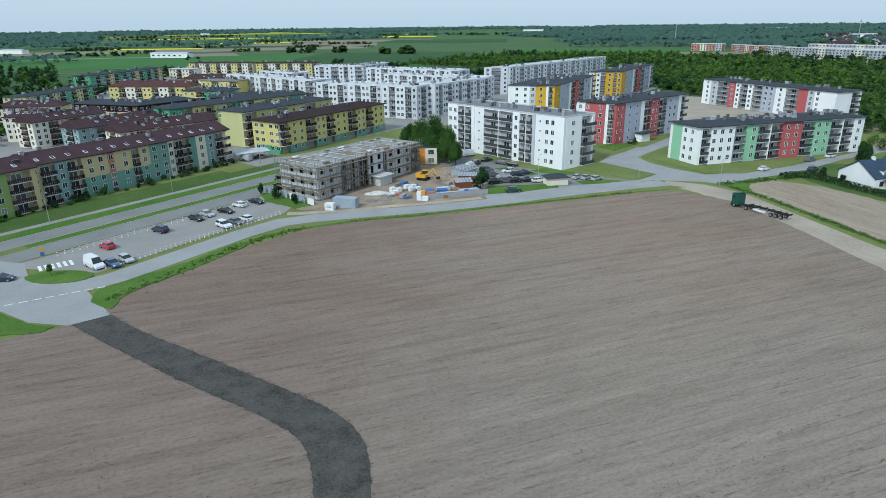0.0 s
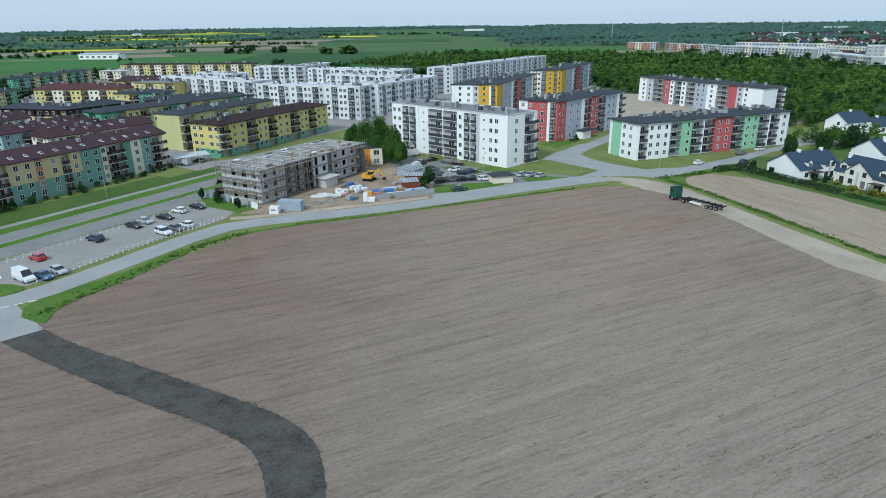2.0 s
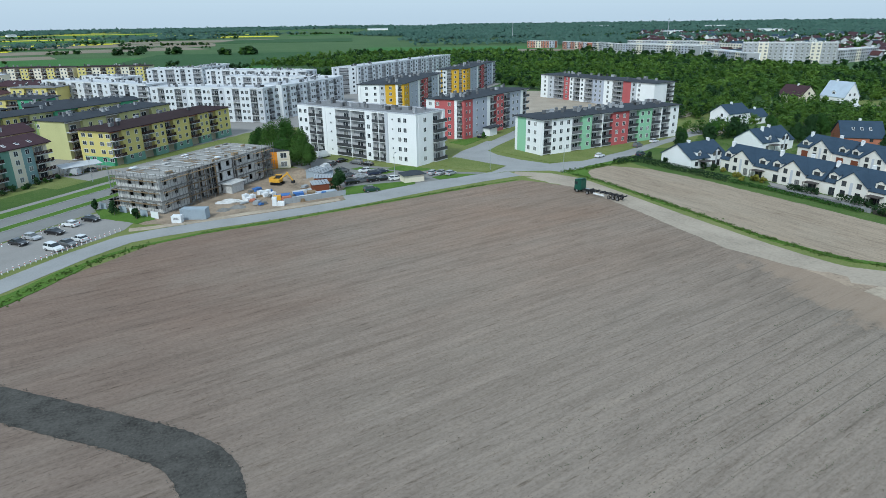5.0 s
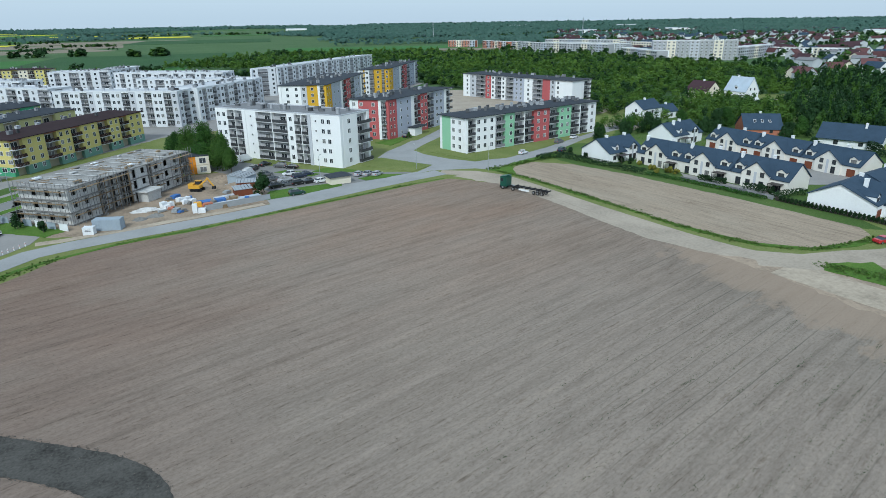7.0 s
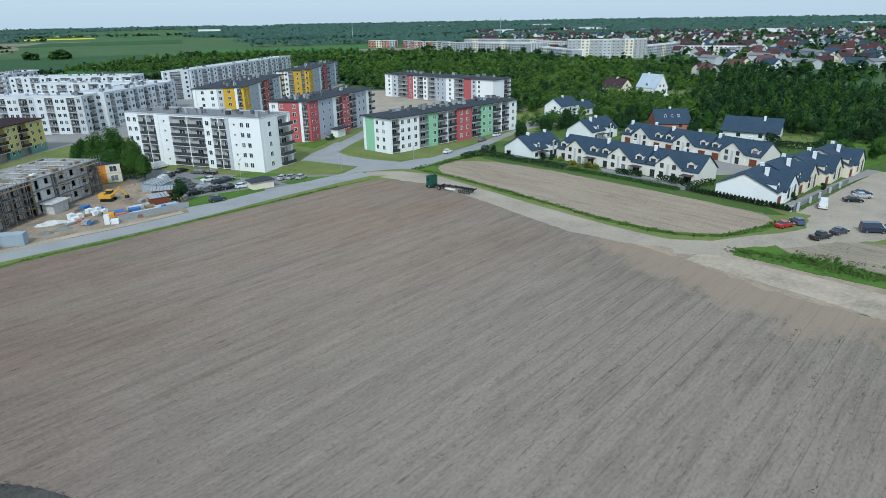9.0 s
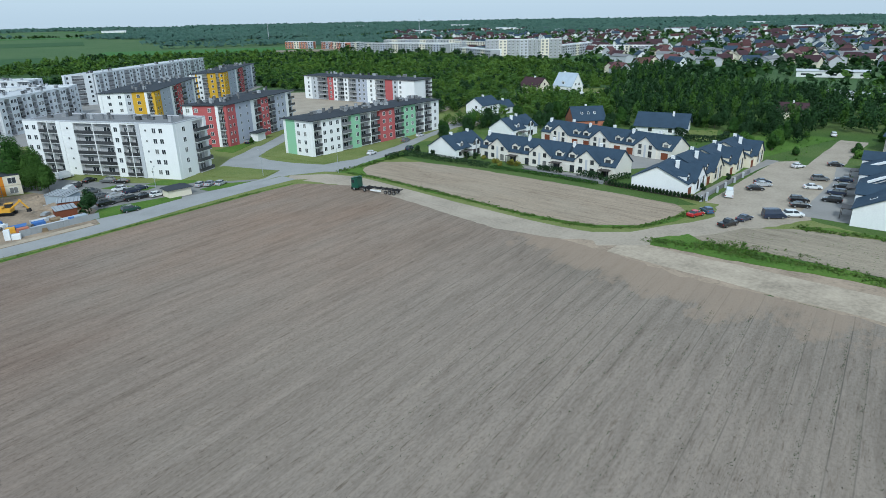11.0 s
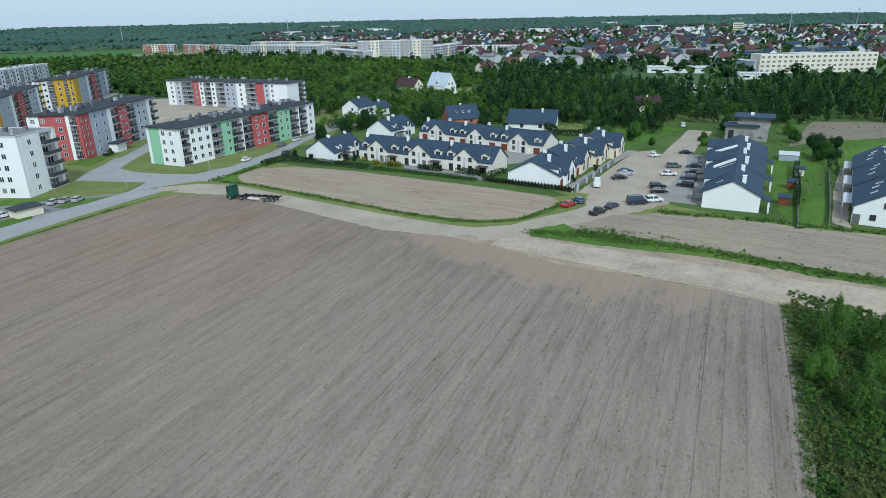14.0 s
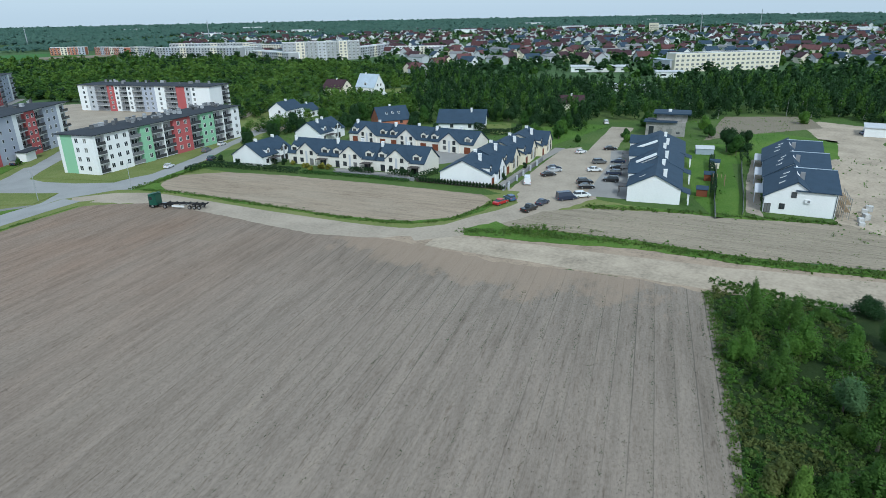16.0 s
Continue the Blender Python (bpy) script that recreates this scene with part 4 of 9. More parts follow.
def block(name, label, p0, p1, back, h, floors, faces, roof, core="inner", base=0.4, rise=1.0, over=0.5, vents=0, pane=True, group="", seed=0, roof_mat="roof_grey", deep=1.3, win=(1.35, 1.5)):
    """A block of flats. p0, p1: left and right ends of its front as one faces it; back: the way from the front to the back wall.
    faces: 'front', 'right', 'back', 'left' -> bays (width, kind, material, options)."""
    rng = random.Random(seed)
    p0, p1, back = Vector(p0), Vector(p1), Vector(back)
    quad = [p0, p1, p1 + back, p0 + back]
    far = (p0 + p1).length / 2 > 430
    root = thing(name, Matrix.Translation((*p0, 0)), label, "apartment building", group)
    local = [q - p0 for q in quad]
    storey = (h - base - 0.5) / floors
    # inner core, set back by the depth of the loggias
    ux, uy = (p1 - p0).normalized(), back.normalized()
    d = deep
    inner = [local[0] + (ux + uy) * d, local[1] + (uy - ux) * d, local[2] - (ux + uy) * d, local[3] + (ux - uy) * d]
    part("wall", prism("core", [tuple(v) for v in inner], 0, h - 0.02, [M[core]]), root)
    ends = {"front": (0, 1), "right": (1, 2), "back": (2, 3), "left": (3, 0)}
    for side, (i, j) in ends.items():
        a, b = local[i], local[j]
        L = (b - a).length
        ang = math.atan2(b.y - a.y, b.x - a.x)
        fm = Matrix.Translation((*a, 0)) @ Matrix.Rotation(ang, 4, "Z")
        bays = faces.get(side) or [(1, "n", "white", {})]
        out_way = Vector((b.y - a.y, a.x - b.x))
        if out_way.dot(-(p0 + (a + b) / 2)) < 0:  # a wall turned away from the open field stays plain
            bays = [(1, "n", bays[0][2])]
        total = sum(w for w, *_ in bays)
        x, small = 0.0, []
        cut = side in ("right", "left")
        for bay in bays:
            w, kind, material = bay[0] * L / total, bay[1], bay[2]
            opt = bay[3] if len(bay) > 3 else {}
            x0, x1 = x, x + w
            x = x1
            top = opt.get("top", h)
            if kind in "wnp":
                q0, q1 = (max(x0, d), min(x1, L - d)) if cut else (x0, x1)
                if q1 - q0 < 0.1:
                    continue
                y0 = -opt.get("out", 0.12 if kind == "p" else 0.0)
                mats = [M[material], M[opt.get("low", material)]]
                zl = opt.get("lowz", 0)
                items = [(q0, y0, 0, q1, d, top)] if not zl else [(q0, y0, zl, q1, d, top), (q0, y0, 0, q1, d, zl, 1)]
                part("wall_bay", boxes("wall_bay", items, mats), root, m=fm)
                if kind == "w":
                    ww, wh = opt.get("win", win)
                    for cx in opt.get("cols", (0.5,)) if far else ():  # too far off to pick single windows apart
                        for k in range(opt.get("from", 0), floors - opt.get("less", 0)):
                            xa, za = x0 + cx * w - ww / 2, base + k * storey + opt.get("sill", 0.9) + opt.get("shift", 0)
                            small += [(xa, y0 - 0.04, za, xa + ww, y0 + 0.02, za + wh, 0), (xa + 0.12, y0 - 0.07, za + 0.12, xa + ww - 0.12, y0 - 0.03, za + wh - 0.12, 1)]
                    for cx in () if far else opt.get("cols", (0.5,)):
                        for k in range(opt.get("from", 0), floors - opt.get("less", 0)):
                            window_at(root, fm @ Matrix.Translation((x0 + cx * w, y0, base + k * storey + opt.get("sill", 0.9) + opt.get("shift", 0))), ww, wh, pane)
            else:  # loggia or balcony bay
                out, rail = opt.get("out", 0.15), opt.get("rail", "rail_dark")
                slab, panel = balcony_mesh(w, out, rail, d) if pane else (tray_mesh(w, out, rail, d), None)
                for k in range(opt.get("from", 0), floors):
                    z = base + k * storey + 0.05
                    ob = part("balcony", slab, root, m=fm @ Matrix.Translation((x0, 0, z)))
                    if panel:
                        part("railing", panel, ob)
                    if opt.get("door", True) and pane:
                        wd = min(w * 0.62, 2.4)
                        window_at(root, fm @ Matrix.Translation((x0 + w * rng.choice((0.42, 0.5, 0.58)), d, z + 0.02)), wd, 2.05, pane)
                part("wall_bay", boxes("lintel", [(x0 + 0.002, 0.06, h - 0.42, x1 - 0.002, d, h)], [M[opt.get("head", "white")]]), root, m=fm)
        if small:
            tagged(part("far_glazing", boxes("far_glazing", small, [M["frame"], M["glass"]]), root, m=fm), "rows of small far windows", kind="stuff")
    flat = [tuple(v) for v in local]
    if roof == "flat":
        inn = [tuple(v) for v in (local[0] + (ux + uy) * 0.35, local[1] + (uy - ux) * 0.35, local[2] - (ux + uy) * 0.35, local[3] + (ux - uy) * 0.35)]
        part("roof", prism("roof", inn, h - 0.3, h + 0.03, [M[roof_mat]]), root)
        for i in range(4):
            a, b = local[i], local[(i + 1) % 4]
            fm = Matrix.Translation((*a, 0)) @ Matrix.Rotation(math.atan2(b.y - a.y, b.x - a.x), 4, "Z")
            e = 0.0 if i % 2 == 0 else 0.36
            part("parapet", boxes("parapet", [(e - 0.03 * (i % 2 == 0), -0.03, h - 0.01, (b - a).length - e + 0.03 * (i % 2 == 0), 0.36, h + 0.32)], [M[faces.get("cap", "lightgrey")]]), root, m=fm)
        ztop = lambda u, v: h + 0.03
    else:
        rv, rf = roof_hip(flat, h, over, rise, gable=roof == "gable")
        part("roof", mesh_of("roof", rv, rf, [M[roof_mat]]), root)
        if roof == "gable":
            for a, b in ((local[0], local[3]), (local[1], local[2])):
                mid = (a + b) / 2
                vs = [(*a, h), (*b, h), (*mid, h + rise + 0.1)]
                k = ux * 0.25 * (1 if (a - local[0]).length < 0.1 else -1)
                vs += [(v[0] + k.x, v[1] + k.y, v[2]) for v in vs]
                part("gable", mesh_of("gable", vs, [(0, 1, 2), (3, 5, 4), (0, 3, 4, 1), (1, 4, 5, 2), (2, 5, 3, 0)], [M[faces.get("gable_mat", "white")]]), root)
        ztop = lambda u, v: h + 0.25 + rise * max(0.0, 1 - abs(2 * v - 1)) * 0.92
    for _ in range(vents):
        u, v = rng.uniform(0.06, 0.94), rng.uniform(0.22, 0.78)
        q = local[0].lerp(local[1], u) + back * v
        s, t, hh = rng.uniform(0.6, 1.7), rng.uniform(0.5, 1.0), rng.uniform(0.7, 1.4)
        key = ("vent", rng.randint(0, 5))
        if key not in STOCK:
            STOCK[key] = boxes("roof_vent", [(-s / 2, -t / 2, -0.3, s / 2, t / 2, hh), (-s / 2 - 0.08, -t / 2 - 0.08, hh, s / 2 + 0.08, t / 2 + 0.08, hh + 0.1)], [M["vent"]])
        part("roof_vent", STOCK[key], root, m=Matrix.Translation((q.x, q.y, ztop(u, v))) @ Matrix.Rotation(math.atan2(ux.y, ux.x), 4, "Z"))
    return root


W2, W1 = {"cols": (0.3, 0.7)}, {"cols": (0.5,)}
SLIT = {"cols": (0.5,), "win": (0.75, 0.7), "sill": 1.3}
LOG, LOGG = {"rail": "rail_dark", "out": 0.12}, {"rail": "rail_grey", "out": 0.12}

# white five-storey block
block("apartment_block", "white five-storey flats with dark loggia railings", (6.0, 237.4), (41.3, 196.0), (12.0, 9.3), 16.6, 5, {
    "front": [(5.5, "w", "white", {"cols": (0.25, 0.72)}), (3.4, "b", "white", LOG), (0.25, "p", "white"), (3.4, "b", "white", LOG), (1.5, "p", "white", {"out": 0.25}), (4.6, "w", "white", SLIT), (6.9, "b", "white", LOG), (0.3, "p", "white"),
              (6.3, "b", "white", LOG), (3.1, "w", "white", W1), (2.7, "b", "white", LOG), (0.25, "p", "white"), (2.7, "b", "white", LOG), (1.2, "p", "lightgrey", {"out": 0.25}), (3.9, "w", "white", SLIT), (7.6, "w", "white", {"cols": (0.12, 0.42)})],
    "right": [(8.6, "w", "white", {"cols": (0.5,)}), (6.4, "b", "white", {"rail": "rail_dark", "out": 1.0})],
    "left": [(5, "n", "white"), (5, "w", "white", W1), (5, "n", "white")], "back": [(3, "w", "white", W2), (3, "b", "white", LOG)] * 4,
}, "flat", vents=26, seed=3, roof_mat="roof_flat")

# four-storey block with mint and red bays
block("apartment_block", "four-storey white flats with mint green and red bays", (86.2, 199.8), (152.2, 218.6), (-4.6, 13.4), 12.3, 4, {
    "front": [(0.9, "p", "white"), (3.5, "b", "white", LOG), (9.3, "w", "white", {"cols": (0.14, 0.46, 0.8)}), (4.7, "b", "white", LOGG), (4.6, "w", "mint", {"cols": (0.62,)}), (4.9, "b", "white", LOG), (0.4, "p", "white"), (4.8, "b", "white", LOG),
              (8.3, "w", "red", {"cols": (0.28, 0.7)}), (5.3, "b", "white", LOG), (7.0, "w", "mint", {"cols": (0.25, 0.72)}), (4.9, "b", "white", LOG), (0.5, "p", "white"), (4.6, "b", "white", LOG), (4.8, "w", "white", {"cols": (0.5,)})],
    "left": [(1.3, "p", "white"), (4.6, "n", "mint"), (8.2, "w", "white", {"cols": (0.2, 0.6)})],
    "right": [(6, "w", "white", W1), (8, "w", "mint", W1)], "back": [(6, "w", "white", W2), (5, "b", "white", LOG), (6, "w", "mint", W2), (5, "b", "white", LOGG)] * 2,
}, "hip", vents=52, seed=5, over=0.7, rise=0.7)


def colour_block(label, p0, p1, back, h, floors, tint, end, vents, seed):
    """Flats with a coloured end and grey, white and red bays along the side."""
    f = [(4.5, "w", tint, {"cols": (0.3, 0.75), "win": (0.8, 1.3)}), (0.5, "p", tint), (9.5, "w", "bluegrey", {"cols": (0.3, 0.75), "win": (0.9, 1.2), "out": -0.0}), (2.2, "n", "white"), (4.2, "b", "white", LOG), (5.2, "w", "red", {"cols": (0.25, 0.75)}), (4.6, "b", "white", LOG),
         (8, "w", "bluegrey", {"cols": (0.3, 0.7)}), (2, "n", "white"), (5, "b", "white", LOG)]
    block("apartment_block", label, p0, p1, back, h, floors, {"front": f, "left": end, "right": [(5, "w", "lightgrey", W1), (5, "b", "white", LOG), (4, "w", "red", W1)], "back": f[::-1]}, "hip", vents=vents, seed=seed, over=0.6, rise=0.6, pane=False)


colour_block("five-storey flats with red, white and blue-grey bays", (69.7, 238.0), (109.5, 269.5), (-13.0, 10.2), 15.4, 5, "red",
             [(4.0, "w", "white", W1), (9, "w", "red", {"cols": (0.15, 0.75)}), (1.2, "p", "white"), (2.4, "b", "white", LOG), (0.9, "n", "red")], 22, 11)
colour_block("five-storey flats with an amber corner and red bays", (60.0, 311.0), (95.5, 372.0), (-22.0, 6.2), 15.4, 5, "amber",
             [(9.5, "w", "white", {"cols": (0.4, 0.8), "from": 2}), (2.6, "w", "lightgrey", W1), (4.6, "w", "amber", W1), (1.0, "p", "white"), (1.9, "b", "white", LOG), (0.8, "n", "amber")], 26, 12)
colour_block("five-storey flats with amber stripes and a red end bay", (116.5, 393.0), (158.5, 458.0), (-20.8, -2.6), 15.6, 5, "amber",
             [(3.5, "w", "white", W1), (0.9, "p", "amber"), (3.0, "w", "white", W1), (3.2, "b", "white", LOG), (5.0, "w", "amber", W1), (2.0, "b", "white", LOG), (3, "w", "amber", W1)], 24, 13)

# white and red block beyond the sandy yard
block("apartment_block", "five-storey white flats with red stair bays", (154.5, 362.0), (184.0, 286.5), (15.5, 6.0), 13.2, 5, {
    "front": [(1.2, "p", "white"), (4.6, "w", "white", W1), (5, "w", "lightgrey", W1), (8, "b", "white", LOGG), (4.6, "w", "red", W1), (3, "w", "white", W1), (5, "b", "white", LOGG), (3.4, "w", "white", W1), (6, "b", "white", LOGG), (8, "w", "bluegrey", W2),
              (6, "w", "white", W1), (7, "b", "white", LOGG), (5.2, "n", "red"), (3.6, "w", "lightgrey", W1), (3.6, "w", "white", W1), (7.5, "n", "white")],
    "left": [(1, "n", "white")], "right": [(8, "n", "white"), (5, "b", "white", LOG)]}, "hip", vents=22, seed=14, over=0.6, rise=0.6, pane=False)

# tall white blocks
WB = [(4, "w", "estate_white", W1), (3.4, "b", "white", LOGG), (5.5, "w", "estate_white", W2), (3.4, "b", "white", LOG), (3, "w", "lightgrey", W1)]
WE = [(4, "w", "estate_white", W1), (5, "b", "white", LOG), (5, "w", "estate_white", W1)]
for n, (p0, p1, back, h, fl) in enumerate([
        ((51.0, 420.5), (143.5, 531.0), (-17.0, -3.6), 17.2, 6), ((-61.0, 339.0), (-7.3, 311.5), (7.0, 12.5), 15.8, 5), ((1.5, 321.0), (33.0, 360.5), (-13.0, 8.0), 15.8, 5),
        ((-130.5, 412.0), (-66, 357.5), (9.0, 10.5), 15.5, 5), ((-87.0, 482.0), (-51, 480.0), (3, 16.0), 15.5, 5), ((-50.5, 480.5), (-34.0, 520.0), (-12.0, 6.0), 15.5, 5),
        ((-46.0, 457.0), (18.0, 419.0), (7.5, 12.5), 15.5, 5), ((-30.0, 405.0), (30.0, 368.0), (7.0, 11.0), 15.0, 5), ((-120.0, 452.0), (-92, 428.0), (10.0, 10.0), 14.5, 5)]):
    far = math.hypot(*p0) > 400
    k = max(2, round(math.dist(p0, p1) / 19))
    run = [(4, "w", "estate_white", W1), (3.4, "b", "white", LOGG), (5.5, "w", "estate_white", W1), (6, "b", "white", LOGG)] if far else WB
    block("apartment_block", "white flats with grey loggias and a flat roof", p0, p1, back, h, fl, {"front": run * k, "left": WE, "right": WE, "back": WB, "cap": "estate_white"}, "flat", vents=18, seed=20 + n, roof_mat="roof_light", pane=False, group="white estate blocks", win=(1.5, 1.6))

# yellow block with a brown roof
YB = [(4.6, "b", "yellow", {"rail": "rail_brown", "out": 0.9, "from": 1, "head": "brick"}), (9.5, "w", "yellow", {"cols": (0.3, 0.72), "low": "teal", "lowz": 2.9}), (5.6, "b", "yellow", {"rail": "rail_brown", "out": 0.9, "from": 1, "head": "brick"}),
      (7.0, "w", "yellow", {"cols": (0.28, 0.72), "low": "teal", "lowz": 2.9})]
block("apartment_block", "four-storey yellow flats with brown balconies and a brown roof", (-55.0, 227.6), (-21.2, 280.5), (-12.5, 9.0), 11.6, 4, {
    "front": YB * 2 + YB[:2], "left": [(8, "w", "yellow", {"cols": (0.3, 0.7), "win": (1.9, 1.4), "low": "green", "lowz": 2.9}), (7, "w", "yellow", {"cols": (0.35, 0.8), "win": (1.9, 1.4), "low": "green", "lowz": 2.9}), (0.5, "p", "khaki")], "right": [(1, "n", "yellow")], "back": YB * 2},
      "hip", core="inner_warm", rise=1.3, over=0.9, vents=10, seed=31, roof_mat="roof_choc", pane=False)
block("apartment_block", "khaki gabled end of four-storey flats with dark balconies", (-72.0, 243.0), (-45.0, 286.0), (-12.8, 8.6), 13.4, 4, {
    "front": [(5, "b", "olive", {"rail": "rail_brown", "out": 0.9}), (8, "w", "khaki", W2)] * 3, "left": [(7, "w", "khaki", {"cols": (0.2,), "from": 3}), (8, "n", "khaki")], "right": [(1, "n", "khaki")], "back": [(5, "b", "olive", {"rail": "rail_brown", "out": 0.9}), (8, "w", "orange", W2)] * 3},
      "hip", core="inner_warm", rise=1.4, over=0.5, vents=12, seed=32, pane=False)


def skylight_mesh():
    if "sky" not in STOCK:
        STOCK["sky"] = (boxes("skylight", [(-0.45, -0.7, -0.1, 0.45, 0.7, 0.05)], [M["frame"]]), boxes("pane", [(-0.36, -0.6, 0.05, 0.36, 0.6, 0.07)], [M["glass"]]))
    return STOCK["sky"]


def row_block(label, p0, p1, depth, h, floors, mats, roof_mat, rise, seed, roof="gable", rail="rail_brown", pane=False):
    """A run of flats with coloured sections."""
    p0, p1 = Vector(p0), Vector(p1)
    u = (p1 - p0).normalized()
    L, k, f = (p1 - p0).length, 0, []
    while L > 6:
        a = mats[k % len(mats)]
        low, share = a[1] if len(a) > 1 else a[0], a[2] if len(a) > 2 else 0.45
        f += [(6.5, "w", a[0], {"cols": (0.28, 0.72), "low": low, "lowz": h * share}), (4.2, "b", low, {"rail": rail, "out": 0.8, "head": a[0]})]
        L, k = L - 10.7, k + 1
    wall = mats[0][1] if len(mats[0]) > 2 else mats[0][0]
    e = [(3, "w", wall, {"cols": (0.5,)}), (3.4, "b", wall, {"rail": rail, "out": 0.5, "head": wall}), (3, "w", wall, {"cols": (0.5,)})]
    root = block("apartment_block", label, p0, p1, Vector((-u.y, u.x)) * depth, h, floors, {"front": f, "left": e, "right": [(1, "n", mats[-1][0])], "back": f, "gable_mat": mats[0][0]}, roof, core="inner_warm", rise=rise, over=0.6, vents=11, seed=seed, roof_mat=roof_mat, pane=pane)
    if roof_mat == "roof_brown":  # skylights on the front slope
        tilt = math.atan2(rise, depth / 2 + 0.6)
        for k in range(5):
            m = Matrix.Rotation(math.atan2(u.y, u.x), 4, "Z") @ Matrix.Translation(((p1 - p0).length * (0.26 + 0.12 * k), depth * 0.22, h + 0.25 + math.tan(tilt) * (depth * 0.22 + 0.6) + 0.06)) @ Matrix.Rotation(tilt, 4, "X")
            part("pane", skylight_mesh()[1], part("skylight", skylight_mesh()[0], root, m=m))
    return root


AT, CR, TE, BL, OL, GR, YE, KH, WH = ("roof_choc", "cream", 0.74), ("cream", "teal"), ("teal",), ("steel_blue",), ("olive",), ("green",), ("yellow",), ("khaki",), ("offwhite",)
ROWS = [
    ("yellow flats with a dark pitched roof", (-166.0, 297.0), (-131.0, 285.0), 13, 11.5, 4, [AT], "roof_grey", 1.6, "hip"),
    ("yellow and orange flats with a dark roof", (-131.0, 285.0), (-113.0, 309.0), 13, 11.5, 4, [AT], "roof_grey", 1.6, "hip"),
    ("yellow flats with a low dark roof", (-136.0, 350.0), (-109.0, 346.0), 13, 11.5, 4, [YE, GR], "roof_grey", 1.4, "hip"),
    ("green and yellow flats with a dark roof", (-108.0, 262.0), (-62.0, 318.0), 13, 12.5, 4, [GR, YE, KH], "roof_grey", 1.4, "hip"),
    ("cream flats with a red tiled roof", (-200.0, 400.0), (-146.0, 392.0), 13, 10, 3, [YE, WH], "roof_red", 3.0, "hip"),
    ("cream flats with a maroon tiled roof", (-168.0, 436.0), (-112.0, 432.0), 13, 11, 4, [YE, WH], "roof_brown", 2.8, "hip"),
    ("plain yellow gabled block of flats", (-140.0, 392.0), (-116.0, 384.0), 12, 13.5, 4, [YE], "roof_flat", 0.5, "hip"),
    ("green and cream flats with a grey roof", (-213.0, 338.0), (-207.0, 400.0), 13, 10.5, 4, [KH, GR], "roof_grey", 1.0, "hip"),
    ("green flats with a grey roof", (-249.0, 474.0), (-232.0, 566.0), 14, 11, 4, [GR, TE, KH], "roof_grey", 1.0, "hip"),
    ("long yellow flats with a dark roof", (-226.0, 608.0), (-164.0, 596.0), 13, 12, 4, [YE, WH], "roof_choc", 0.8, "hip"),
    ("long yellow flats with a dark roof", (-160.0, 594.0), (-103.0, 585.0), 13, 12, 4, [YE, WH], "roof_choc", 0.8, "hip"),
    ("low off-white house with a pale roof", (-232.0, 575.0), (-208.0, 570.0), 12, 9, 3, [WH], "roof_light", 0.5, "hip"),
    ("cream and mint flats with a maroon roof", (-177.0, 263.0), (-158.0, 263.0), 13, 10.0, 4, [WH, BL], "roof_brown", 2.6, "hip"),
    ("cream and mint flats with a maroon roof", (-155.0, 246.0), (-141.0, 274.0), 11, 10.0, 4, [WH, CR], "roof_brown", 2.6, "gable"),
    ("mint and cream flats with a maroon roof", (-130.0, 232.0), (-112.0, 262.0), 11, 9.6, 4, [BL, WH], "roof_brown", 2.6, "gable"),
    ("cream flats with a maroon pitched roof", (-110.0, 222.0), (-86.0, 252.0), 11, 9.6, 4, [WH, CR], "roof_brown", 2.6, "gable"),
    ("cream flats with a maroon pitched roof", (-205.0, 300.0), (-176.0, 304.0), 12, 9.6, 4, [WH, YE], "roof_brown", 2.6, "hip"),
    ("cream flats with a brown pitched roof", (-110.0, 318.0), (-66.0, 334.0), 13, 11, 4, [AT], "roof_grey", 1.4, "hip"),
]
for n, (label, p0, p1, dep, h, fl, mats, rm, rise, kind) in enumerate(ROWS):
    row_block(label, p0, p1, dep, h, fl, mats, rm, rise, 40 + n, kind)

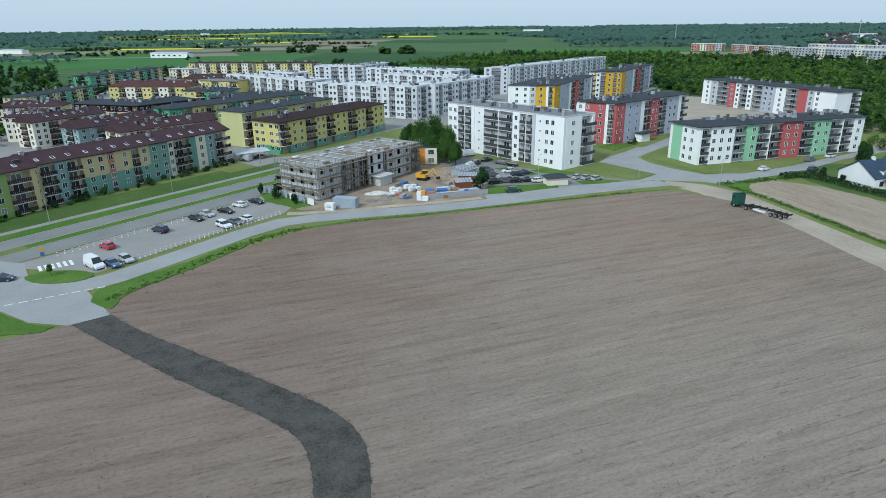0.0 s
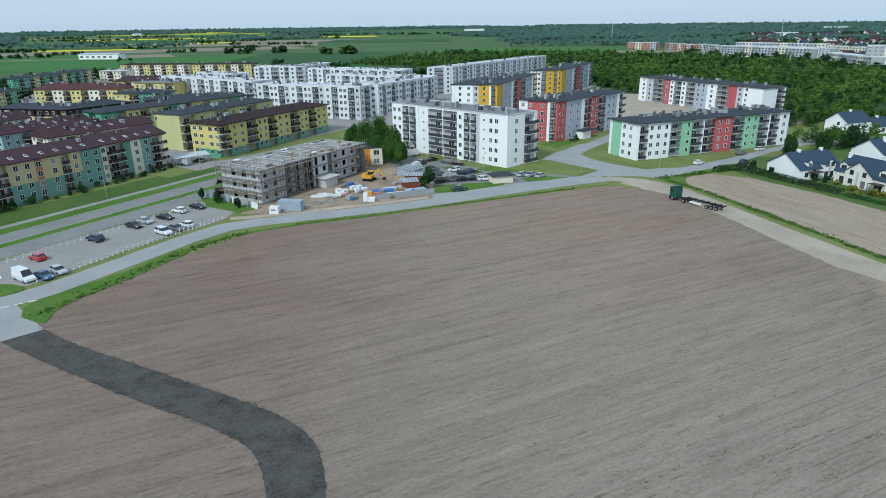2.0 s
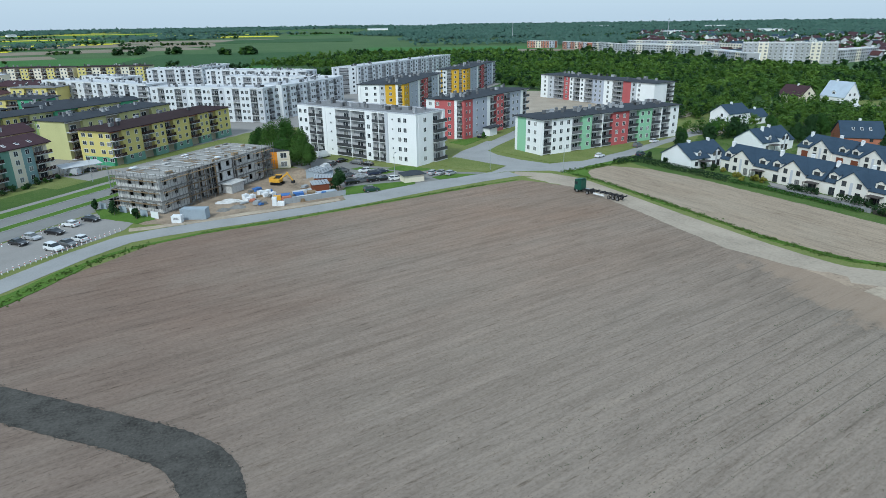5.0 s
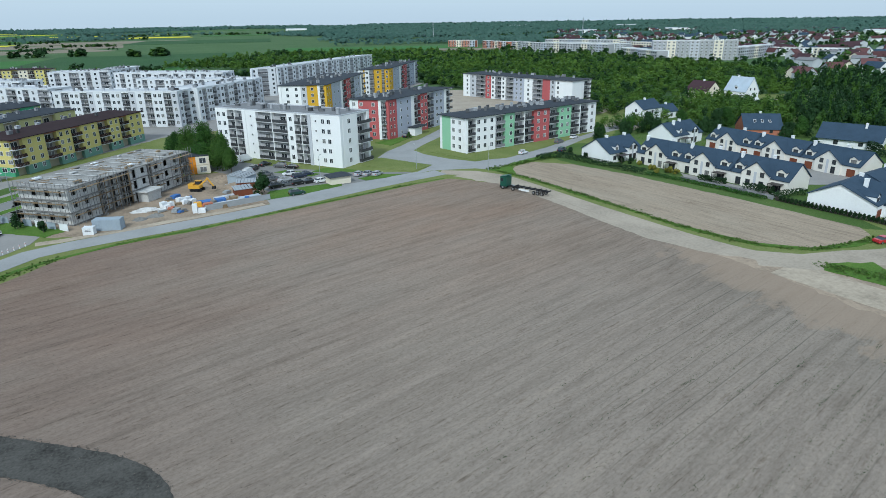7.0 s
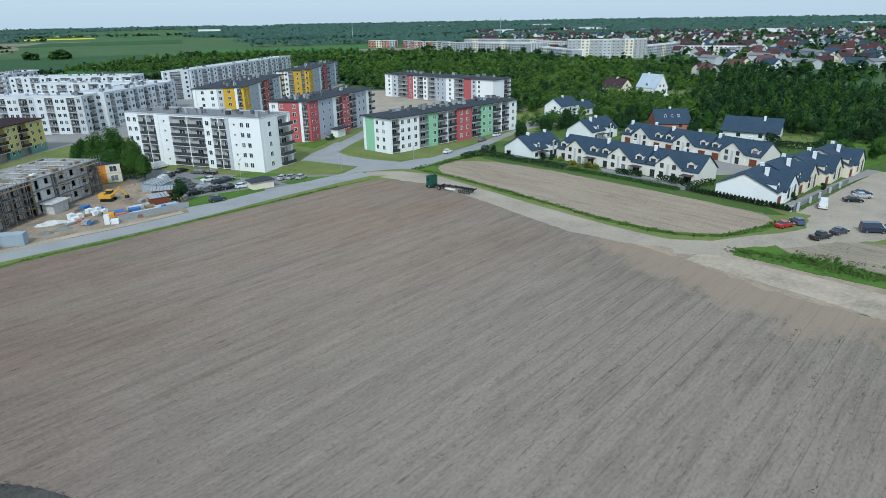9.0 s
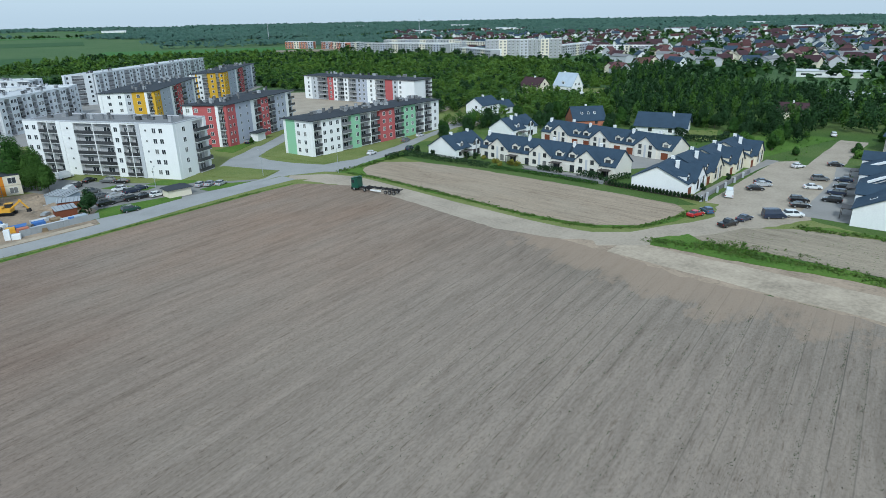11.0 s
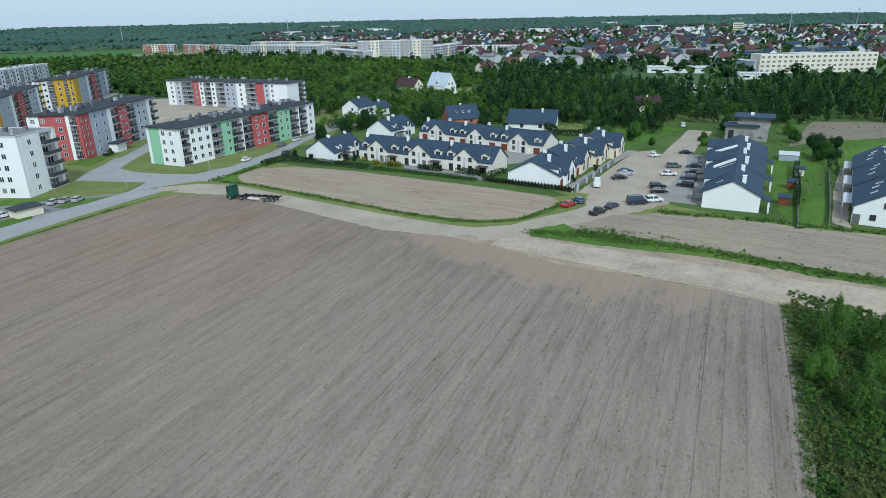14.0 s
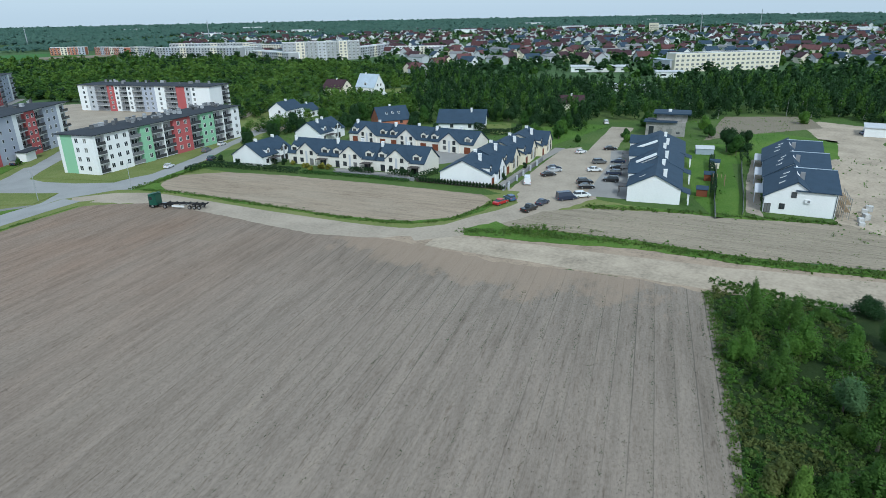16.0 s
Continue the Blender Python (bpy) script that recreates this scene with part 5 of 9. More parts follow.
# the coloured row along the avenue: four stepped sections
RD, RN = Vector((math.cos(radians(59)), math.sin(radians(59)))), Vector((-math.sin(radians(59)), math.cos(radians(59))))
RO = Vector((-96.0, 172.0))
BB = {"rail": "rail_brown", "out": 1.0, "head": "cream"}
SECT = [
    (-46.0, -14.4, -1.6, [(5, "w", "olive", {"cols": (0.5,)}), (5, "b", "olive", dict(BB)), (4.0, "w", "mint", {"cols": (0.5,)}), (8.6, "w", "olive", {"cols": (0.3, 0.75)}), (5.2, "b", "olive", dict(BB, out=0.4)), (1.2, "p", "cream")], "olive four-storey flats with a maroon tiled roof"),
    (-14.3, -1.3, 0.4, [(2.2, "w", "cream", {"cols": (0.5,), "win": (0.5, 1.2)}), (4.6, "b", "cream", dict(BB)), (3.6, "w", "steel_blue", {"cols": (0.5,)}), (4.4, "b", "steel_blue", dict(BB))], "cream and blue four-storey flats with brown balconies"),
    (-1.2, 26.4, 0.0, [(8.6, "w", "cream", {"cols": (0.3, 0.72), "low": "teal", "lowz": 5.4}), (2.2, "w", "brick", {"cols": (0.5,), "low": "grey", "lowz": 4}), (6.4, "w", "cream", {"cols": (0.6,), "low": "teal", "lowz": 5.4}), (2.8, "b", "teal", dict(BB, out=0.3)), (4.0, "w", "cream", {"cols": (0.5,), "low": "teal", "lowz": 5.4}), (7.6, "w", "teal", {"cols": (0.25, 0.75)})], "cream and teal four-storey flats below a maroon roof"),
    (26.5, 51.0, 0.6, [(2.6, "w", "offwhite", {"cols": (0.5,)}), (6.5, "b", "offwhite", dict(BB)), (3.0, "n", "teal"), (4.3, "w", "offwhite", {"cols": (0.5,)}), (4.2, "w", "steel_blue", {"cols": (0.5,)}), (6.6, "b", "teal", dict(BB))], "off-white and teal four-storey flats with brown balconies"),
]
for n, (u0, u1, o, bays, label) in enumerate(SECT):
    a, b = RO + RD * u0 + RN * o, RO + RD * u1 + RN * o
    rt = block("apartment_block", label, a, b, RN * 12.5, 11.2, 4, {"front": bays, "left": [(1, "n", bays[0][2])], "right": [(1, "n", "offwhite")], "back": [(6, "w", "cream", W2), (4, "b", "cream", BB)] * 2, "gable_mat": "cream"}, "gable", core="inner_warm", rise=2.5, over=0.55, vents=2, seed=60 + n, roof_mat="roof_brown", group="coloured row", pane=False)
    # skylights along the front slope
    L = u1 - u0
    for k in range(int(L / 4.2)):
        x = 2.6 + k * 4.2
        tilt = math.atan2(2.5, 6.8)
        m = Matrix.Rotation(radians(59), 4, "Z") @ Matrix.Translation((x, 1.7, 11.45 + 2.5 * (1.7 + 0.55) / 6.8 + 0.06)) @ Matrix.Rotation(tilt, 4, "X")
        part("pane", skylight_mesh()[1], part("skylight", skylight_mesh()[0], rt, m=m))


# ---- terraced houses east of the plot ----
def slab_quad(a, b, c, d, t):
    """A slab of thickness t below the four corners."""
    vs = [Vector(v) for v in (a, b, c, d)]
    n = (vs[1] - vs[0]).cross(vs[3] - vs[0]).normalized()
    if n.z < 0:
        n = -n
    vs = vs + [v - n * t for v in vs]
    return vs, [(0, 1, 2, 3), (7, 6, 5, 4), (0, 4, 5, 1), (1, 5, 6, 2), (2, 6, 7, 3), (3, 7, 4, 0)]


def joined(name, slabs, material):
    vs, fs = [], []
    for v, f in slabs:
        fs += [tuple(i + len(vs) for i in q) for q in f]
        vs += v
    return mesh_of(name, vs, fs, [material])


def gable_roof(x0, x1, y0, y1, eave, ridge, over=0.35, thick=0.2, at=0.5):
    """Two roof slabs with the ridge along x."""
    ym = y0 + (y1 - y0) * at
    e0, e1 = eave - over * (ridge - eave) / (ym - y0), eave - over * (ridge - eave) / (y1 - ym)
    up = thick
    return [slab_quad((x0 - over, y0 - over, e0 + up), (x1 + over, y0 - over, e0 + up), (x1 + over, ym, ridge + up), (x0 - over, ym, ridge + up), thick),
            slab_quad((x0 - over, ym, ridge + up), (x1 + over, ym, ridge + up), (x1 + over, y1 + over, e1 + up), (x0 - over, y1 + over, e1 + up), thick)]


def gable_walls(name, x0, x1, y0, y1, eave, ridge, material, at=0.5):
    sec = [(y0, 0), (y1, 0), (y1, eave), (y0 + (y1 - y0) * at, ridge), (y0, eave)]
    vs = [(x0, y, z) for y, z in sec] + [(x1, y, z) for y, z in sec]
    fs = [(4, 3, 2, 1, 0), (5, 6, 7, 8, 9)] + [(i, (i + 1) % 5, 5 + (i + 1) % 5, 5 + i) for i in range(5)]
    return mesh_of(name, vs, fs, [material])


def swap(v):
    return (v[1], v[0], v[2])


def house(name, label, p0, ang, L, D, eave, ridge, feats=(), wall="white", roof="roof_slate", chimneys=((0.3, 0.45),), group="", at=0.5, over=0.35, dark=True, lift=0.0):
    """A pitched-roof house; p0: left front corner as one faces its front, which runs along ang. feats: (kind, place along the front, width)."""
    root = thing(name, Matrix.Translation((*p0, lift)) @ Matrix.Rotation(radians(ang), 4, "Z"), label, "house", group)
    part("wall", gable_walls("wall", 0.01, L - 0.01, 0, D, eave, ridge, M[wall], at), root)
    part("roof", joined("roof", gable_roof(0, L, 0, D, eave, ridge, over, at=at), M[roof]), root)
    pitch = (ridge - eave) / (D * at)
    for kind, u, w in feats:
        x = u * L
        if kind == "cross":
            top, yb = min(ridge - 0.2, eave + 1.2 + w / 2 * 0.8), D * at
            e = top - w / 2 * 0.8
            sec = [(x - w / 2, 0), (x + w / 2, 0), (x + w / 2, e), (x, top), (x - w / 2, e)]
            vs = [(a, -0.6, z) for a, z in sec] + [(a, yb, z) for a, z in sec]
            part("cross_gable", mesh_of("cross_gable", vs, [(0, 1, 2, 3, 4), (9, 8, 7, 6, 5)] + [(i, 5 + i, 5 + (i + 1) % 5, (i + 1) % 5) for i in range(5)], [M[wall]]), root)
            rs = [([Vector(swap(v)) for v in a], b) for a, b in gable_roof(-0.6, yb, x - w / 2, x + w / 2, e, top, 0.3)]
            part("cross_roof", joined("cross_roof", rs, M[roof]), root)
            for dx in (-0.24, 0.24):
                window_at(root, Matrix.Translation((x + dx * w, -0.6, e - 0.75)), 1.15, 1.35, dark=dark)
                window_at(root, Matrix.Translation((x + dx * w, -0.6, 0.25 if dx > 0 else 0.9)), 1.3, 2.0 if dx > 0 else 1.35, dark=dark)
            part("pilaster", boxes("pilaster", [(x - 0.35, -0.68, 0, x + 0.35, -0.6, e + 0.5)], [M["lightgrey"]]), root)
        elif kind == "dormer":
            y0 = 0.75
            z0 = eave + pitch * y0
            top, e = z0 + 2.25, z0 + 1.35
            yb = min(D * at, (top - eave) / pitch + 0.3)
            sec = [(x - w / 2, z0 - 0.3), (x + w / 2, z0 - 0.3), (x + w / 2, e), (x, top - 0.1), (x - w / 2, e)]
            vs = [(a, y0, z) for a, z in sec] + [(a, yb, z) for a, z in sec]
            part("dormer", mesh_of("dormer", vs, [(0, 1, 2, 3, 4)] + [(i, 5 + i, 5 + (i + 1) % 5, (i + 1) % 5) for i in range(5)], [M[wall]]), root)
            rs = [([Vector(swap(v)) for v in a], b) for a, b in gable_roof(y0, yb, x - w / 2, x + w / 2, e, top - 0.1, 0.18, 0.14)]
            part("dormer_roof", joined("dormer_roof", rs, M[roof]), root)
            window_at(root, Matrix.Translation((x, y0, z0 - 0.05)), w * 0.62, 1.2, dark=dark)
        elif kind == "window":
            window_at(root, Matrix.Translation((x, 0, 0.9)), w, 1.4, dark=dark)
        elif kind == "upper":
            window_at(root, Matrix.Translation((x, 0, 3.6)), w, 1.3, dark=dark)
        elif kind == "door":
            window_at(root, Matrix.Translation((x, 0, 0.1)), w, 2.1, dark=dark)
        elif kind == "garage":
            part("garage_door", boxes("garage_door", [(x - w / 2, -0.06, 0.05, x + w / 2, 0.05, 2.3)], [M["shed_red"]]), root, "brown garage door")
        elif kind == "skylight":
            y0 = D * at * 0.5
            m = Matrix.Translation((x, y0, eave + pitch * y0 + 0.24)) @ Matrix.Rotation(math.atan(pitch), 4, "X")
            part("pane", STOCK["sky"][1], part("skylight", STOCK["sky"][0], root, m=m))
        elif kind == "firewall":  # white wall head standing over the roof at the right end
            ya, yb = D * at * 0.25, D * at - 0.2
            za, zb = eave + pitch * ya + 0.75, eave + pitch * yb + 0.75
            part("firewall_head", joined("firewall_head", [slab_quad((L - 1.3, ya, za), (L - 0.02, ya, za), (L - 0.02, yb, zb), (L - 1.3, yb, zb), 0.6)], M["white"]), root, "white wall head above the roof")
        elif kind == "canopy":
            part("canopy", boxes("canopy", [(x - w / 2, -2.6, 2.5, x + w / 2, -0.02, 2.62)] + [(x + s * (w / 2 - 0.12) - 0.06, -2.55, 0, x + s * (w / 2 - 0.12) + 0.06, -2.43, 2.5) for s in (-1, 1)], [M["frame_dark"]]), root, "dark terrace canopy on posts")
        elif kind == "gable_window":  # on the left end wall: u is the share of the depth, w the height
            window_at(root, Matrix.Translation((0.01, u * D, w)) @ Matrix.Rotation(radians(-90), 4, "Z"), 1.1, 1.3, dark=dark)
        elif kind == "end_window":  # on the right end wall
            window_at(root, Matrix.Translation((L - 0.01, u * D, w)) @ Matrix.Rotation(radians(90), 4, "Z"), 1.1, 1.3, dark=dark)
    for k, (u, v) in enumerate(chimneys):
        z = eave + pitch * min(v, 1 - v) * D
        part("chimney", boxes("chimney", [(u * L - 0.35, v * D - 0.45, z - 0.3, u * L + 0.35, v * D + 0.45, ridge + 0.75), (u * L - 0.42, v * D - 0.52, ridge + 0.75, u * L + 0.42, v * D + 0.52, ridge + 0.87)], [M["white"]]), root)
    return root


def terrace(n, p0, p1, depth, eave, ridge, feats, label, group, shift=0.0, **kw):
    p0, p1 = Vector(p0), Vector(p1)
    u = (p1 - p0).normalized()
    L, ang = (p1 - p0).length / n, math.degrees(math.atan2(u.y, u.x))
    for k in range(n):
        q = p0 + u * (k * L) + Vector((-u.y, u.x)) * (shift * k)
        house("terraced_house", label, (q.x, q.y), ang, L, depth, eave - 0.0, ridge, feats, group=group, lift=0, **kw)


TF = [("dormer", 0.12, 2.6), ("cross", 0.46, 8.0), ("dormer", 0.84, 2.6), ("door", 0.16, 1.8), ("door", 0.82, 2.2), ("canopy", 0.84, 3.2)]
terrace(3, (130.9, 163.6), (141.5, 115.2), 10.6, 3.5, 7.5, TF, "white terraced house with a slate-blue roof and dormers", "terrace behind the plot", wall="warm_white", chimneys=((0.02, 0.42), (0.5, 0.62)))
TG = [("dormer", 0.12, 2.5), ("cross", 0.5, 8.0), ("dormer", 0.87, 2.5), ("garage", 0.16, 2.4), ("garage", 0.88, 2.4)]
terrace(3, (168.4, 173.3), (173.6, 119.5), 11.2, 3.3, 7.0, TG, "white terraced house with brown garage doors and a slate-blue roof", "second terrace", wall="warm_white", chimneys=((0.05, 0.42), (0.55, 0.6)))
TS = [("cross", 0.6, 9.4), ("dormer", 0.13, 2.2), ("garage", 0.13, 2.4), ("window", 0.95, 0.9)]
for k, a in enumerate(((141.0, 91.0), (154.9, 94.6), (169.4, 96.6), (183.6, 98.4))):
    house("terraced_house", "white and cream terraced house with a slate-blue roof beside the lane", a, 16.5, 14.6, 15.0, 3.5, 7.0 + 0.15 * (k % 2), TS, wall="white" if k == 0 else "offwhite", group="terrace along the lane", chimneys=((0.45, 0.35), (0.8, 0.55)), at=0.55)
TU = Vector((math.cos(radians(17)), math.sin(radians(17))))
for k in range(3):
    a = Vector((148.6, 55.2)) + TU * (21.0 * (k + 1)) + Vector((-TU.y, TU.x)) * (1.4 * k)
    house("terraced_house", "white terraced house with a slate-blue roof and skylights", (a.x, a.y), 197, 20.9, 12.6 + 1.7 * k, 4.0, 7.2 + 0.35 * (k % 2), [("garage", 0.3, 2.4), ("door", 0.6, 1.6), ("canopy", 0.7, 4), ("cross", 0.4, 5.0), ("skylight", 0.8, 1)] + ([("firewall", 1, 1)] if k else []), group="terrace by the gravel lane", chimneys=((0.85, 0.68), (0.3, 0.62)))
    b = a + Vector((TU.y, -TU.x)) * (12.8 + 1.7 * k) - TU * 20.6
    pr = thing("porch", Matrix.Translation((b.x, b.y, 0)) @ Matrix.Rotation(radians(17), 4, "Z"), "white garden porch with a slate roof", "porch", "garden porches")
    part("column", boxes("column", [(0.1, -1.9, 0, 0.45, -1.55, 2.7)], [M["white"]]), pr)
    part("column", boxes("column", [(4.2, -1.9, 0, 4.55, -1.55, 2.7)], [M["white"]]), pr)
    part("roof", joined("roof", [slab_quad((-0.1, -2.1, 2.85), (4.8, -2.1, 2.85), (4.8, 0.2, 3.6), (-0.1, 0.2, 3.6), 0.15)], M["roof_slate"]), pr)
TV = Vector((math.cos(radians(11)), math.sin(radians(11))))


def stepped_house(p, ang, L, rise, end):
    """A terraced house with a long slope to the street and a cross wing behind, whose own ridge runs across the row."""
    root = thing("terraced_house", Matrix.Translation((*p, 0)) @ Matrix.Rotation(radians(ang), 4, "Z"), "new white terraced house with a stepped slate-blue roof", "house", "new terrace")
    top = 7.8 + rise
    sec = [(0, 0), (14.6, 0), (14.6, 5.9), (8.9, 5.9), (6.3, top), (0, 4.1)]
    n = len(sec)
    vs = [(0.01, y, z) for y, z in sec] + [(L - 0.01, y, z) for y, z in sec]
    part("wall", mesh_of("wall", vs, [(5, 4, 3, 2, 1, 0), (6, 7, 8, 9, 10, 11)] + [(i, (i + 1) % n, n + (i + 1) % n, n + i) for i in range(n)], [M["white"]]), root)
    slope = (top - 4.1) / 6.3
    part("roof", joined("roof", [slab_quad((-0.1, -0.5, 4.3 - 0.5 * slope), (L + 0.3, -0.5, 4.3 - 0.5 * slope), (L + 0.3, 6.3, top + 0.2), (-0.1, 6.3, top + 0.2), 0.2),
                                 slab_quad((L * 0.6, 6.3, top + 0.2), (L + 0.3, 6.3, top + 0.2), (L + 0.3, 9.3, 5.9), (L * 0.6, 9.3, 5.9), 0.2)], M["roof_slate"]), root)
    xr = L * 0.22
    vs = [(0.02, y, 5.8) for y in (6.4, 14.58)] + [(L - 0.3, y, 5.8) for y in (6.4, 14.58)] + [(xr, y, top) for y in (6.4, 14.58)]
    part("wing_wall", mesh_of("wing_wall", vs, [(0, 2, 4), (1, 5, 3), (0, 4, 5, 1), (2, 3, 5, 4)], [M["white"]]), root)
    part("wing_roof", joined("wing_roof", [slab_quad((xr, 6.2, top + 0.2), (xr, 15.2, top + 0.2), (L + 0.5, 15.2, 5.95), (L + 0.5, 6.2, 5.95), 0.2), slab_quad((xr, 6.2, top + 0.2), (xr, 15.2, top + 0.2), (-0.1, 15.2, 6.3), (-0.1, 6.2, 6.3), 0.2)], M["roof_slate"]), root)
    part("flashing", joined("flashing", [slab_quad((xr - 0.15, 5.8, top + 0.3), (xr - 0.15, 15.2, top + 0.3), (xr + 0.15, 15.2, top + 0.3), (xr + 0.15, 5.8, top + 0.3), 0.12)], M["roof_steel"]), root, "pale metal ridge flashing")
    for x, y in ((L * 0.7, 3.3), (L * 0.45, 3.6), (L * 0.3, 4.3)):
        m = Matrix.Translation((x, y, 4.1 + slope * y + 0.24)) @ Matrix.Rotation(math.atan(slope), 4, "X")
        part("pane", STOCK["sky"][1], part("skylight", STOCK["sky"][0], root, m=m))
    part("chimney", boxes("chimney", [(L * 0.62, 6.9, top - 1.2, L * 0.62 + 0.7, 7.9, top + 0.9)], [M["grey"]]), root)
    for x, w, h in ((L * 0.2, 2.4, 2.3), (L * 0.48, 1.2, 2.1), (L * 0.75, 1.6, 1.4)):
        window_at(root, Matrix.Translation((x, 0, 0.1 if h > 2 else 0.9)), w, h, dark=True)
    part("canopy", boxes("canopy", [(L * 0.1, -2.2, 2.6, L * 0.6, -0.02, 2.75), (L * 0.1, -2.2, 0, L * 0.1 + 0.25, -1.95, 2.6), (L * 0.6 - 0.25, -2.2, 0, L * 0.6, -1.95, 2.6)], [M["lightgrey"]]), root, "pale entrance canopy")
    part("pipe", boxes("pipe", [(L + 0.02, 14.35, 0.1, L + 0.12, 14.47, 5.7)], [M["roof_grey"]]), root)
    if end:
        turn = Matrix.Rotation(radians(90), 4, "Z")
        window_at(root, Matrix.Translation((L - 0.01, 5.9, 4.1)) @ turn, 1.15, 1.35, dark=True)
        window_at(root, Matrix.Translation((L - 0.01, 3.8, 1.2)) @ turn, 1.2, 1.35, dark=True)
        window_at(root, Matrix.Translation((L - 0.01, 0.8, 0.1)) @ turn, 1.4, 2.2, dark=True)
        ac = part("air_conditioner", boxes("air_conditioner", [(L, 8.3, 3.2, L + 0.4, 9.4, 4.0)], [M["frame"]]), root, "white air conditioner on the gable")
        part("fan_grille", boxes("fan_grille", [(L + 0.4, 8.75, 3.3, L + 0.42, 9.3, 3.9)], [M["grey"]]), ac)


for k in range(3):
    a = Vector((157.4, 25.4)) + TV * (19.4 * (k + 1)) + Vector((-TV.y, TV.x)) * (0.4 * k)
    stepped_house((a.x, a.y), 191, 19.3, 0.25 * (k % 2), k == 0)
SH = [("cross", 0.65, 4.2), ("dormer", 0.25, 1.7), ("window", 0.15, 1.3), ("canopy", 0.3, 4.0)]
house("detached_house", "white house with a slate-blue gabled roof behind a hedge", (122.0, 165.8), 12, 15.5, 12.5, 3.2, 7.0, SH, chimneys=((0.3, 0.5), (0.85, 0.5)))
house("detached_house", "white house with a slate-blue roof and tall chimney", (160.5, 180.5), 12, 16, 12.0, 3.4, 7.3, SH, chimneys=((0.3, 0.4), (0.6, 0.5)))
house("detached_house", "white house with a slate-blue roof by the wood", (184.5, 229.0), 14, 13, 10, 5.6, 9.0, [("window", 0.2, 1.2), ("window", 0.5, 1.2), ("upper", 0.2, 1.2), ("upper", 0.5, 1.2), ("gable_window", 0.4, 4.2)], chimneys=((0.5, 0.5),))
house("detached_house", "low pale house with a grey roof", (200.0, 233.0), 10, 9, 8, 3.0, 6.0, [("window", 0.5, 1.4)], chimneys=((0.5, 0.5),))
house("detached_house", "dark-roofed house with orange brick walls", (199.5, 186.0), -30, 14, 13, 2.3, 7.4, [("window", 0.7, 1.2), ("skylight", 0.3, 1), ("skylight", 0.5, 1), ("skylight", 0.7, 1)], wall="brick", chimneys=((0.5, 0.55),))
house("detached_house", "wide house with a blue-grey hipped roof", (207.0, 160.0), -62, 19, 16, 3.0, 7.2, [("window", 0.3, 1.4), ("window", 0.7, 1.4)], roof="roof_slate", chimneys=((0.7, 0.4),), over=0.8)
house("detached_house", "pale green house with a maroon roof", (265.9, 294.3), -84, 15, 11, 4.4, 9.2, [("window", 0.25, 1.3), ("window", 0.7, 1.3), ("upper", 0.5, 1.3), ("end_window", 0.3, 1.2), ("end_window", 0.7, 1.2), ("end_window", 0.5, 5.0)], wall="offwhite", roof="roof_brown", chimneys=((0.5, 0.5),))
house("detached_house", "tall white house with a pale metal roof", (283.1, 282.7), -84, 14, 11, 4.2, 11.5, [("window", 0.2, 1.2), ("window", 0.5, 1.2), ("window", 0.8, 1.2), ("dormer", 0.5, 2.0), ("end_window", 0.3, 1.2), ("end_window", 0.7, 1.2), ("end_window", 0.35, 4.6), ("end_window", 0.65, 4.6)], roof="roof_steel", chimneys=((0.3, 0.5),))
house("detached_house", "small house with a maroon roof among trees", (282.0, 143.0), -64, 12, 9, 3.2, 6.6, [("window", 0.5, 1.3)], wall="offwhite", roof="roof_brown", chimneys=((0.5, 0.5),))

# modern house with two flat roofs, unfinished
FH = thing("modern_house", pose(238.5, 83.5, 0, 0, 0, -74), "unfinished grey block house with two flat roofs", "house")
part("wall", boxes("wall", [(0, 0, 0, 14.2, 11, 5.2)], [M["slab_top"]]), FH)
part("wall", boxes("wall", [(3.5, 2.5, 5.2, 14.6, 11.5, 8.0)], [M["slab_top"]]), FH)
part("roof", boxes("roof", [(-0.9, -0.9, 5.2, 11.2, 6, 5.65)], [M["roof_slate"]]), FH)
part("roof", boxes("roof", [(2.2, 1.2, 8.0, 15.8, 12.5, 8.45)], [M["roof_slate"]]), FH)
part("chimney", boxes("chimney", [(7.5, 6, 8.4, 8.7, 7, 9.4)], [M["white"]]), FH)
for x, w, h in ((2.0, 1.8, 3.4), (8.5, 2.0, 2.6), (11.8, 1.2, 1.4)):
    part("window", boxes("window", [(x - w / 2, -0.05, 0.3 if h > 2 else 1.2, x + w / 2, 0.2, 0.3 + h)], [M["glass"]]), FH)


# ---- unfinished building and its site ----
CO, CA = Vector((-31.0, 163.2)), 53.5
CB = thing("building_shell", pose(CO.x, CO.y, 0, 0, 0, CA), "unfinished three-storey grey building shell with bare concrete slabs", "building site")
CL, CW, CH, ST = 44.5, 14.8, 9.2, 2.95
# added solid core, no wall: its dark colour imitates shade behind the openings
part("wall", boxes("inside", [(1.6, 1.6, 0, CL - 1.6, CW - 1.6, CH - 0.3)], [M["shade_inside"]]), CB)
for k in range(4):
    z = 0.05 + k * ST
    part("floor_slab", boxes("floor_slab", [(-0.35, -0.35, z, 9.5, CW + 0.3, z + 0.26), (9.5, 0.9 if k < 3 else -0.2, z, 20, CW + 0.3, z + 0.26), (20, -0.35, z, CL + 0.3, CW + 0.3, z + 0.26)], [M["slab_top" if k == 3 else "concrete"]]), CB)


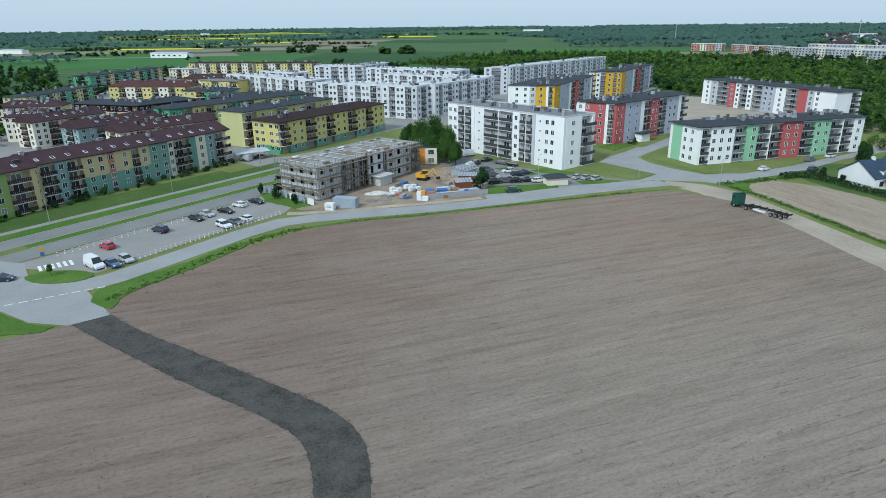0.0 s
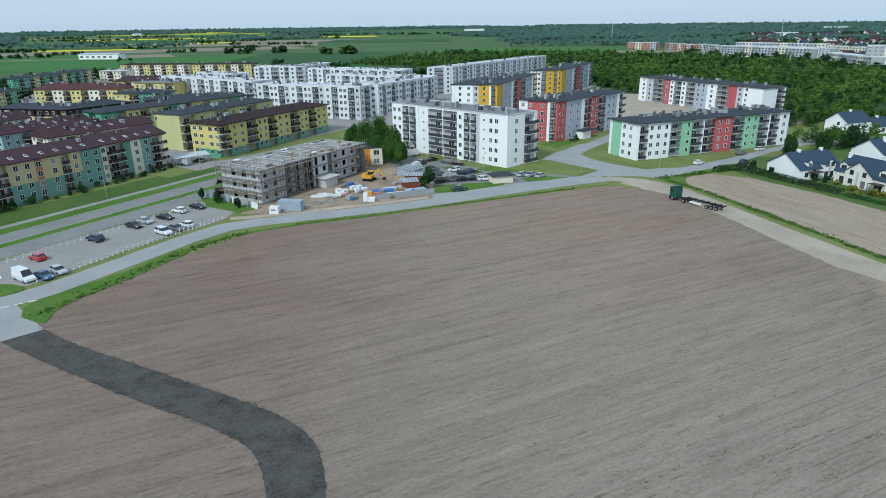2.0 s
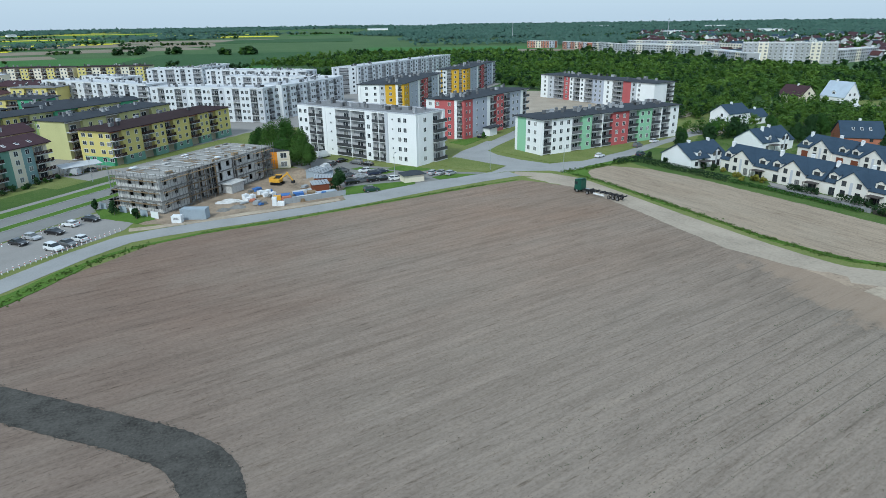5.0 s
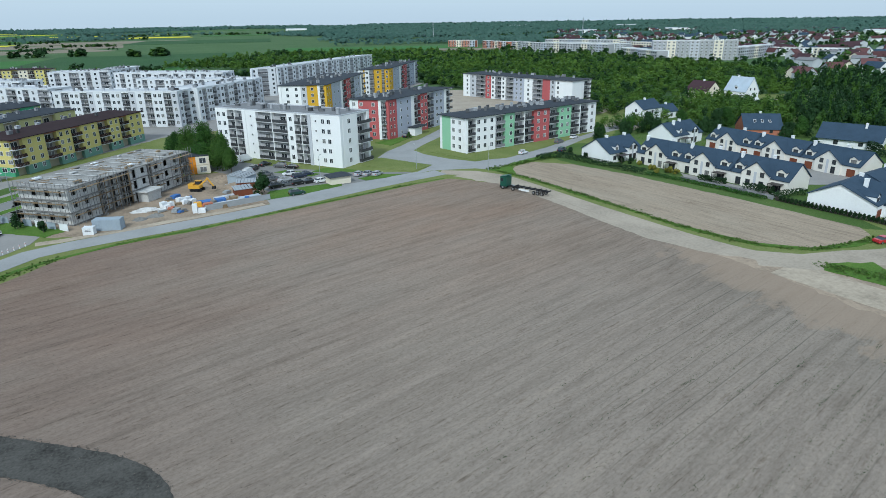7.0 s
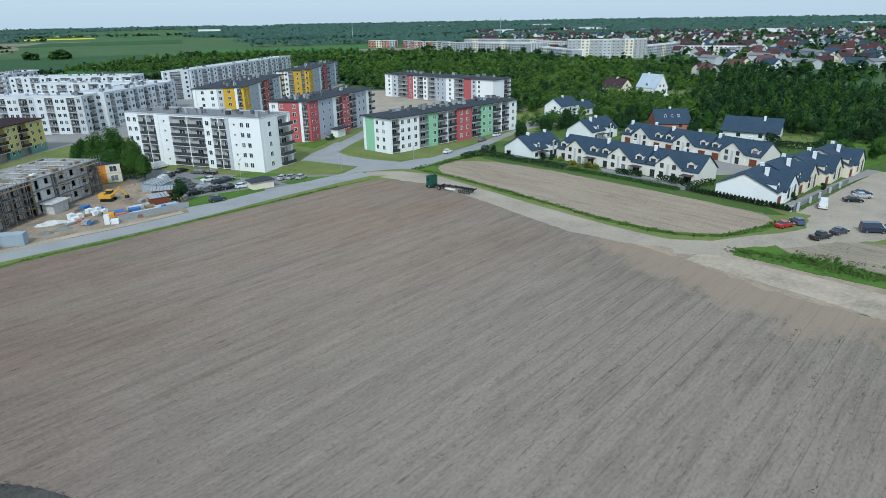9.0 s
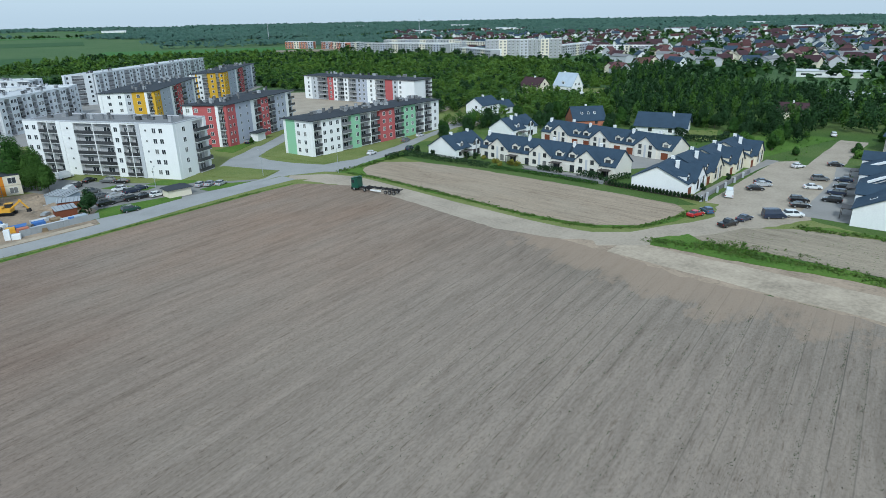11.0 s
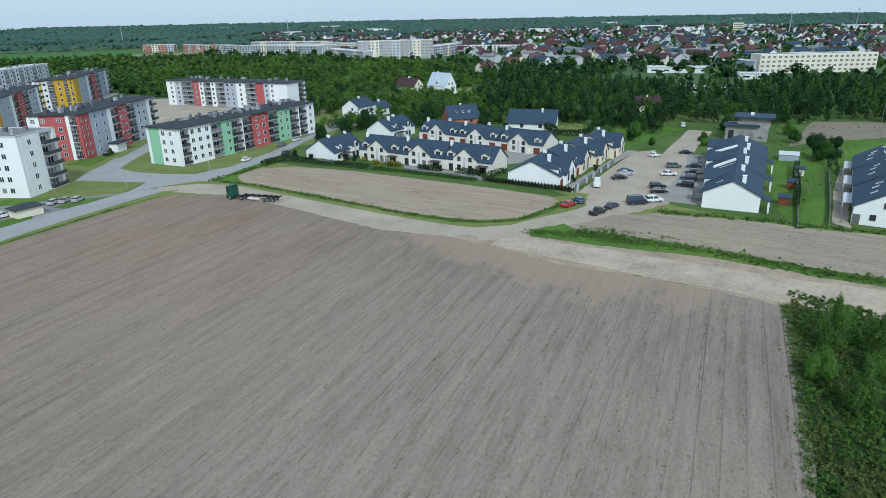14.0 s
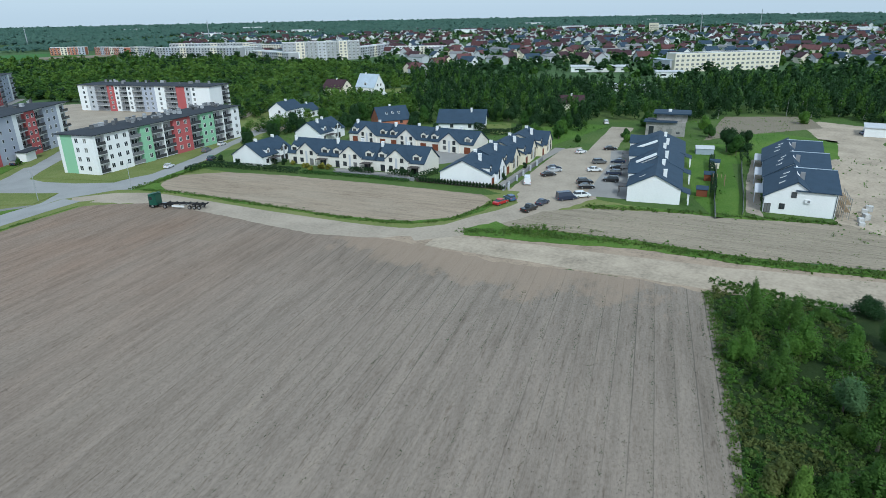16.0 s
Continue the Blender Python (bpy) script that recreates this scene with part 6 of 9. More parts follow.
def panel(face, x0, x1, k, hole=None, material="blockwork", y=0.0):
    """A masonry panel between two slabs, with a window hole through it."""
    z0, z1 = 0.31 + k * ST, 0.05 + (k + 1) * ST
    if hole:
        a, b, lo, hi = hole
        items = [(x0, y, z0, x0 + a, y + 0.3, z1), (x0 + b, y, z0, x1, y + 0.3, z1), (x0 + a, y, z0, x0 + b, y + 0.3, z0 + lo), (x0 + a, y, z0 + hi, x0 + b, y + 0.3, z1)]
        items = [i for i in items if i[5] - i[2] > 0.02 and i[3] - i[0] > 0.02]
    else:
        items = [(x0, y, z0, x1, y + 0.3, z1)]
    part("masonry_panel", boxes("masonry_panel", items, [M[material]]), CB, m=face)


FRONT = Matrix.Identity(4)
LEFT = Matrix.Translation((0, CW, 0)) @ Matrix.Rotation(radians(-90), 4, "Z")
RIGHT = Matrix.Translation((CL, 0, 0)) @ Matrix.Rotation(radians(90), 4, "Z")
for k in range(3):
    for x0, x1, hole in ((0.0, 3.4, (1.2, 2.5, 0.8, 2.3)), (3.4, 7.0, (1.3, 2.5, 0.8, 2.3)), (7.0, 9.2, None)):
        panel(FRONT, x0, x1, k, hole)
    for x0 in (9.6, 13.0, 16.4):
        panel(FRONT, x0, x0 + 3.4, k, (1.6, 3.1, 0.0, 2.4), y=1.5)
    for x0, x1, hole in ((20.0, 23.6, (1.2, 2.6, 0.1, 2.4)), (23.6, 27.0, (1.0, 2.4, 0.8, 2.3)), (28.6, 32.4, (1.2, 2.8, 0.7, 2.3)), (32.4, 36.6, (1.4, 2.8, 0.7, 2.3)), (36.6, 40.4, (1.4, 2.8, 0.7, 2.3))):
        panel(FRONT, x0, x1, k, hole)
    for x0, x1, hole in ((0.3, 3.2, None), (3.2, 6.4, (1.0, 2.4, 0.7, 2.3)), (6.4, 10.6, (1.6, 3.3, 0.7, 2.3)), (10.6, CW - 0.3, (1.6, 2.4, 0.7, 2.3))):
        panel(LEFT, x0, x1, k, hole)
    for x0 in (0.4, 5.2, 10.0):
        panel(RIGHT, x0, min(x0 + 4.7, CW - 0.4), k, (1.4, 3.0, 0.7, 2.3))
    for n, x in enumerate((9.4, 13.0, 16.5, 19.9, 27.3, 28.3, 40.7, 42.4, 44.3)):
        part("column", boxes("column", [(x - 0.17, -0.25, 0.31 + k * ST, x + 0.17, 0.09, 0.05 + (k + 1) * ST)], [M["concrete" if n % 3 else "timber"]]), CB)
    for x in range(10, 20, 2):
        part("prop", boxes("prop", [(x - 0.07, 0.3, 0.31 + k * ST, x + 0.07, 0.44, 0.05 + (k + 1) * ST)], [M["timber"]]), CB)
part("porch", boxes("porch", [(21.5, -3.6, 0, 26.5, -0.4, 2.7), (20.8, -4.2, 2.7, 27.2, -0.36, 2.95)], [M["blockwork"]]), CB, "pale masonry entrance porch")
rng = random.Random(9)
for k in range(26):  # starter bars and timber on the roof slab
    x, y = rng.uniform(1, CL - 1), rng.uniform(1, CW - 1)
    h = rng.uniform(0.3, 0.9)
    part("starter_bar", boxes("starter_bar", [(x - 0.05, y - 0.05, CH - 0.05, x + 0.05, y + 0.05, CH + h)], [M["scaffold"]]), CB)
for k in range(30):
    x, y, w = rng.uniform(1, CL - 5), rng.uniform(0.5, CW - 1), rng.uniform(1.5, 4.5)
    part("plank", boxes("plank", [(0, -0.13, 0, w, 0.13, 0.07)], [M["timber"]]), CB, m=Matrix.Translation((x, y, CH - 0.03 + 0.13)) @ Matrix.Rotation(rng.choice((0.05, -0.04, 1.5, 1.57, 1.62)), 4, "Z"))
for k in range(22):  # formwork panels and blocks lying on the slab and along its edge
    x, y = rng.uniform(1, CL - 3), rng.choice((rng.uniform(0.2, 1.6), rng.uniform(2, CW - 2), CW - 1.2))
    w, d, hh = rng.uniform(0.6, 2.2), rng.uniform(0.4, 1.1), rng.uniform(0.12, 0.6)
    part("formwork_panel", boxes("formwork_panel", [(x, y, CH + 0.1, x + w, y + d, CH + 0.11 + hh)], [M[rng.choice(("timber", "blockwork", "concrete", "plastic_white"))]]), CB)
for k in range(9):
    part("roof_seam", boxes("roof_seam", [(2 + 4.7 * k, 0.2, CH + 0.11, 2.35 + 4.7 * k, CW - 0.2, CH + 0.17)], [M["blockwork"]]), CB)


def scaffold(name, face, x0, x1, label):
    root = thing(name, CB.matrix_basis @ face, label, "scaffold")
    n = max(2, round((x1 - x0) / 2.4))
    pole = boxes("pole", [(-0.045, -0.045, 0, 0.045, 0.045, CH + 1.2)], [M["scaffold"]])
    deck = boxes("deck", [(0, -1.35, 0, (x1 - x0), -0.55, 0.07)], [M["timber"]])
    bar = boxes("rail", [(0, -1.42, 0, (x1 - x0), -1.36, 0.06)], [M["scaffold"]])
    for i in range(n + 1):
        for y in (-1.4, -0.5):
            part("pole", pole, root, m=Matrix.Translation((x0 + (x1 - x0) * i / n, y, 0)))
    for k in range(1, 4):
        part("deck", deck, root, m=Matrix.Translation((x0, 0, k * ST - 0.5)))
        part("rail", bar, root, m=Matrix.Translation((x0, 0, k * ST + 0.5)))
        part("rail", bar, root, m=Matrix.Translation((x0, 0, k * ST + 0.0)))
    return root


scaffold("scaffold", LEFT, 0, 14.8, "steel scaffold with timber decks on the end wall")
scaffold("scaffold", FRONT, 0.2, 9.0, "steel scaffold with timber decks round the corner")
scaffold("scaffold", FRONT, 27.2, 32.0, "steel scaffold tower beside the entrance porch")
scaffold("scaffold", FRONT, 9.4, 19.8, "steel scaffold in front of the open bays")
scaffold("scaffold", FRONT, 36.0, 44.5, "steel scaffold against the blockwork")


def crate(name, label, category, x, y, ang, size, material, extra=(), group="", z=0.05):
    """A box-like thing with ribs, corner posts and a lid line."""
    lx, ly, lz = size
    root = thing(name, pose(x, y, z, 0, 0, ang), label, category, group)
    part("body", boxes("body", [(-lx / 2, -ly / 2, 0, lx / 2, ly / 2, lz)], [M[material]]), root)
    for sx in (-1, 1):
        for sy in (-1, 1):
            part("corner_post", boxes("corner_post", [(sx * lx / 2 - 0.07, sy * ly / 2 - 0.07, 0, sx * lx / 2 + 0.07, sy * ly / 2 + 0.07, lz + 0.04)], [M[material]]), root)
    for i in range(int(lx / 0.6)):
        xx = -lx / 2 + 0.35 + i * 0.6
        part("rib", boxes("rib", [(xx, -ly / 2 - 0.04, 0.1, xx + 0.2, ly / 2 + 0.04, lz - 0.1)], [M[material]]), root)
    for n, mesh, lab in extra:
        part(n, mesh, root, lab)
    return root


crate("shipping_container", "grey-blue steel container beside the shell", "container", -22.8, 157.0, -16, (6.1, 2.5, 2.6), "container")
tank = crate("liquid_tank", "white wrapped tank in front of the container", "tank", -26.6, 154.6, -14, (2.2, 1.5, 1.8), "plastic_white")
part("mark", boxes("mark", [(-0.7, -0.8, 0.8, 0.6, -0.75, 1.0), (-0.6, -0.8, 1.15, 0.4, -0.75, 1.3)], [M["grey"]]), tank)
for x, y, a, s, m in ((-3.9, 162.6, -8, (1.0, 1.0, 2.3), "plastic_white"), (-2.3, 162.2, -8, (1.6, 1.2, 1.1), "plastic_white"), (-11.5, 171.2, 40, (1.3, 1.1, 1.5), "plastic_white"), (-9.8, 171.4, 40, (1.3, 1.1, 1.2), "plastic_white"),
                      (-10.6, 169.4, 35, (1.3, 1.1, 1.0), "plastic_white"), (-7.6, 173.4, 40, (1.3, 1.1, 1.6), "plastic_white"), (-5.8, 174.8, 42, (1.3, 1.1, 1.3), "plastic_white"), (-6.4, 172.6, 38, (1.3, 1.1, 1.1), "plastic_white"), (-4.4, 173.2, 40, (1.3, 1.1, 1.0), "plastic_white")):
    crate("pallet_load", "white wrapped pallet load of building blocks", "pallet", x, y, a, s, m, group="pallet loads")
for x, y, a, s, m in ((-1.5, 170.5, 10, (3.6, 2.4, 0.8), "tarp_blue"), (2.5, 170.6, 6, (2.6, 1.8, 1.0), "tarp_blue"), (6.2, 171.5, 10, (2.2, 2.2, 0.9), "timber"), (-3.2, 168.3, 0, (1.8, 1.4, 1.2), "machine_yellow"), (0.8, 167.2, 12, (3.0, 1.2, 0.7), "metal"), (5.5, 167.8, 14, (7.0, 1.6, 0.8), "roof_light"), (10.0, 170.4, 16, (5.5, 1.8, 0.9), "roof_steel"), (4.0, 174.0, 20, (6.0, 1.6, 0.7), "roof_light")):
    crate("material_stack", "stack of building material under a cover", "material stack", x, y, a, s, m, group="material stacks")
rng = random.Random(31)
for k in range(34):
    x, y = rng.uniform(-12, 12), rng.uniform(163.5, 192)
    if y > 180 and x < 1 or y < 162 + 0.3 * x:
        continue
    root = thing("material_stack", pose(x, y, 0.05, 0, 0, rng.uniform(0, 90)), "loose stack of building material on the sandy site", "material stack", "material stacks")
    w, d, hh, m = rng.uniform(1.0, 3.2), rng.uniform(0.8, 1.8), rng.uniform(0.3, 0.9), rng.choice(("timber", "plastic_white", "blockwork", "metal", "tarp_blue", "concrete", "brick", "metal"))
    part("pallet", boxes("pallet", [(-w / 2, -d / 2, 0, w / 2, -d / 2 + 0.15, 0.12), (-w / 2, d / 2 - 0.15, 0, w / 2, d / 2, 0.12), (-w / 2, -d / 2, 0.12, w / 2, d / 2, 0.16)], [M["timber"]]), root)
    part("load", boxes("load", [(-w / 2 + 0.05 + 0.1 * i, -d / 2 + 0.05, 0.16 + i * hh / 3, w / 2 - 0.05 - 0.08 * i, d / 2 - 0.05 - 0.06 * i, 0.155 + (i + 1) * hh / 3) for i in range(3)], [M[m]]), root)
for x, y, a, lx, ly, h in ((9.6, 189.5, -50, 7.5, 5.0, 2.5), (10.2, 181.5, -10, 5.5, 3.4, 2.3), (8.6, 174.6, 8, 5.0, 3.6, 2.2)):
    rt = thing("site_hut", pose(x, y, 0.05, 0, 0, a), "low site hut with a grey metal sheet roof", "hut", "site huts")
    part("wall", boxes("wall", [(-lx / 2 + 0.2, -ly / 2 + 0.2, 0, lx / 2 - 0.2, ly / 2 - 0.2, h)], [M["shed_red" if h < 2.4 else "container"]]), rt)
    part("roof", joined("roof", [slab_quad((-lx / 2, -ly / 2, h + 0.05), (lx / 2, -ly / 2, h + 0.05), (lx / 2, ly / 2, h + 0.5), (-lx / 2, ly / 2, h + 0.5), 0.08)], M["metal"]), rt)
    for i in range(int(lx / 0.9)):
        xx = -lx / 2 + 0.4 + 0.9 * i
        part("roof_rib", joined("roof_rib", [slab_quad((xx, -ly / 2, h + 0.12), (xx + 0.12, -ly / 2, h + 0.12), (xx + 0.12, ly / 2, h + 0.57), (xx, ly / 2, h + 0.57), 0.07)], M["vent"]), rt)


def heap(name, label, x, y, rx, ry, h, material, seed):
    rg, vs, fs = random.Random(seed), [], []
    for i in range(7):
        r = 1 - i / 6
        for j in range(16):
            a = j * math.pi / 8
            w = r * (1 + rg.uniform(-0.16, 0.16))
            vs.append((rx * w * math.cos(a), ry * w * math.sin(a), h * (1 - r**1.4) * rg.uniform(0.85, 1.1)))
    for i in range(6):
        for j in range(16):
            fs.append((i * 16 + j, i * 16 + (j + 1) % 16, (i + 1) * 16 + (j + 1) % 16, (i + 1) * 16 + j))
    ob = new(name, mesh_of(name, vs, fs, [M[material]]))
    ob.matrix_basis = pose(x, y, 0.03)
    return tagged(ob, label, "heap")


heap("mound", "heap of brown excavated sand", 4.5, 194.5, 6.5, 4.5, 1.8, "sand_wet", 1)
heap("mound", "heap of brown excavated sand", 7.0, 186.0, 4.5, 3.0, 1.3, "sand_wet", 2)
heap("mound", "low heap of pale rubble", -13.2, 163.5, 2.2, 1.5, 0.8, "concrete", 3)
heap("mound", "low heap of pale rubble", -16.6, 162.0, 1.8, 1.4, 0.7, "concrete", 4)
heap("mound", "heap of concrete lumps by the wall", -15.5, 169.5, 4.5, 1.4, 1.0, "blockwork", 5)
# tall sheet fence of the site, panel by panel
SF = thing("site_fence", Matrix.Identity(4), "grey and white sheet metal fence round the building site", "fence")
for i in range(15):
    t = i / 14
    ob = part("fence_panel", boxes("fence_panel", [(-0.62, -0.04, 0, 0.62, 0.04, 1.5), (-0.62, -0.07, 1.4, 0.62, 0.07, 1.5), (-0.62, -0.06, 0.1, -0.55, 0.06, 1.5)], [M["metal"]]), SF)
    ob.matrix_basis = pose(-1.0 + 15.5 * t, 163.2 + 4.4 * t, 0.05, 0, 0, 16 + 4 * math.sin(i))
for i in range(6):
    ob = part("fence_panel", boxes("fence_panel", [(-1.3, -0.04, 0, 1.3, 0.04, 1.7), (-1.3, -0.08, 1.6, 1.3, 0.08, 1.7), (-1.3, -0.08, 0, -1.2, 0.08, 1.75)], [M["plastic_white" if i % 2 else "container"]]), SF)
    ob.matrix_basis = pose(-47.0 + 2.9 * i, 172.5 - 2.55 * i, 0.05, 0, 0, -41)
# little two-storey site office: orange and white
OH = thing("site_office", pose(-5.2, 207.6, 0.05, 0, 0, 2), "stacked orange and white site cabins with two windows", "cabin")
for z in (0, 2.8):
    part("cabin", boxes("cabin", [(0, 0, z, 2.6, 6, z + 2.7)], [M["orange"]]), OH)
    part("cabin", boxes("cabin", [(2.62, 0, z, 6.6, 6, z + 2.7)], [M["offwhite"]]), OH)
    window_at(OH, Matrix.Translation((4.6, 0, z + 0.5)), 2.0, 1.7)
part("roof", boxes("roof", [(-0.1, -0.1, 5.5, 6.7, 6.1, 5.62)], [M["roof_grey"]]), OH)


def wheel_mesh(r, w):
    key = ("wheel", r)
    if key not in STOCK:
        def ring(name, ra, wa, material):
            vs, fs, n = [], [], 14
            for s in (-1, 1):
                vs += [(ra * math.cos(2 * math.pi * i / n), s * wa / 2, ra * math.sin(2 * math.pi * i / n)) for i in range(n)]
            fs += [(i, (i + 1) % n, n + (i + 1) % n, n + i) for i in range(n)] + [tuple(range(n - 1, -1, -1)), tuple(range(n, 2 * n))]
            return mesh_of(name, vs, fs, [material])
        STOCK[key] = (ring("tyre", r, w, M["tyre"]), ring("rim", r * 0.62, w + 0.03, M["rim"]))
    return STOCK[key]


def add_wheel(root, x, y, r=0.32, w=0.22):
    t, q = wheel_mesh(r, w)
    wh = part("wheel", t, root, m=Matrix.Translation((x, y, r)))
    part("rim", q, wh)


# digger
EX = thing("digger", pose(-3.0, 185.6, 0.05, 0, 0, -25), "yellow tracked digger on the site", "digger")
for s in (-1, 1):
    part("track", boxes("track", [(-1.7, s * 1.0 - 0.28, 0.08, 1.7, s * 1.0 + 0.28, 0.72), (-1.4, s * 1.0 - 0.28, 0, 1.4, s * 1.0 + 0.28, 0.82)], [M["chassis"]]), EX)
part("body", boxes("body", [(-2.0, -1.2, 0.85, 1.2, 1.2, 1.75), (-2.1, -1.1, 1.75, -0.6, 1.1, 2.15)], [M["machine_yellow"]]), EX)
part("cab", boxes("cab", [(-0.5, 0.1, 1.75, 1.1, 1.2, 2.75)], [M["glass"]]), EX)
part("cab_roof", boxes("cab_roof", [(-0.6, 0.02, 2.75, 1.2, 1.28, 2.88)], [M["machine_yellow"]]), EX)
part("boom", joined("boom", [slab_quad((1.0, -0.55, 1.9), (1.0, -0.15, 1.9), (3.6, -0.15, 3.9), (3.6, -0.55, 3.9), 0.4)], M["machine_yellow"]), EX)
part("arm", joined("arm", [slab_quad((3.4, -0.5, 4.0), (3.4, -0.2, 4.0), (5.2, -0.2, 1.6), (5.2, -0.5, 1.6), 0.3)], M["machine_yellow"]), EX)
part("bucket", boxes("bucket", [(4.7, -0.8, 0.7, 5.5, 0.1, 1.5)], [M["chassis"]]), EX)


# ---- cars ----
CAR_PAINT = {"white": (0.72, 0.73, 0.74), "silver": (0.42, 0.43, 0.45), "grey": (0.13, 0.135, 0.14), "black": (0.012, 0.012, 0.014), "navy": (0.02, 0.03, 0.06), "blue": (0.05, 0.10, 0.20), "red": (0.45, 0.02, 0.03), "green": (0.012, 0.05, 0.03), "beige": (0.40, 0.36, 0.28)}
for n, c in CAR_PAINT.items():
    M["paint_" + n] = mat("car_paint_" + n, c, 0.25, 0.05)
    M["paint_" + n].node_tree.nodes["Principled BSDF"].inputs["Coat Weight"].default_value = 0.6
# side outline of the body, the cabin's foot and the cabin's roof, in metres from the middle
SHAPES = {
    "hatch": (4.0, 1.74, [(-1.98, 0.45), (-1.95, 0.9), (-1.75, 1.0), (0.75, 0.97), (1.6, 0.8), (1.95, 0.62), (1.98, 0.3), (-1.95, 0.28)], (-1.8, 0.95), (-1.35, 0.25), 1.48),
    "sedan": (4.5, 1.78, [(-2.25, 0.45), (-2.2, 0.88), (-1.5, 0.97), (0.9, 0.95), (1.9, 0.78), (2.2, 0.6), (2.25, 0.3), (-2.2, 0.28)], (-1.7, 1.1), (-0.95, 0.3), 1.44),
    "suv": (4.5, 1.86, [(-2.22, 0.5), (-2.2, 1.0), (-2.05, 1.1), (0.95, 1.08), (1.95, 0.95), (2.22, 0.75), (2.25, 0.38), (-2.2, 0.36)], (-2.1, 1.1), (-1.75, 0.4), 1.7),
    "van": (5.2, 1.98, [(-2.6, 0.45), (-2.6, 1.2), (-2.55, 1.3), (1.45, 1.28), (2.2, 1.0), (2.55, 0.75), (2.6, 0.35), (-2.55, 0.33)], (-2.55, 1.7), (-2.5, 0.95), 2.3),
    "pickup": (5.2, 1.88, [(-2.6, 0.5), (-2.6, 1.05), (-2.5, 1.1), (1.0, 1.08), (2.2, 1.0), (2.55, 0.8), (2.6, 0.4), (-2.55, 0.38)], (-0.9, 1.2), (-0.6, 0.5), 1.75),
}


def car_base(kind, colour):
    L, W, side, foot, top, roof_z = SHAPES[kind]
    root = thing("car", Matrix.Identity(4), f"{colour} {'van' if kind == 'van' else 'pickup' if kind == 'pickup' else 'car'} parked on open ground", "van" if kind == "van" else "car", "parked cars")
    bm = bmesh.new()
    rings = []
    for y, k, dz in ((-W / 2, 0.97, 0.0), (-W / 2 + 0.1, 1.0, 0.0), (W / 2 - 0.1, 1.0, 0.0), (W / 2, 0.97, 0.0)):
        rings.append([bm.verts.new((x * k, y, z if abs(y) < W / 2 - 0.01 else 0.3 + (z - 0.3) * 0.94)) for x, z in side])
    for a, b in zip(rings, rings[1:]):
        for i in range(len(side)):
            j = (i + 1) % len(side)
            bm.faces.new((a[i], b[i], b[j], a[j]))
    bm.faces.new(rings[0])
    bm.faces.new(rings[-1][::-1])
    bmesh.ops.recalc_face_normals(bm, faces=bm.faces)
    me = bpy.data.meshes.new("body")
    bm.to_mesh(me)
    bm.free()
    me.materials.append(M["paint_" + colour])
    part("body", me, root)
    zb = side[3][1] - 0.03
    a, b, c, d = foot[0], foot[1], top[0], top[1]
    w0, w1 = W / 2 - 0.06, W / 2 - 0.24
    vs = [(a, -w0, zb), (b, -w0, zb), (b, w0, zb), (a, w0, zb), (c, -w1, roof_z - 0.06), (d, -w1, roof_z - 0.06), (d, w1, roof_z - 0.06), (c, w1, roof_z - 0.06)]
    fs = [(0, 1, 5, 4), (1, 2, 6, 5), (2, 3, 7, 6), (3, 0, 4, 7), (4, 5, 6, 7)]
    part("glazing", mesh_of("glazing", vs, fs, [M["paint_" + colour], M["glass"]], [0 if kind == "van" else 1, 1, 0 if kind == "van" else 1, 0 if kind == "van" else 1, 1]), root)
    mid = (a + b) / 2
    shell = [slab_quad((c - 0.06, -w1 - 0.03, roof_z), (d + 0.04, -w1 - 0.03, roof_z), (d + 0.04, w1 + 0.03, roof_z), (c - 0.06, w1 + 0.03, roof_z), 0.07)]
    shell += [slab_quad((mid - 0.05, q * (w0 + 0.01), zb), (mid + 0.08, q * (w0 + 0.01), zb), (mid + 0.08, q * (w1 + 0.02), roof_z - 0.05), (mid - 0.05, q * (w1 + 0.02), roof_z - 0.05), 0.03) for q in (-1, 1)]
    part("roof_panel", joined("roof_panel", shell, M["paint_" + colour]), root)
    for s in (-1, 1):
        for x in (-L * 0.3, L * 0.31):
            add_wheel(root, x, s * (W / 2 - 0.1))
        part("headlight", boxes("headlight", [(L / 2 - 0.22, s * (W / 2 - 0.28) - 0.2, 0.58, L / 2 - 0.04, s * (W / 2 - 0.28) + 0.2, 0.74)], [M["lamp_white"]]), root)
        part("taillight", boxes("taillight", [(-L / 2 - 0.01, s * (W / 2 - 0.2) - 0.12, 0.68, -L / 2 + 0.12, s * (W / 2 - 0.2) + 0.12, 0.92)], [M["lamp_red"]]), root)
    return root


CAR_BASE = {}


def car(x, y, ang, kind, colour, z=0.06):
    m = pose(x, y, z, 0, 0, ang)
    if (kind, colour) in CAR_BASE:
        return copy_thing(CAR_BASE[kind, colour], m)
    CAR_BASE[kind, colour] = root = car_base(kind, colour)
    root.matrix_basis = m
    return root


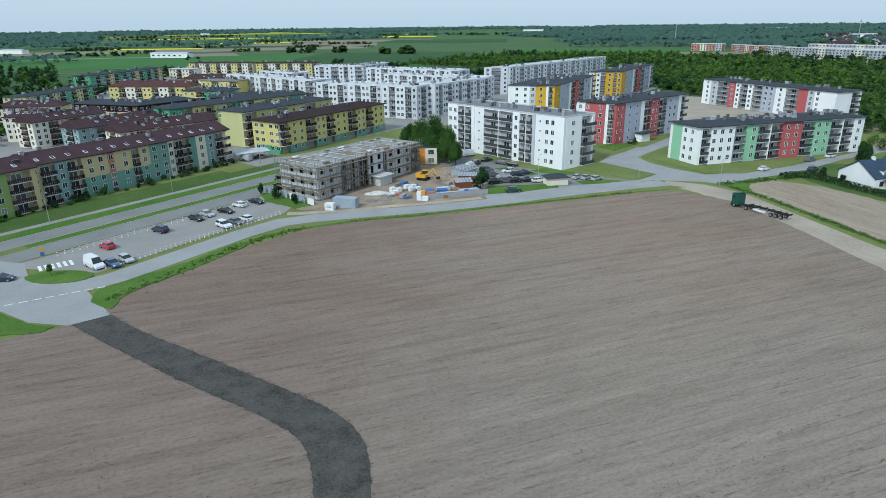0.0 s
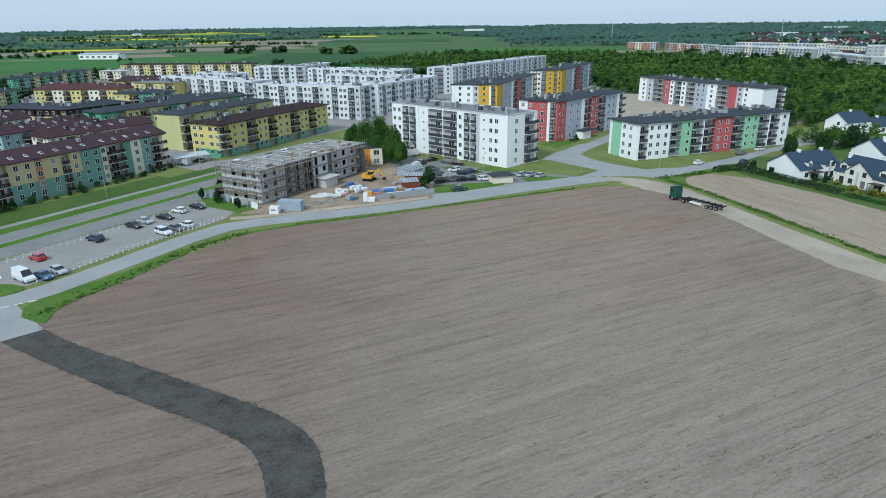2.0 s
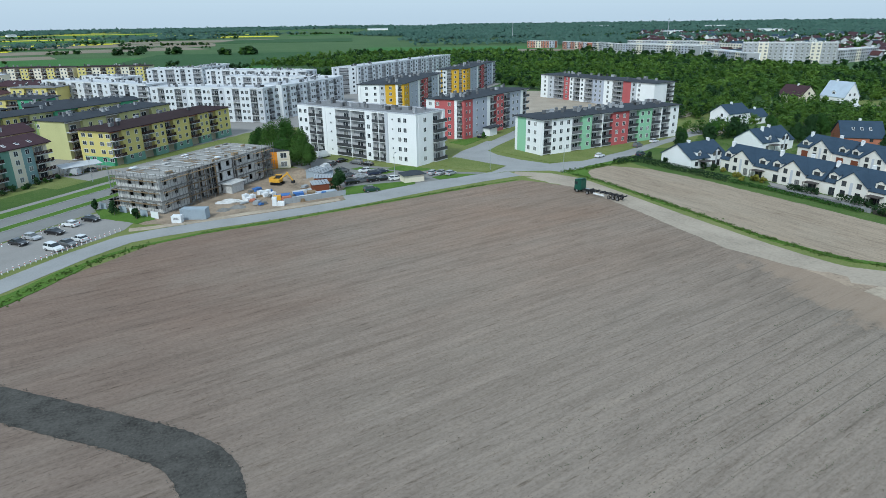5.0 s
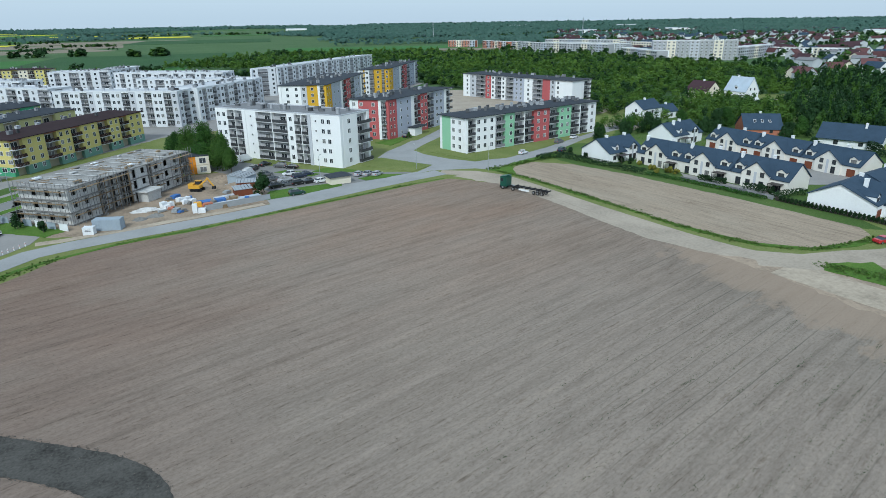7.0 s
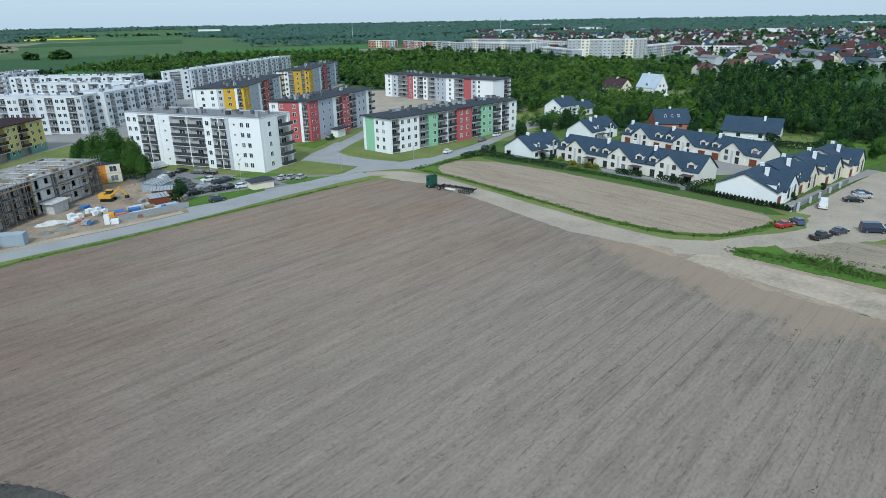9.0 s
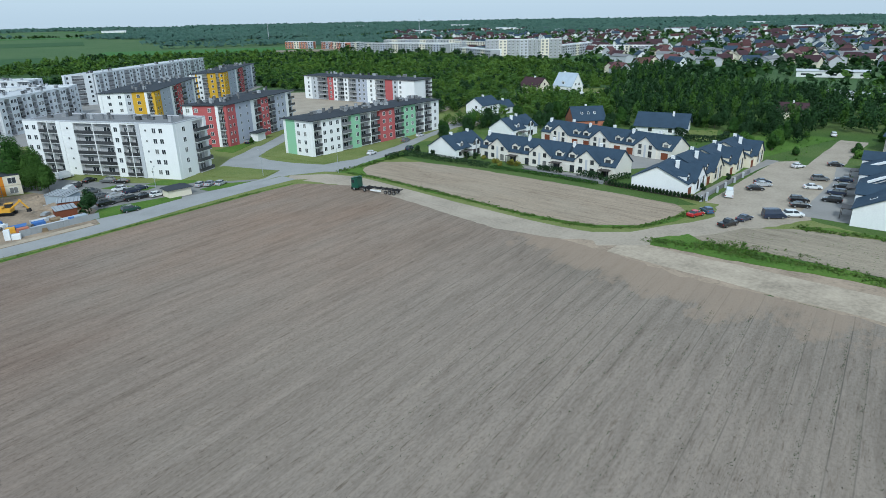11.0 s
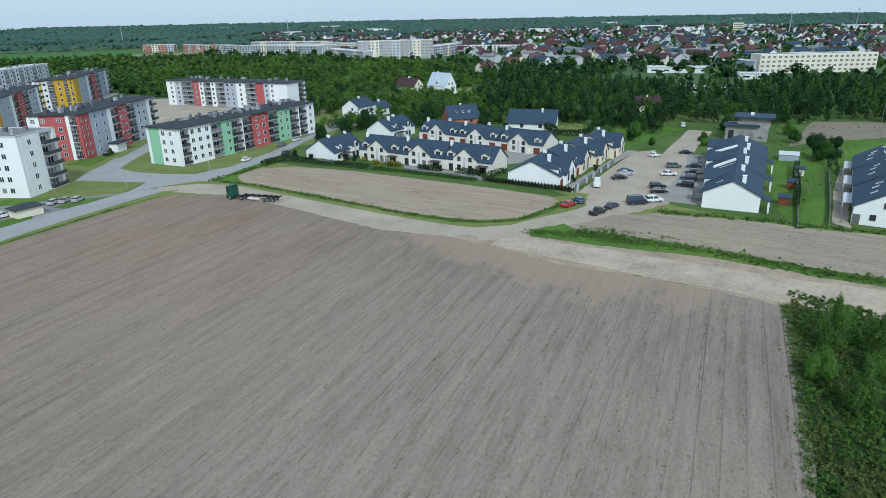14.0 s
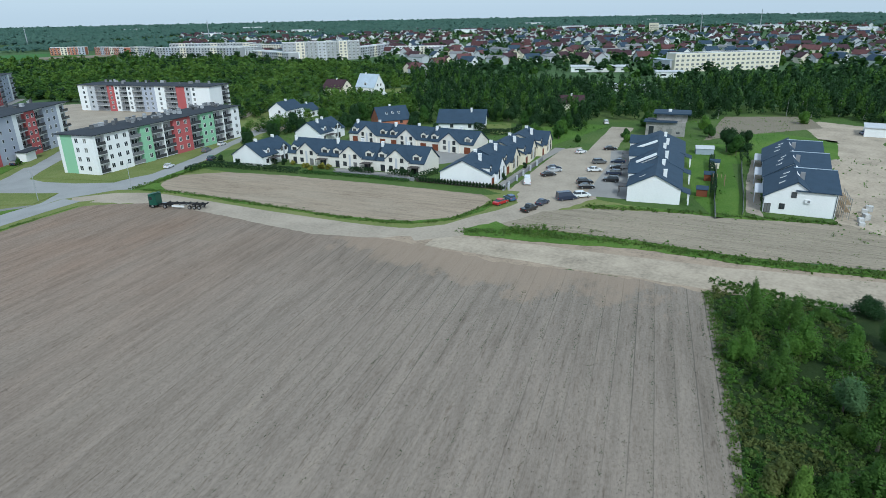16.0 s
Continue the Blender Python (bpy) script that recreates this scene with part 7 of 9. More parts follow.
for row in [
    (-70.4, 127.6, 145, "hatch", "red"), (-63.4, 138.4, 145, "suv", "navy"), (-58.3, 147.4, -36, "sedan", "black"), (-56.6, 150.6, -36, "hatch", "silver"), (-52.9, 153.4, -30, "sedan", "black"), (-51.0, 158.8, 150, "hatch", "white"),
    (-47.4, 162.0, -33, "sedan", "black"), (-49.6, 141.2, -40, "suv", "white"), (-47.6, 143.8, -40, "sedan", "grey"), (-45.8, 146.2, 140, "hatch", "white"), (-64.2, 117.0, -40, "sedan", "blue"), (-62.6, 119.3, -40, "hatch", "silver"), (-67.5, 116.4, -38, "van", "white"), (-81.7, 110.0, 10, "sedan", "navy"),
    (22.4, 169.4, 12, "suv", "green"), (18.6, 189.0, 20, "sedan", "grey"), (23.8, 193.8, -170, "hatch", "white"), (21.6, 186.6, 20, "sedan", "silver"), (21.6, 181.0, 15, "sedan", "grey"), (24.8, 180.8, 15, "suv", "black"), (26.2, 189.0, 20, "suv", "navy"), (27.6, 181.2, 190, "sedan", "black"), (18.2, 179.6, 15, "suv", "black"),
    (31.2, 180.6, 15, "hatch", "white"), (28.8, 191.2, 20, "sedan", "navy"), (34.6, 181.8, 190, "suv", "black"), (17.0, 195.6, 25, "suv", "grey"), (43.8, 184.2, 40, "hatch", "silver"), (46.4, 183.6, 40, "sedan", "silver"), (48.9, 182.0, 40, "hatch", "silver"),
    (13.0, 221.0, 35, "van", "white"), (14.5, 206.0, 60, "suv", "black"), (18.5, 211.0, 40, "sedan", "black"), (22.8, 206.4, 140, "suv", "grey"), (26.0, 203.2, 140, "sedan", "black"), (12.2, 199.5, 60, "van", "white"), (77.5, 240.0, 40, "suv", "navy"), (82.5, 246.0, 40, "sedan", "grey"),
    (104.3, 191.4, 27, "hatch", "white"), (126, 203.5, 30, "suv", "grey"), (136.5, 209.5, 25, "hatch", "white"), (118.5, 189.0, 35, "suv", "navy"),
    (128.8, 80.2, -6, "sedan", "red"), (133.3, 80.2, 60, "hatch", "blue"), (127.8, 71.4, -5, "pickup", "black"), (134.4, 71.4, -2, "sedan", "navy"), (141.2, 68.2, -38, "van", "navy"), (145.6, 66.0, -40, "suv", "white"), (154.4, 68.8, -50, "sedan", "black"), (158.6, 71.2, -50, "suv", "black"),
    (173.8, 75.2, -50, "sedan", "white"), (184.2, 78.2, -45, "suv", "grey"), (150.2, 84.8, 30, "van", "white"), (161.0, 83.9, -40, "sedan", "black"), (166.4, 84.8, -40, "sedan", "silver"), (169.2, 86.4, -40, "sedan", "navy"), (195.3, 89.8, -20, "hatch", "white"), (205.5, 83.6, -60, "sedan", "black"),
    (180.4, 70.6, 110, "sedan", "black"), (164.8, 66.2, 110, "suv", "black"), (188.0, 73.6, 110, "sedan", "navy"), (172.6, 68.6, 110, "suv", "navy"), (256.0, 107.0, 30, "suv", "white"), (285.0, 262.0, -20, "van", "white"), (282, 16, 20, "sedan", "blue"),
    (-48, 207, 58, "hatch", "silver"), (-44, 213, 58, "sedan", "white"), (-40, 219, 58, "suv", "grey"), (-35, 227, 58, "sedan", "white"), (-31, 233, 58, "hatch", "black"), (-27, 240, 58, "sedan", "silver"), (-66, 218, 150, "van", "silver"), (-62, 222, 150, "sedan", "grey"),
]:
    car(*row)

# lorry with an empty skeletal trailer
TR = thing("lorry", pose(77.6, 152.0, 0.06, 0, 0, 117.5), "dark green lorry with an empty skeletal trailer", "lorry")
part("cab", joined("cab", [slab_quad((-1.1, -1.22, 3.55), (1.0, -1.22, 3.55), (1.0, 1.22, 3.55), (-1.1, 1.22, 3.55), 2.75)], M["truck_green"]), TR)
part("roof_spoiler", joined("roof_spoiler", [slab_quad((-1.1, -1.1, 3.95), (0.5, -1.1, 3.6), (0.5, 1.1, 3.6), (-1.1, 1.1, 3.95), 0.2)], M["truck_green"]), TR)
part("windscreen", boxes("windscreen", [(0.98, -1.1, 2.2, 1.05, 1.1, 3.1)], [M["glass"]]), TR)
part("bumper", boxes("bumper", [(0.8, -1.24, 0.35, 1.15, 1.24, 0.95)], [M["chassis"]]), TR)
for s in (-1, 1):
    part("side_window", boxes("side_window", [(0.0, s * 1.23 - 0.02, 2.2, 0.85, s * 1.23 + 0.02, 3.0)], [M["glass"]]), TR)
    part("frame_rail", boxes("frame_rail", [(-5.2, s * 0.45 - 0.07, 0.75, 0, s * 0.45 + 0.07, 1.0), (-14.2, s * 0.5 - 0.08, 1.1, -3.4, s * 0.5 + 0.08, 1.35)], [M["chassis"]]), TR)
    for x in (0.2, -3.2):
        add_wheel(TR, x, s * 1.0, 0.5, 0.35)
    for x in (-10.0, -11.3, -12.6):
        add_wheel(TR, x, s * 1.0, 0.5, 0.38)
    part("side_guard", boxes("side_guard", [(-8.6, s * 1.15 - 0.04, 0.5, -5.2, s * 1.15 + 0.04, 0.95)], [M["lamp_white"]]), TR)
for x in (-3.6, -5.5, -7.4, -9.2, -11.0, -12.6, -14.0):
    part("cross_member", boxes("cross_member", [(x - 0.1, -1.2, 1.15, x + 0.1, 1.2, 1.4)], [M["chassis"]]), TR)
part("fuel_tank", boxes("fuel_tank", [(-2.4, -1.2, 0.45, -1.3, -0.6, 1.0)], [M["metal"]]), TR)


# ---- town in the distance ----
def far_house(label, wall, roof, L, D, eave, ridge):
    root = thing("town_house", Matrix.Identity(4), label, "house", "town houses")
    part("wall", gable_walls("wall", -L / 2, L / 2, -D / 2, D / 2, eave, ridge, M[wall]), root)
    part("roof", joined("roof", gable_roof(-L / 2, L / 2, -D / 2, D / 2, eave, ridge, 0.5, 0.3), M[roof]), root)
    return root


def gable_roof_at(m, L, D, eave, ridge):
    """Two thick roof slopes over a house placed by m."""
    x, y, t = L / 2 + 0.5, D / 2 + 0.5, 0.3
    low = eave - (ridge - eave) * 0.5 / (D / 2)
    vs = [(-x, -y, low), (x, -y, low), (x, 0, ridge), (-x, 0, ridge), (-x, y, low), (x, y, low)]
    vs = vs + [(a, b, c + t) for a, b, c in vs]
    fs = [(6, 7, 8, 9), (9, 8, 11, 10), (0, 3, 2, 1), (3, 4, 5, 2), (0, 1, 7, 6), (5, 4, 10, 11), (1, 2, 8, 7), (2, 5, 11, 8), (3, 0, 6, 9), (4, 3, 9, 10)]
    return [m @ Vector(v) for v in vs], fs


def polar(az, r):
    return (r * math.sin(radians(az)), r * math.cos(radians(az)))


TOWN = [far_house("pale town house with a red tiled roof", "lightgrey", "roof_red", 13, 10, 5.5, 9.5), far_house("cream town house with a maroon roof", "offwhite", "roof_brown", 12, 10, 5, 9), far_house("white town house with a dark roof", "white", "roof_slate", 14, 10, 5, 9),
        far_house("cream town house with a red tiled roof", "offwhite", "roof_red", 16, 11, 6, 10), far_house("grey town house with a grey roof", "lightgrey", "roof_flat", 18, 12, 6, 8), far_house("grey town house with a red roof", "lightgrey", "roof_red", 12, 9, 5.5, 9)]
rng = random.Random(77)
spots = []
while len(spots) < 800:
    az = rng.uniform(31, 96)
    near = 1000 if az < 37 else 760 if az < 50 else 620 if az < 72 else 610
    r = near * (2100 / near) ** rng.random()
    if 72 < az < 82 and r < 640:
        continue
    p = polar(az, r)
    if all(abs(p[0] - q[0]) + abs(p[1] - q[1]) > 21 for q in spots):
        spots.append(p)
spots.sort(key=lambda p: math.hypot(*p))
spots = [(398, 327), (404, 338), (487, 340), (470, 352), (520, 330), (574, 385), (452, 348), (562, 262), (574, 250), (598, 262), (632, 262)] + spots
for n, p in enumerate(spots[:130]):
    a = rng.uniform(0, 180)
    if n < len(TOWN):
        TOWN[n].matrix_basis = pose(*p, 0, 0, 0, a)
    else:
        copy_thing(TOWN[rng.choice((0, 1, 1, 2, 2, 3, 4, 4, 5))], pose(*p, 0, 0, 0, a))
# the houses behind those, too far off to pick apart
rest = {"white": [], "lightgrey": [], "roof_red": [], "roof_brown": [], "roof_slate": []}
for p in spots[130:]:
    L, D, eave, ridge = rng.uniform(11, 17), rng.uniform(9, 11), rng.uniform(4.5, 6), rng.uniform(8, 10)
    m = pose(*p, 0, 0, 0, rng.uniform(0, 180))
    vs = [m @ Vector(v) for v in ((-L / 2, -D / 2, 0), (L / 2, -D / 2, 0), (L / 2, D / 2, 0), (-L / 2, D / 2, 0), (-L / 2, -D / 2, eave), (L / 2, -D / 2, eave), (L / 2, D / 2, eave), (-L / 2, D / 2, eave), (-L / 2, 0, ridge), (L / 2, 0, ridge))]
    rest[rng.choice(("white", "lightgrey", "lightgrey"))].append((vs, [(0, 1, 5, 4), (1, 2, 6, 9, 5), (2, 3, 7, 6), (3, 0, 4, 8, 7)]))
    rest[rng.choice(("roof_red", "roof_brown", "roof_brown", "roof_slate"))].append(gable_roof_at(m, L, D, eave, ridge))
for key, label in (("white", "white walls of houses far in the town"), ("lightgrey", "pale grey walls of houses far in the town"), ("roof_red", "red tiled roofs far in the town"), ("roof_brown", "maroon roofs far in the town"), ("roof_slate", "dark roofs far in the town")):
    tagged(new("far_houses", joined("far_houses", rest[key], M[key])), label, "houses", kind="stuff")

for n, (p0, p1, back, h, fl, m, roof_m, lab) in enumerate([
        ((508, 160), (571, 98), (9, 10), 13.6, 4, "offwhite", "roof_flat", "long cream slab building with rows of windows"), ((455, 560), (523, 512), (8, 11), 19.5, 6, "weathered_grey", "roof_flat", "tall pale slab of flats in the town"),
        ((523, 511), (603, 540), (-4, 12), 12.5, 4, "weathered_grey", "roof_light", "cream flats in the town"), ((466, 628), (449, 545), (13, -3), 10, 3, "weathered_grey", "roof_light", "long pale flats at the wood's edge"),
        ((439, 786), (476, 668), (13, 4), 12, 4, "weathered_grey", "roof_flat", "long white flats at the wood's edge"), ((447, 866), (441, 792), (13, -2), 11.5, 4, "weathered_grey", "roof_flat", "long white flats at the wood's edge"),
        ((545, 740), (552, 672), (13, 0), 12, 4, "offwhite", "roof_red", "cream flats with red roofs in the town"), ((396, 990), (428, 956), (9, 9), 11, 4, "brick", "roof_flat", "red brick shell of flats in the distance"),
        ((438, 948), (444, 880), (12, 0), 10.5, 4, "brick", "roof_flat", "red brick shell of flats in the distance"), ((596, 560), (640, 480), (12, 8), 9, 3, "white", "roof_red", "long white building with a red roof"),
        ((470, 800), (520, 690), (12, 6), 11, 4, "weathered_grey", "roof_flat", "long pale flats in the town"), ((500, 860), (560, 760), (12, 6), 13, 4, "weathered_grey", "roof_red", "long grey flats in the town")]):
    k = max(3, round(math.dist(p0, p1) / (4.2 if n == 0 else 4.6)))
    wide = {"cols": (0.5,), "win": (2.5, 1.8) if n == 0 else (2.3, 1.9)}
    f = [(3.2, "w", m if n == 0 or i % 5 < 3 else ("bluegrey", "offwhite", "lightgrey", "offwhite")[(i // 5 + n) % 4], wide) for i in range(k)]
    block("slab_building", lab, p0, p1, back, h, fl, {"front": f, "left": [(1, "n", m)], "right": [(1, "n", m)], "cap": "white"}, "flat", seed=200 + n, roof_mat=roof_m, pane=False)


def hall(label, p0, p1, depth, h, wall, roof):
    p0, p1 = Vector(p0), Vector(p1)
    u = (p1 - p0).normalized()
    root = thing("hall", Matrix.Translation((*p0, 0)) @ Matrix.Rotation(math.atan2(u.y, u.x), 4, "Z"), label, "hall")
    L = (p1 - p0).length
    part("wall", boxes("wall", [(0, 0, 0, L, depth, h)], [M[wall]]), root)
    part("roof", joined("roof", gable_roof(0, L, 0, depth, h, h + depth * 0.06, 0.5, 0.3), M[roof]), root)
    for i in range(int(L / 9) if p0.length < 1300 else 0):
        part("window", boxes("window", [(3 + 9 * i, -0.1, h * 0.35, 7 + 9 * i, 0.1, h * 0.65)], [M["glass"]]), root)


hall("long white barn in the fields", (-418, 978), (-358, 962), 16, 7, "white", "roof_steel")
hall("white barn at the edge of the fields", (-770, 1180), (-725, 1170), 16, 7, "white", "roof_steel")
hall("low white hall behind the wood", (474, 231), (494, 190), 15, 4, "white", "roof_light")
hall("low white hall behind the wood", (459, 157), (467, 140), 10, 4, "white", "roof_light")
hall("low white hall among the trees", (368, 162), (369, 128), 8, 3.6, "white", "roof_light")
hall("grey hall beside the slab building", (522, 182), (509, 164), 9, 8.5, "lightgrey", "roof_steel")
for az, r, L in ((33, 1900, 90), (40, 2100, 130), (44, 1750, 110), (46.5, 2400, 160), (50, 2000, 80), (54, 1700, 110), (57, 2300, 160), (60, 2650, 180), (63, 1900, 120), (66, 1650, 110), (68, 2500, 170), (71, 1900, 90), (74, 2200, 150), (78, 1750, 120), (81, 2400, 160), (84, 1500, 110), (87, 1900, 140), (18, 2700, 160), (8, 3300, 180), (27, 3200, 160), (-19, 3400, 60), (36, 3000, 160), (52, 3300, 200), (70, 3300, 220), (83, 3200, 200)):
    a, b = polar(az, r), polar(az + math.degrees(0.55 * L / r), r + 10)
    hall("pale industrial hall in the distance", a, b, 30, 7, "white", "roof_light")
tw = thing("office_tower", pose(*polar(70.2, 1500), 0, 0, 0, -70), "cream office block standing over the town", "building")
part("wall", boxes("wall", [(0, 0, 0, 20, 12, 20)], [M["offwhite"]]), tw)
part("roof", boxes("roof", [(-0.4, -0.4, 20, 20.4, 12.4, 21)], [M["roof_flat"]]), tw)
for z in range(3, 18, 4):
    part("window_band", boxes("window_band", [(1, -0.1, z, 19, 0.1, z + 1.6)], [M["glass"]]), tw)
for x, y, h in ((*polar(33.3, 1500), 42), (*polar(20.5, 1600), 38), (*polar(74.2, 1250), 40), (*polar(78.5, 1400), 45)):
    ms = thing("mast", pose(x, y, 0), "thin pale radio mast over the trees", "mast")
    part("pole", boxes("pole", [(-0.7, -0.7, 0, 0.7, 0.7, h * 0.6), (-0.4, -0.4, h * 0.6, 0.4, 0.4, h)], [M["metal"]]), ms)
    part("antenna", boxes("antenna", [(-1.2, -1.2, h * 0.8, 1.2, 1.2, h * 0.83), (-1.2, -1.2, h * 0.9, 1.2, 1.2, h * 0.93)], [M["metal"]]), ms)


# ---- woods ----
NEAR = [(-2, 720), (5, 650), (13, 575), (19, 515), (21.5, 430), (24, 415), (28, 392), (31, 365), (33.5, 335), (34.8, 280), (37, 264), (40, 278), (42, 296), (46, 290), (48.5, 282), (50, 262), (54, 262), (58, 280), (63, 268), (66, 266), (70, 272), (75, 290), (81, 306), (85, 322), (88, 304), (97, 285)]
FARR = [(-2, 760), (5, 900), (13, 930), (20, 920), (26, 850), (31, 800), (36, 750), (42, 690), (48, 590), (54, 520), (59, 425), (73, 405), (77, 440), (84, 470), (97, 500)]
CLEAR = [(268, 288, 16), (287, 272, 16), (300, 268, 14), (318, 256, 16), (335, 244, 12), (284, 256, 14), (190, 233, 15), (204, 237, 13), (288, 139, 11), (206, 180, 16), (216, 154, 19), (222, 142, 13), (244, 78, 16), (258, 100, 12), (401, 332, 14), (250, 285, 10), (455, 198, 22), (477, 155, 16), (430, 225, 18), (366, 154, 9), (364, 143, 9), (366, 132, 9), (170, 345, 26), (185, 310, 26), (160, 370, 26), (272, 60, 22), (296, 50, 18), (290, 30, 16), (232, 268, 6), (172, 240, 13), (184, 242, 8)]


def between(table, az):
    for (a, u), (b, v) in zip(table, table[1:]):
        if a <= az <= b:
            return u + (v - u) * (az - a) / (b - a)
    return 0


def free(x, y):
    return all((x - a) ** 2 + (y - b) ** 2 > c * c for a, b, c in CLEAR)


gen = np.random.default_rng(5)
SHAPES = {}


def wood_tree(x, y, h, rad, count, size, lobes):
    """One of 24 crown shapes of a kind, turned, sized and set at its place."""
    key = (count, size, lobes)
    if key not in SHAPES:
        SHAPES[key] = [crown(gen, (0, 0, 0), 10, 3.5, 0.05, count, size, lobes) for _ in range(24)]
    shape = SHAPES[key][gen.integers(24)]
    a = gen.uniform(0, 6.283)
    c, q = math.cos(a), math.sin(a)
    turned = shape @ np.array([[c, q, 0], [-q, c, 0], [0, 0, 1]])
    turned[:, :4] = turned[:, :4] * np.array([rad / 3.5, rad / 3.5, h / 10]) + np.array([x, y, 0])
    return turned


stock = {"leaf_wood": [], "leaf_fresh": [], "leaf_dark": [], "leaf_far": []}
trunks = []
r = 250.0
while r < 960:
    step = 5.6 if r < 420 else 6.8 if r < 600 else 9.5
    n = int(radians(101) * r / step)
    for i in range(n):
        az = -3 + 100 * (i + gen.uniform(0, 1)) / n
        rr = r + gen.uniform(-0.5, 0.5) * step
        lo, hi = between(NEAR, az), between(FARR, az)
        if not lo < rr < hi:
            continue
        x, y = polar(az, rr)
        if not free(x, y):
            continue
        tall = 50 < az < 97 and rr < 560
        patch = noise.noise((x * 0.012, y * 0.012, 3.0))
        h = (gen.uniform(9.5, 14.5) if tall else gen.uniform(5.5, 10.5)) * (0.85 + 0.3 * patch)
        h *= gen.choice((0.75, 0.95, 1.0, 1.1))
        rad = gen.uniform(1.9, 3.1) if tall else gen.uniform(2.4, 4.6)
        edge = rr - lo < 16
        count, size = (270, 0.48) if edge else (160, 0.65) if rr < 420 else (90, 0.92) if rr < 600 else (40, 1.5)
        dark = (62 if tall else 9) + 60 * max(0.0, -patch) > gen.uniform(0, 100)
        fresh = not tall and 48 + 90 * patch > gen.uniform(0, 100)
        stock["leaf_dark" if dark else "leaf_fresh" if fresh else "leaf_wood"].append(wood_tree(x, y, h, rad, count, size, 5))
        if edge and tall:  # bushes below the first trees
            xb, yb = polar(az + gen.uniform(-0.5, 0.5), rr - gen.uniform(0, 6))
            if free(xb, yb):
                stock["leaf_dark" if gen.random() < 0.6 else "leaf_wood"].append(wood_tree(xb, yb, gen.uniform(2.5, 6.0), gen.uniform(1.8, 3.0), 190, 0.6, 5))
        if edge and tall and gen.random() < 0.22:
            trunks.append((x, y, h * 0.7))
    r += step * 0.9
# scattered trees: field hedges on the left, gardens of the town, the estate's edge
LINES = [((-330, 640), (-60, 690), 60, 8), ((-60, 700), (10, 660), 22, 9), ((-640, 1000), (-420, 1080), 46, 9), ((-520, 1130), (-280, 1180), 40, 8), ((-260, 1100), (-140, 1080), 26, 14), ((-90, 1020), (-20, 1010), 26, 15), ((-120, 760), (-90, 770), 5, 10), ((-330, 900), (-320, 905), 2, 12),
         ((-300, 1340), (-100, 1300), 26, 8), ((60, 1000), (150, 930), 26, 10), ((-760, 1250), (-420, 1400), 60, 9), ((-520, 1560), (-100, 1500), 60, 9), ((-900, 1700), (-300, 1850), 80, 10), ((-1200, 2200), (-100, 2050), 110, 11), ((-420, 1660), (-380, 1690), 10, 12), ((-1500, 2500), (-500, 2650), 120, 12), ((-200, 2550), (400, 2400), 120, 12),
         ((-270, 590), (-240, 640), 14, 11), ((-250, 430), (-285, 330), 26, 11), ((-232, 405), (-236, 470), 16, 11), ((-60, 560), (60, 580), 20, 9), ((60, 560), (160, 545), 20, 9), ((160, 480), (170, 400), 16, 8)]
for (a, b, n, h) in LINES:
    knots = gen.uniform(0, 1, max(2, n // 7))  # trees stand in clumps along a hedge
    for i in range(int(n * 1.1)):
        t = min(1.0, max(0.0, gen.choice(knots) + gen.normal(0, 0.035)))
        x, y = a[0] + (b[0] - a[0]) * t + gen.normal(0, 4), a[1] + (b[1] - a[1]) * t + gen.normal(0, 4)
        hh = h * gen.uniform(0.4, 0.9)
        d = math.hypot(x, y)
        stock["leaf_dark" if gen.random() < 0.65 else "leaf_wood"].append(wood_tree(x, y, hh, hh * 0.55, 70 if d < 800 else 40, 1.15 if d < 800 else 1.9, 5))
for x, y, n in ((240, 152, 9), (249, 146, 9), (254, 134, 9), (244, 124, 7), (236, 128, 5), (226, 166, 6), (218, 176, 5), (212, 194, 6), (196, 206, 5), (178, 206, 5), (166, 206, 5), (232, 110, 5)):  # garden thickets
    for i in range(n):
        hh = gen.uniform(3.0, 6.5)
        stock["leaf_dark" if gen.random() < 0.6 else "leaf_wood"].append(wood_tree(x + gen.normal(0, 3.5), y + gen.normal(0, 3.5), hh, hh * 0.45, 330, 0.44, 5))
for i in range(420):  # belt at the far left
    az, rr = gen.uniform(-40, -28), gen.uniform(300, 820)
    if (rr < 490 and az > -34.2) or (rr > 560 and az > -30):
        continue
    x, y = polar(az, rr)
    hh = gen.uniform(7, 14)
    stock["leaf_dark" if gen.random() < 0.6 else "leaf_wood"].append(crown(gen, (x, y, 0), hh, hh * 0.4, 0.1, 70, 1.1, 5))
for i in range(6400):  # gardens of the town
    az = gen.uniform(26, 97)
    rr = 430 + (2500 - 430) * gen.random() ** 1.5
    if rr < between(FARR, az) - 5 or (59 < az < 75 and rr < 470) or not free(*polar(az, rr)) or (72 < az < 81 and 515 < rr < 610) or (39 < az < 50 and 690 < rr < 770):
        continue
    x, y = polar(az, rr)
    hh = gen.uniform(5, 10.5)
    stock["leaf_dark" if gen.random() < 0.7 else "leaf_wood"].append(wood_tree(x, y, hh, hh * 0.45, 22, 2.0, 4))
rr = 1000.0
far_at, far_way, far_size = [], [], []
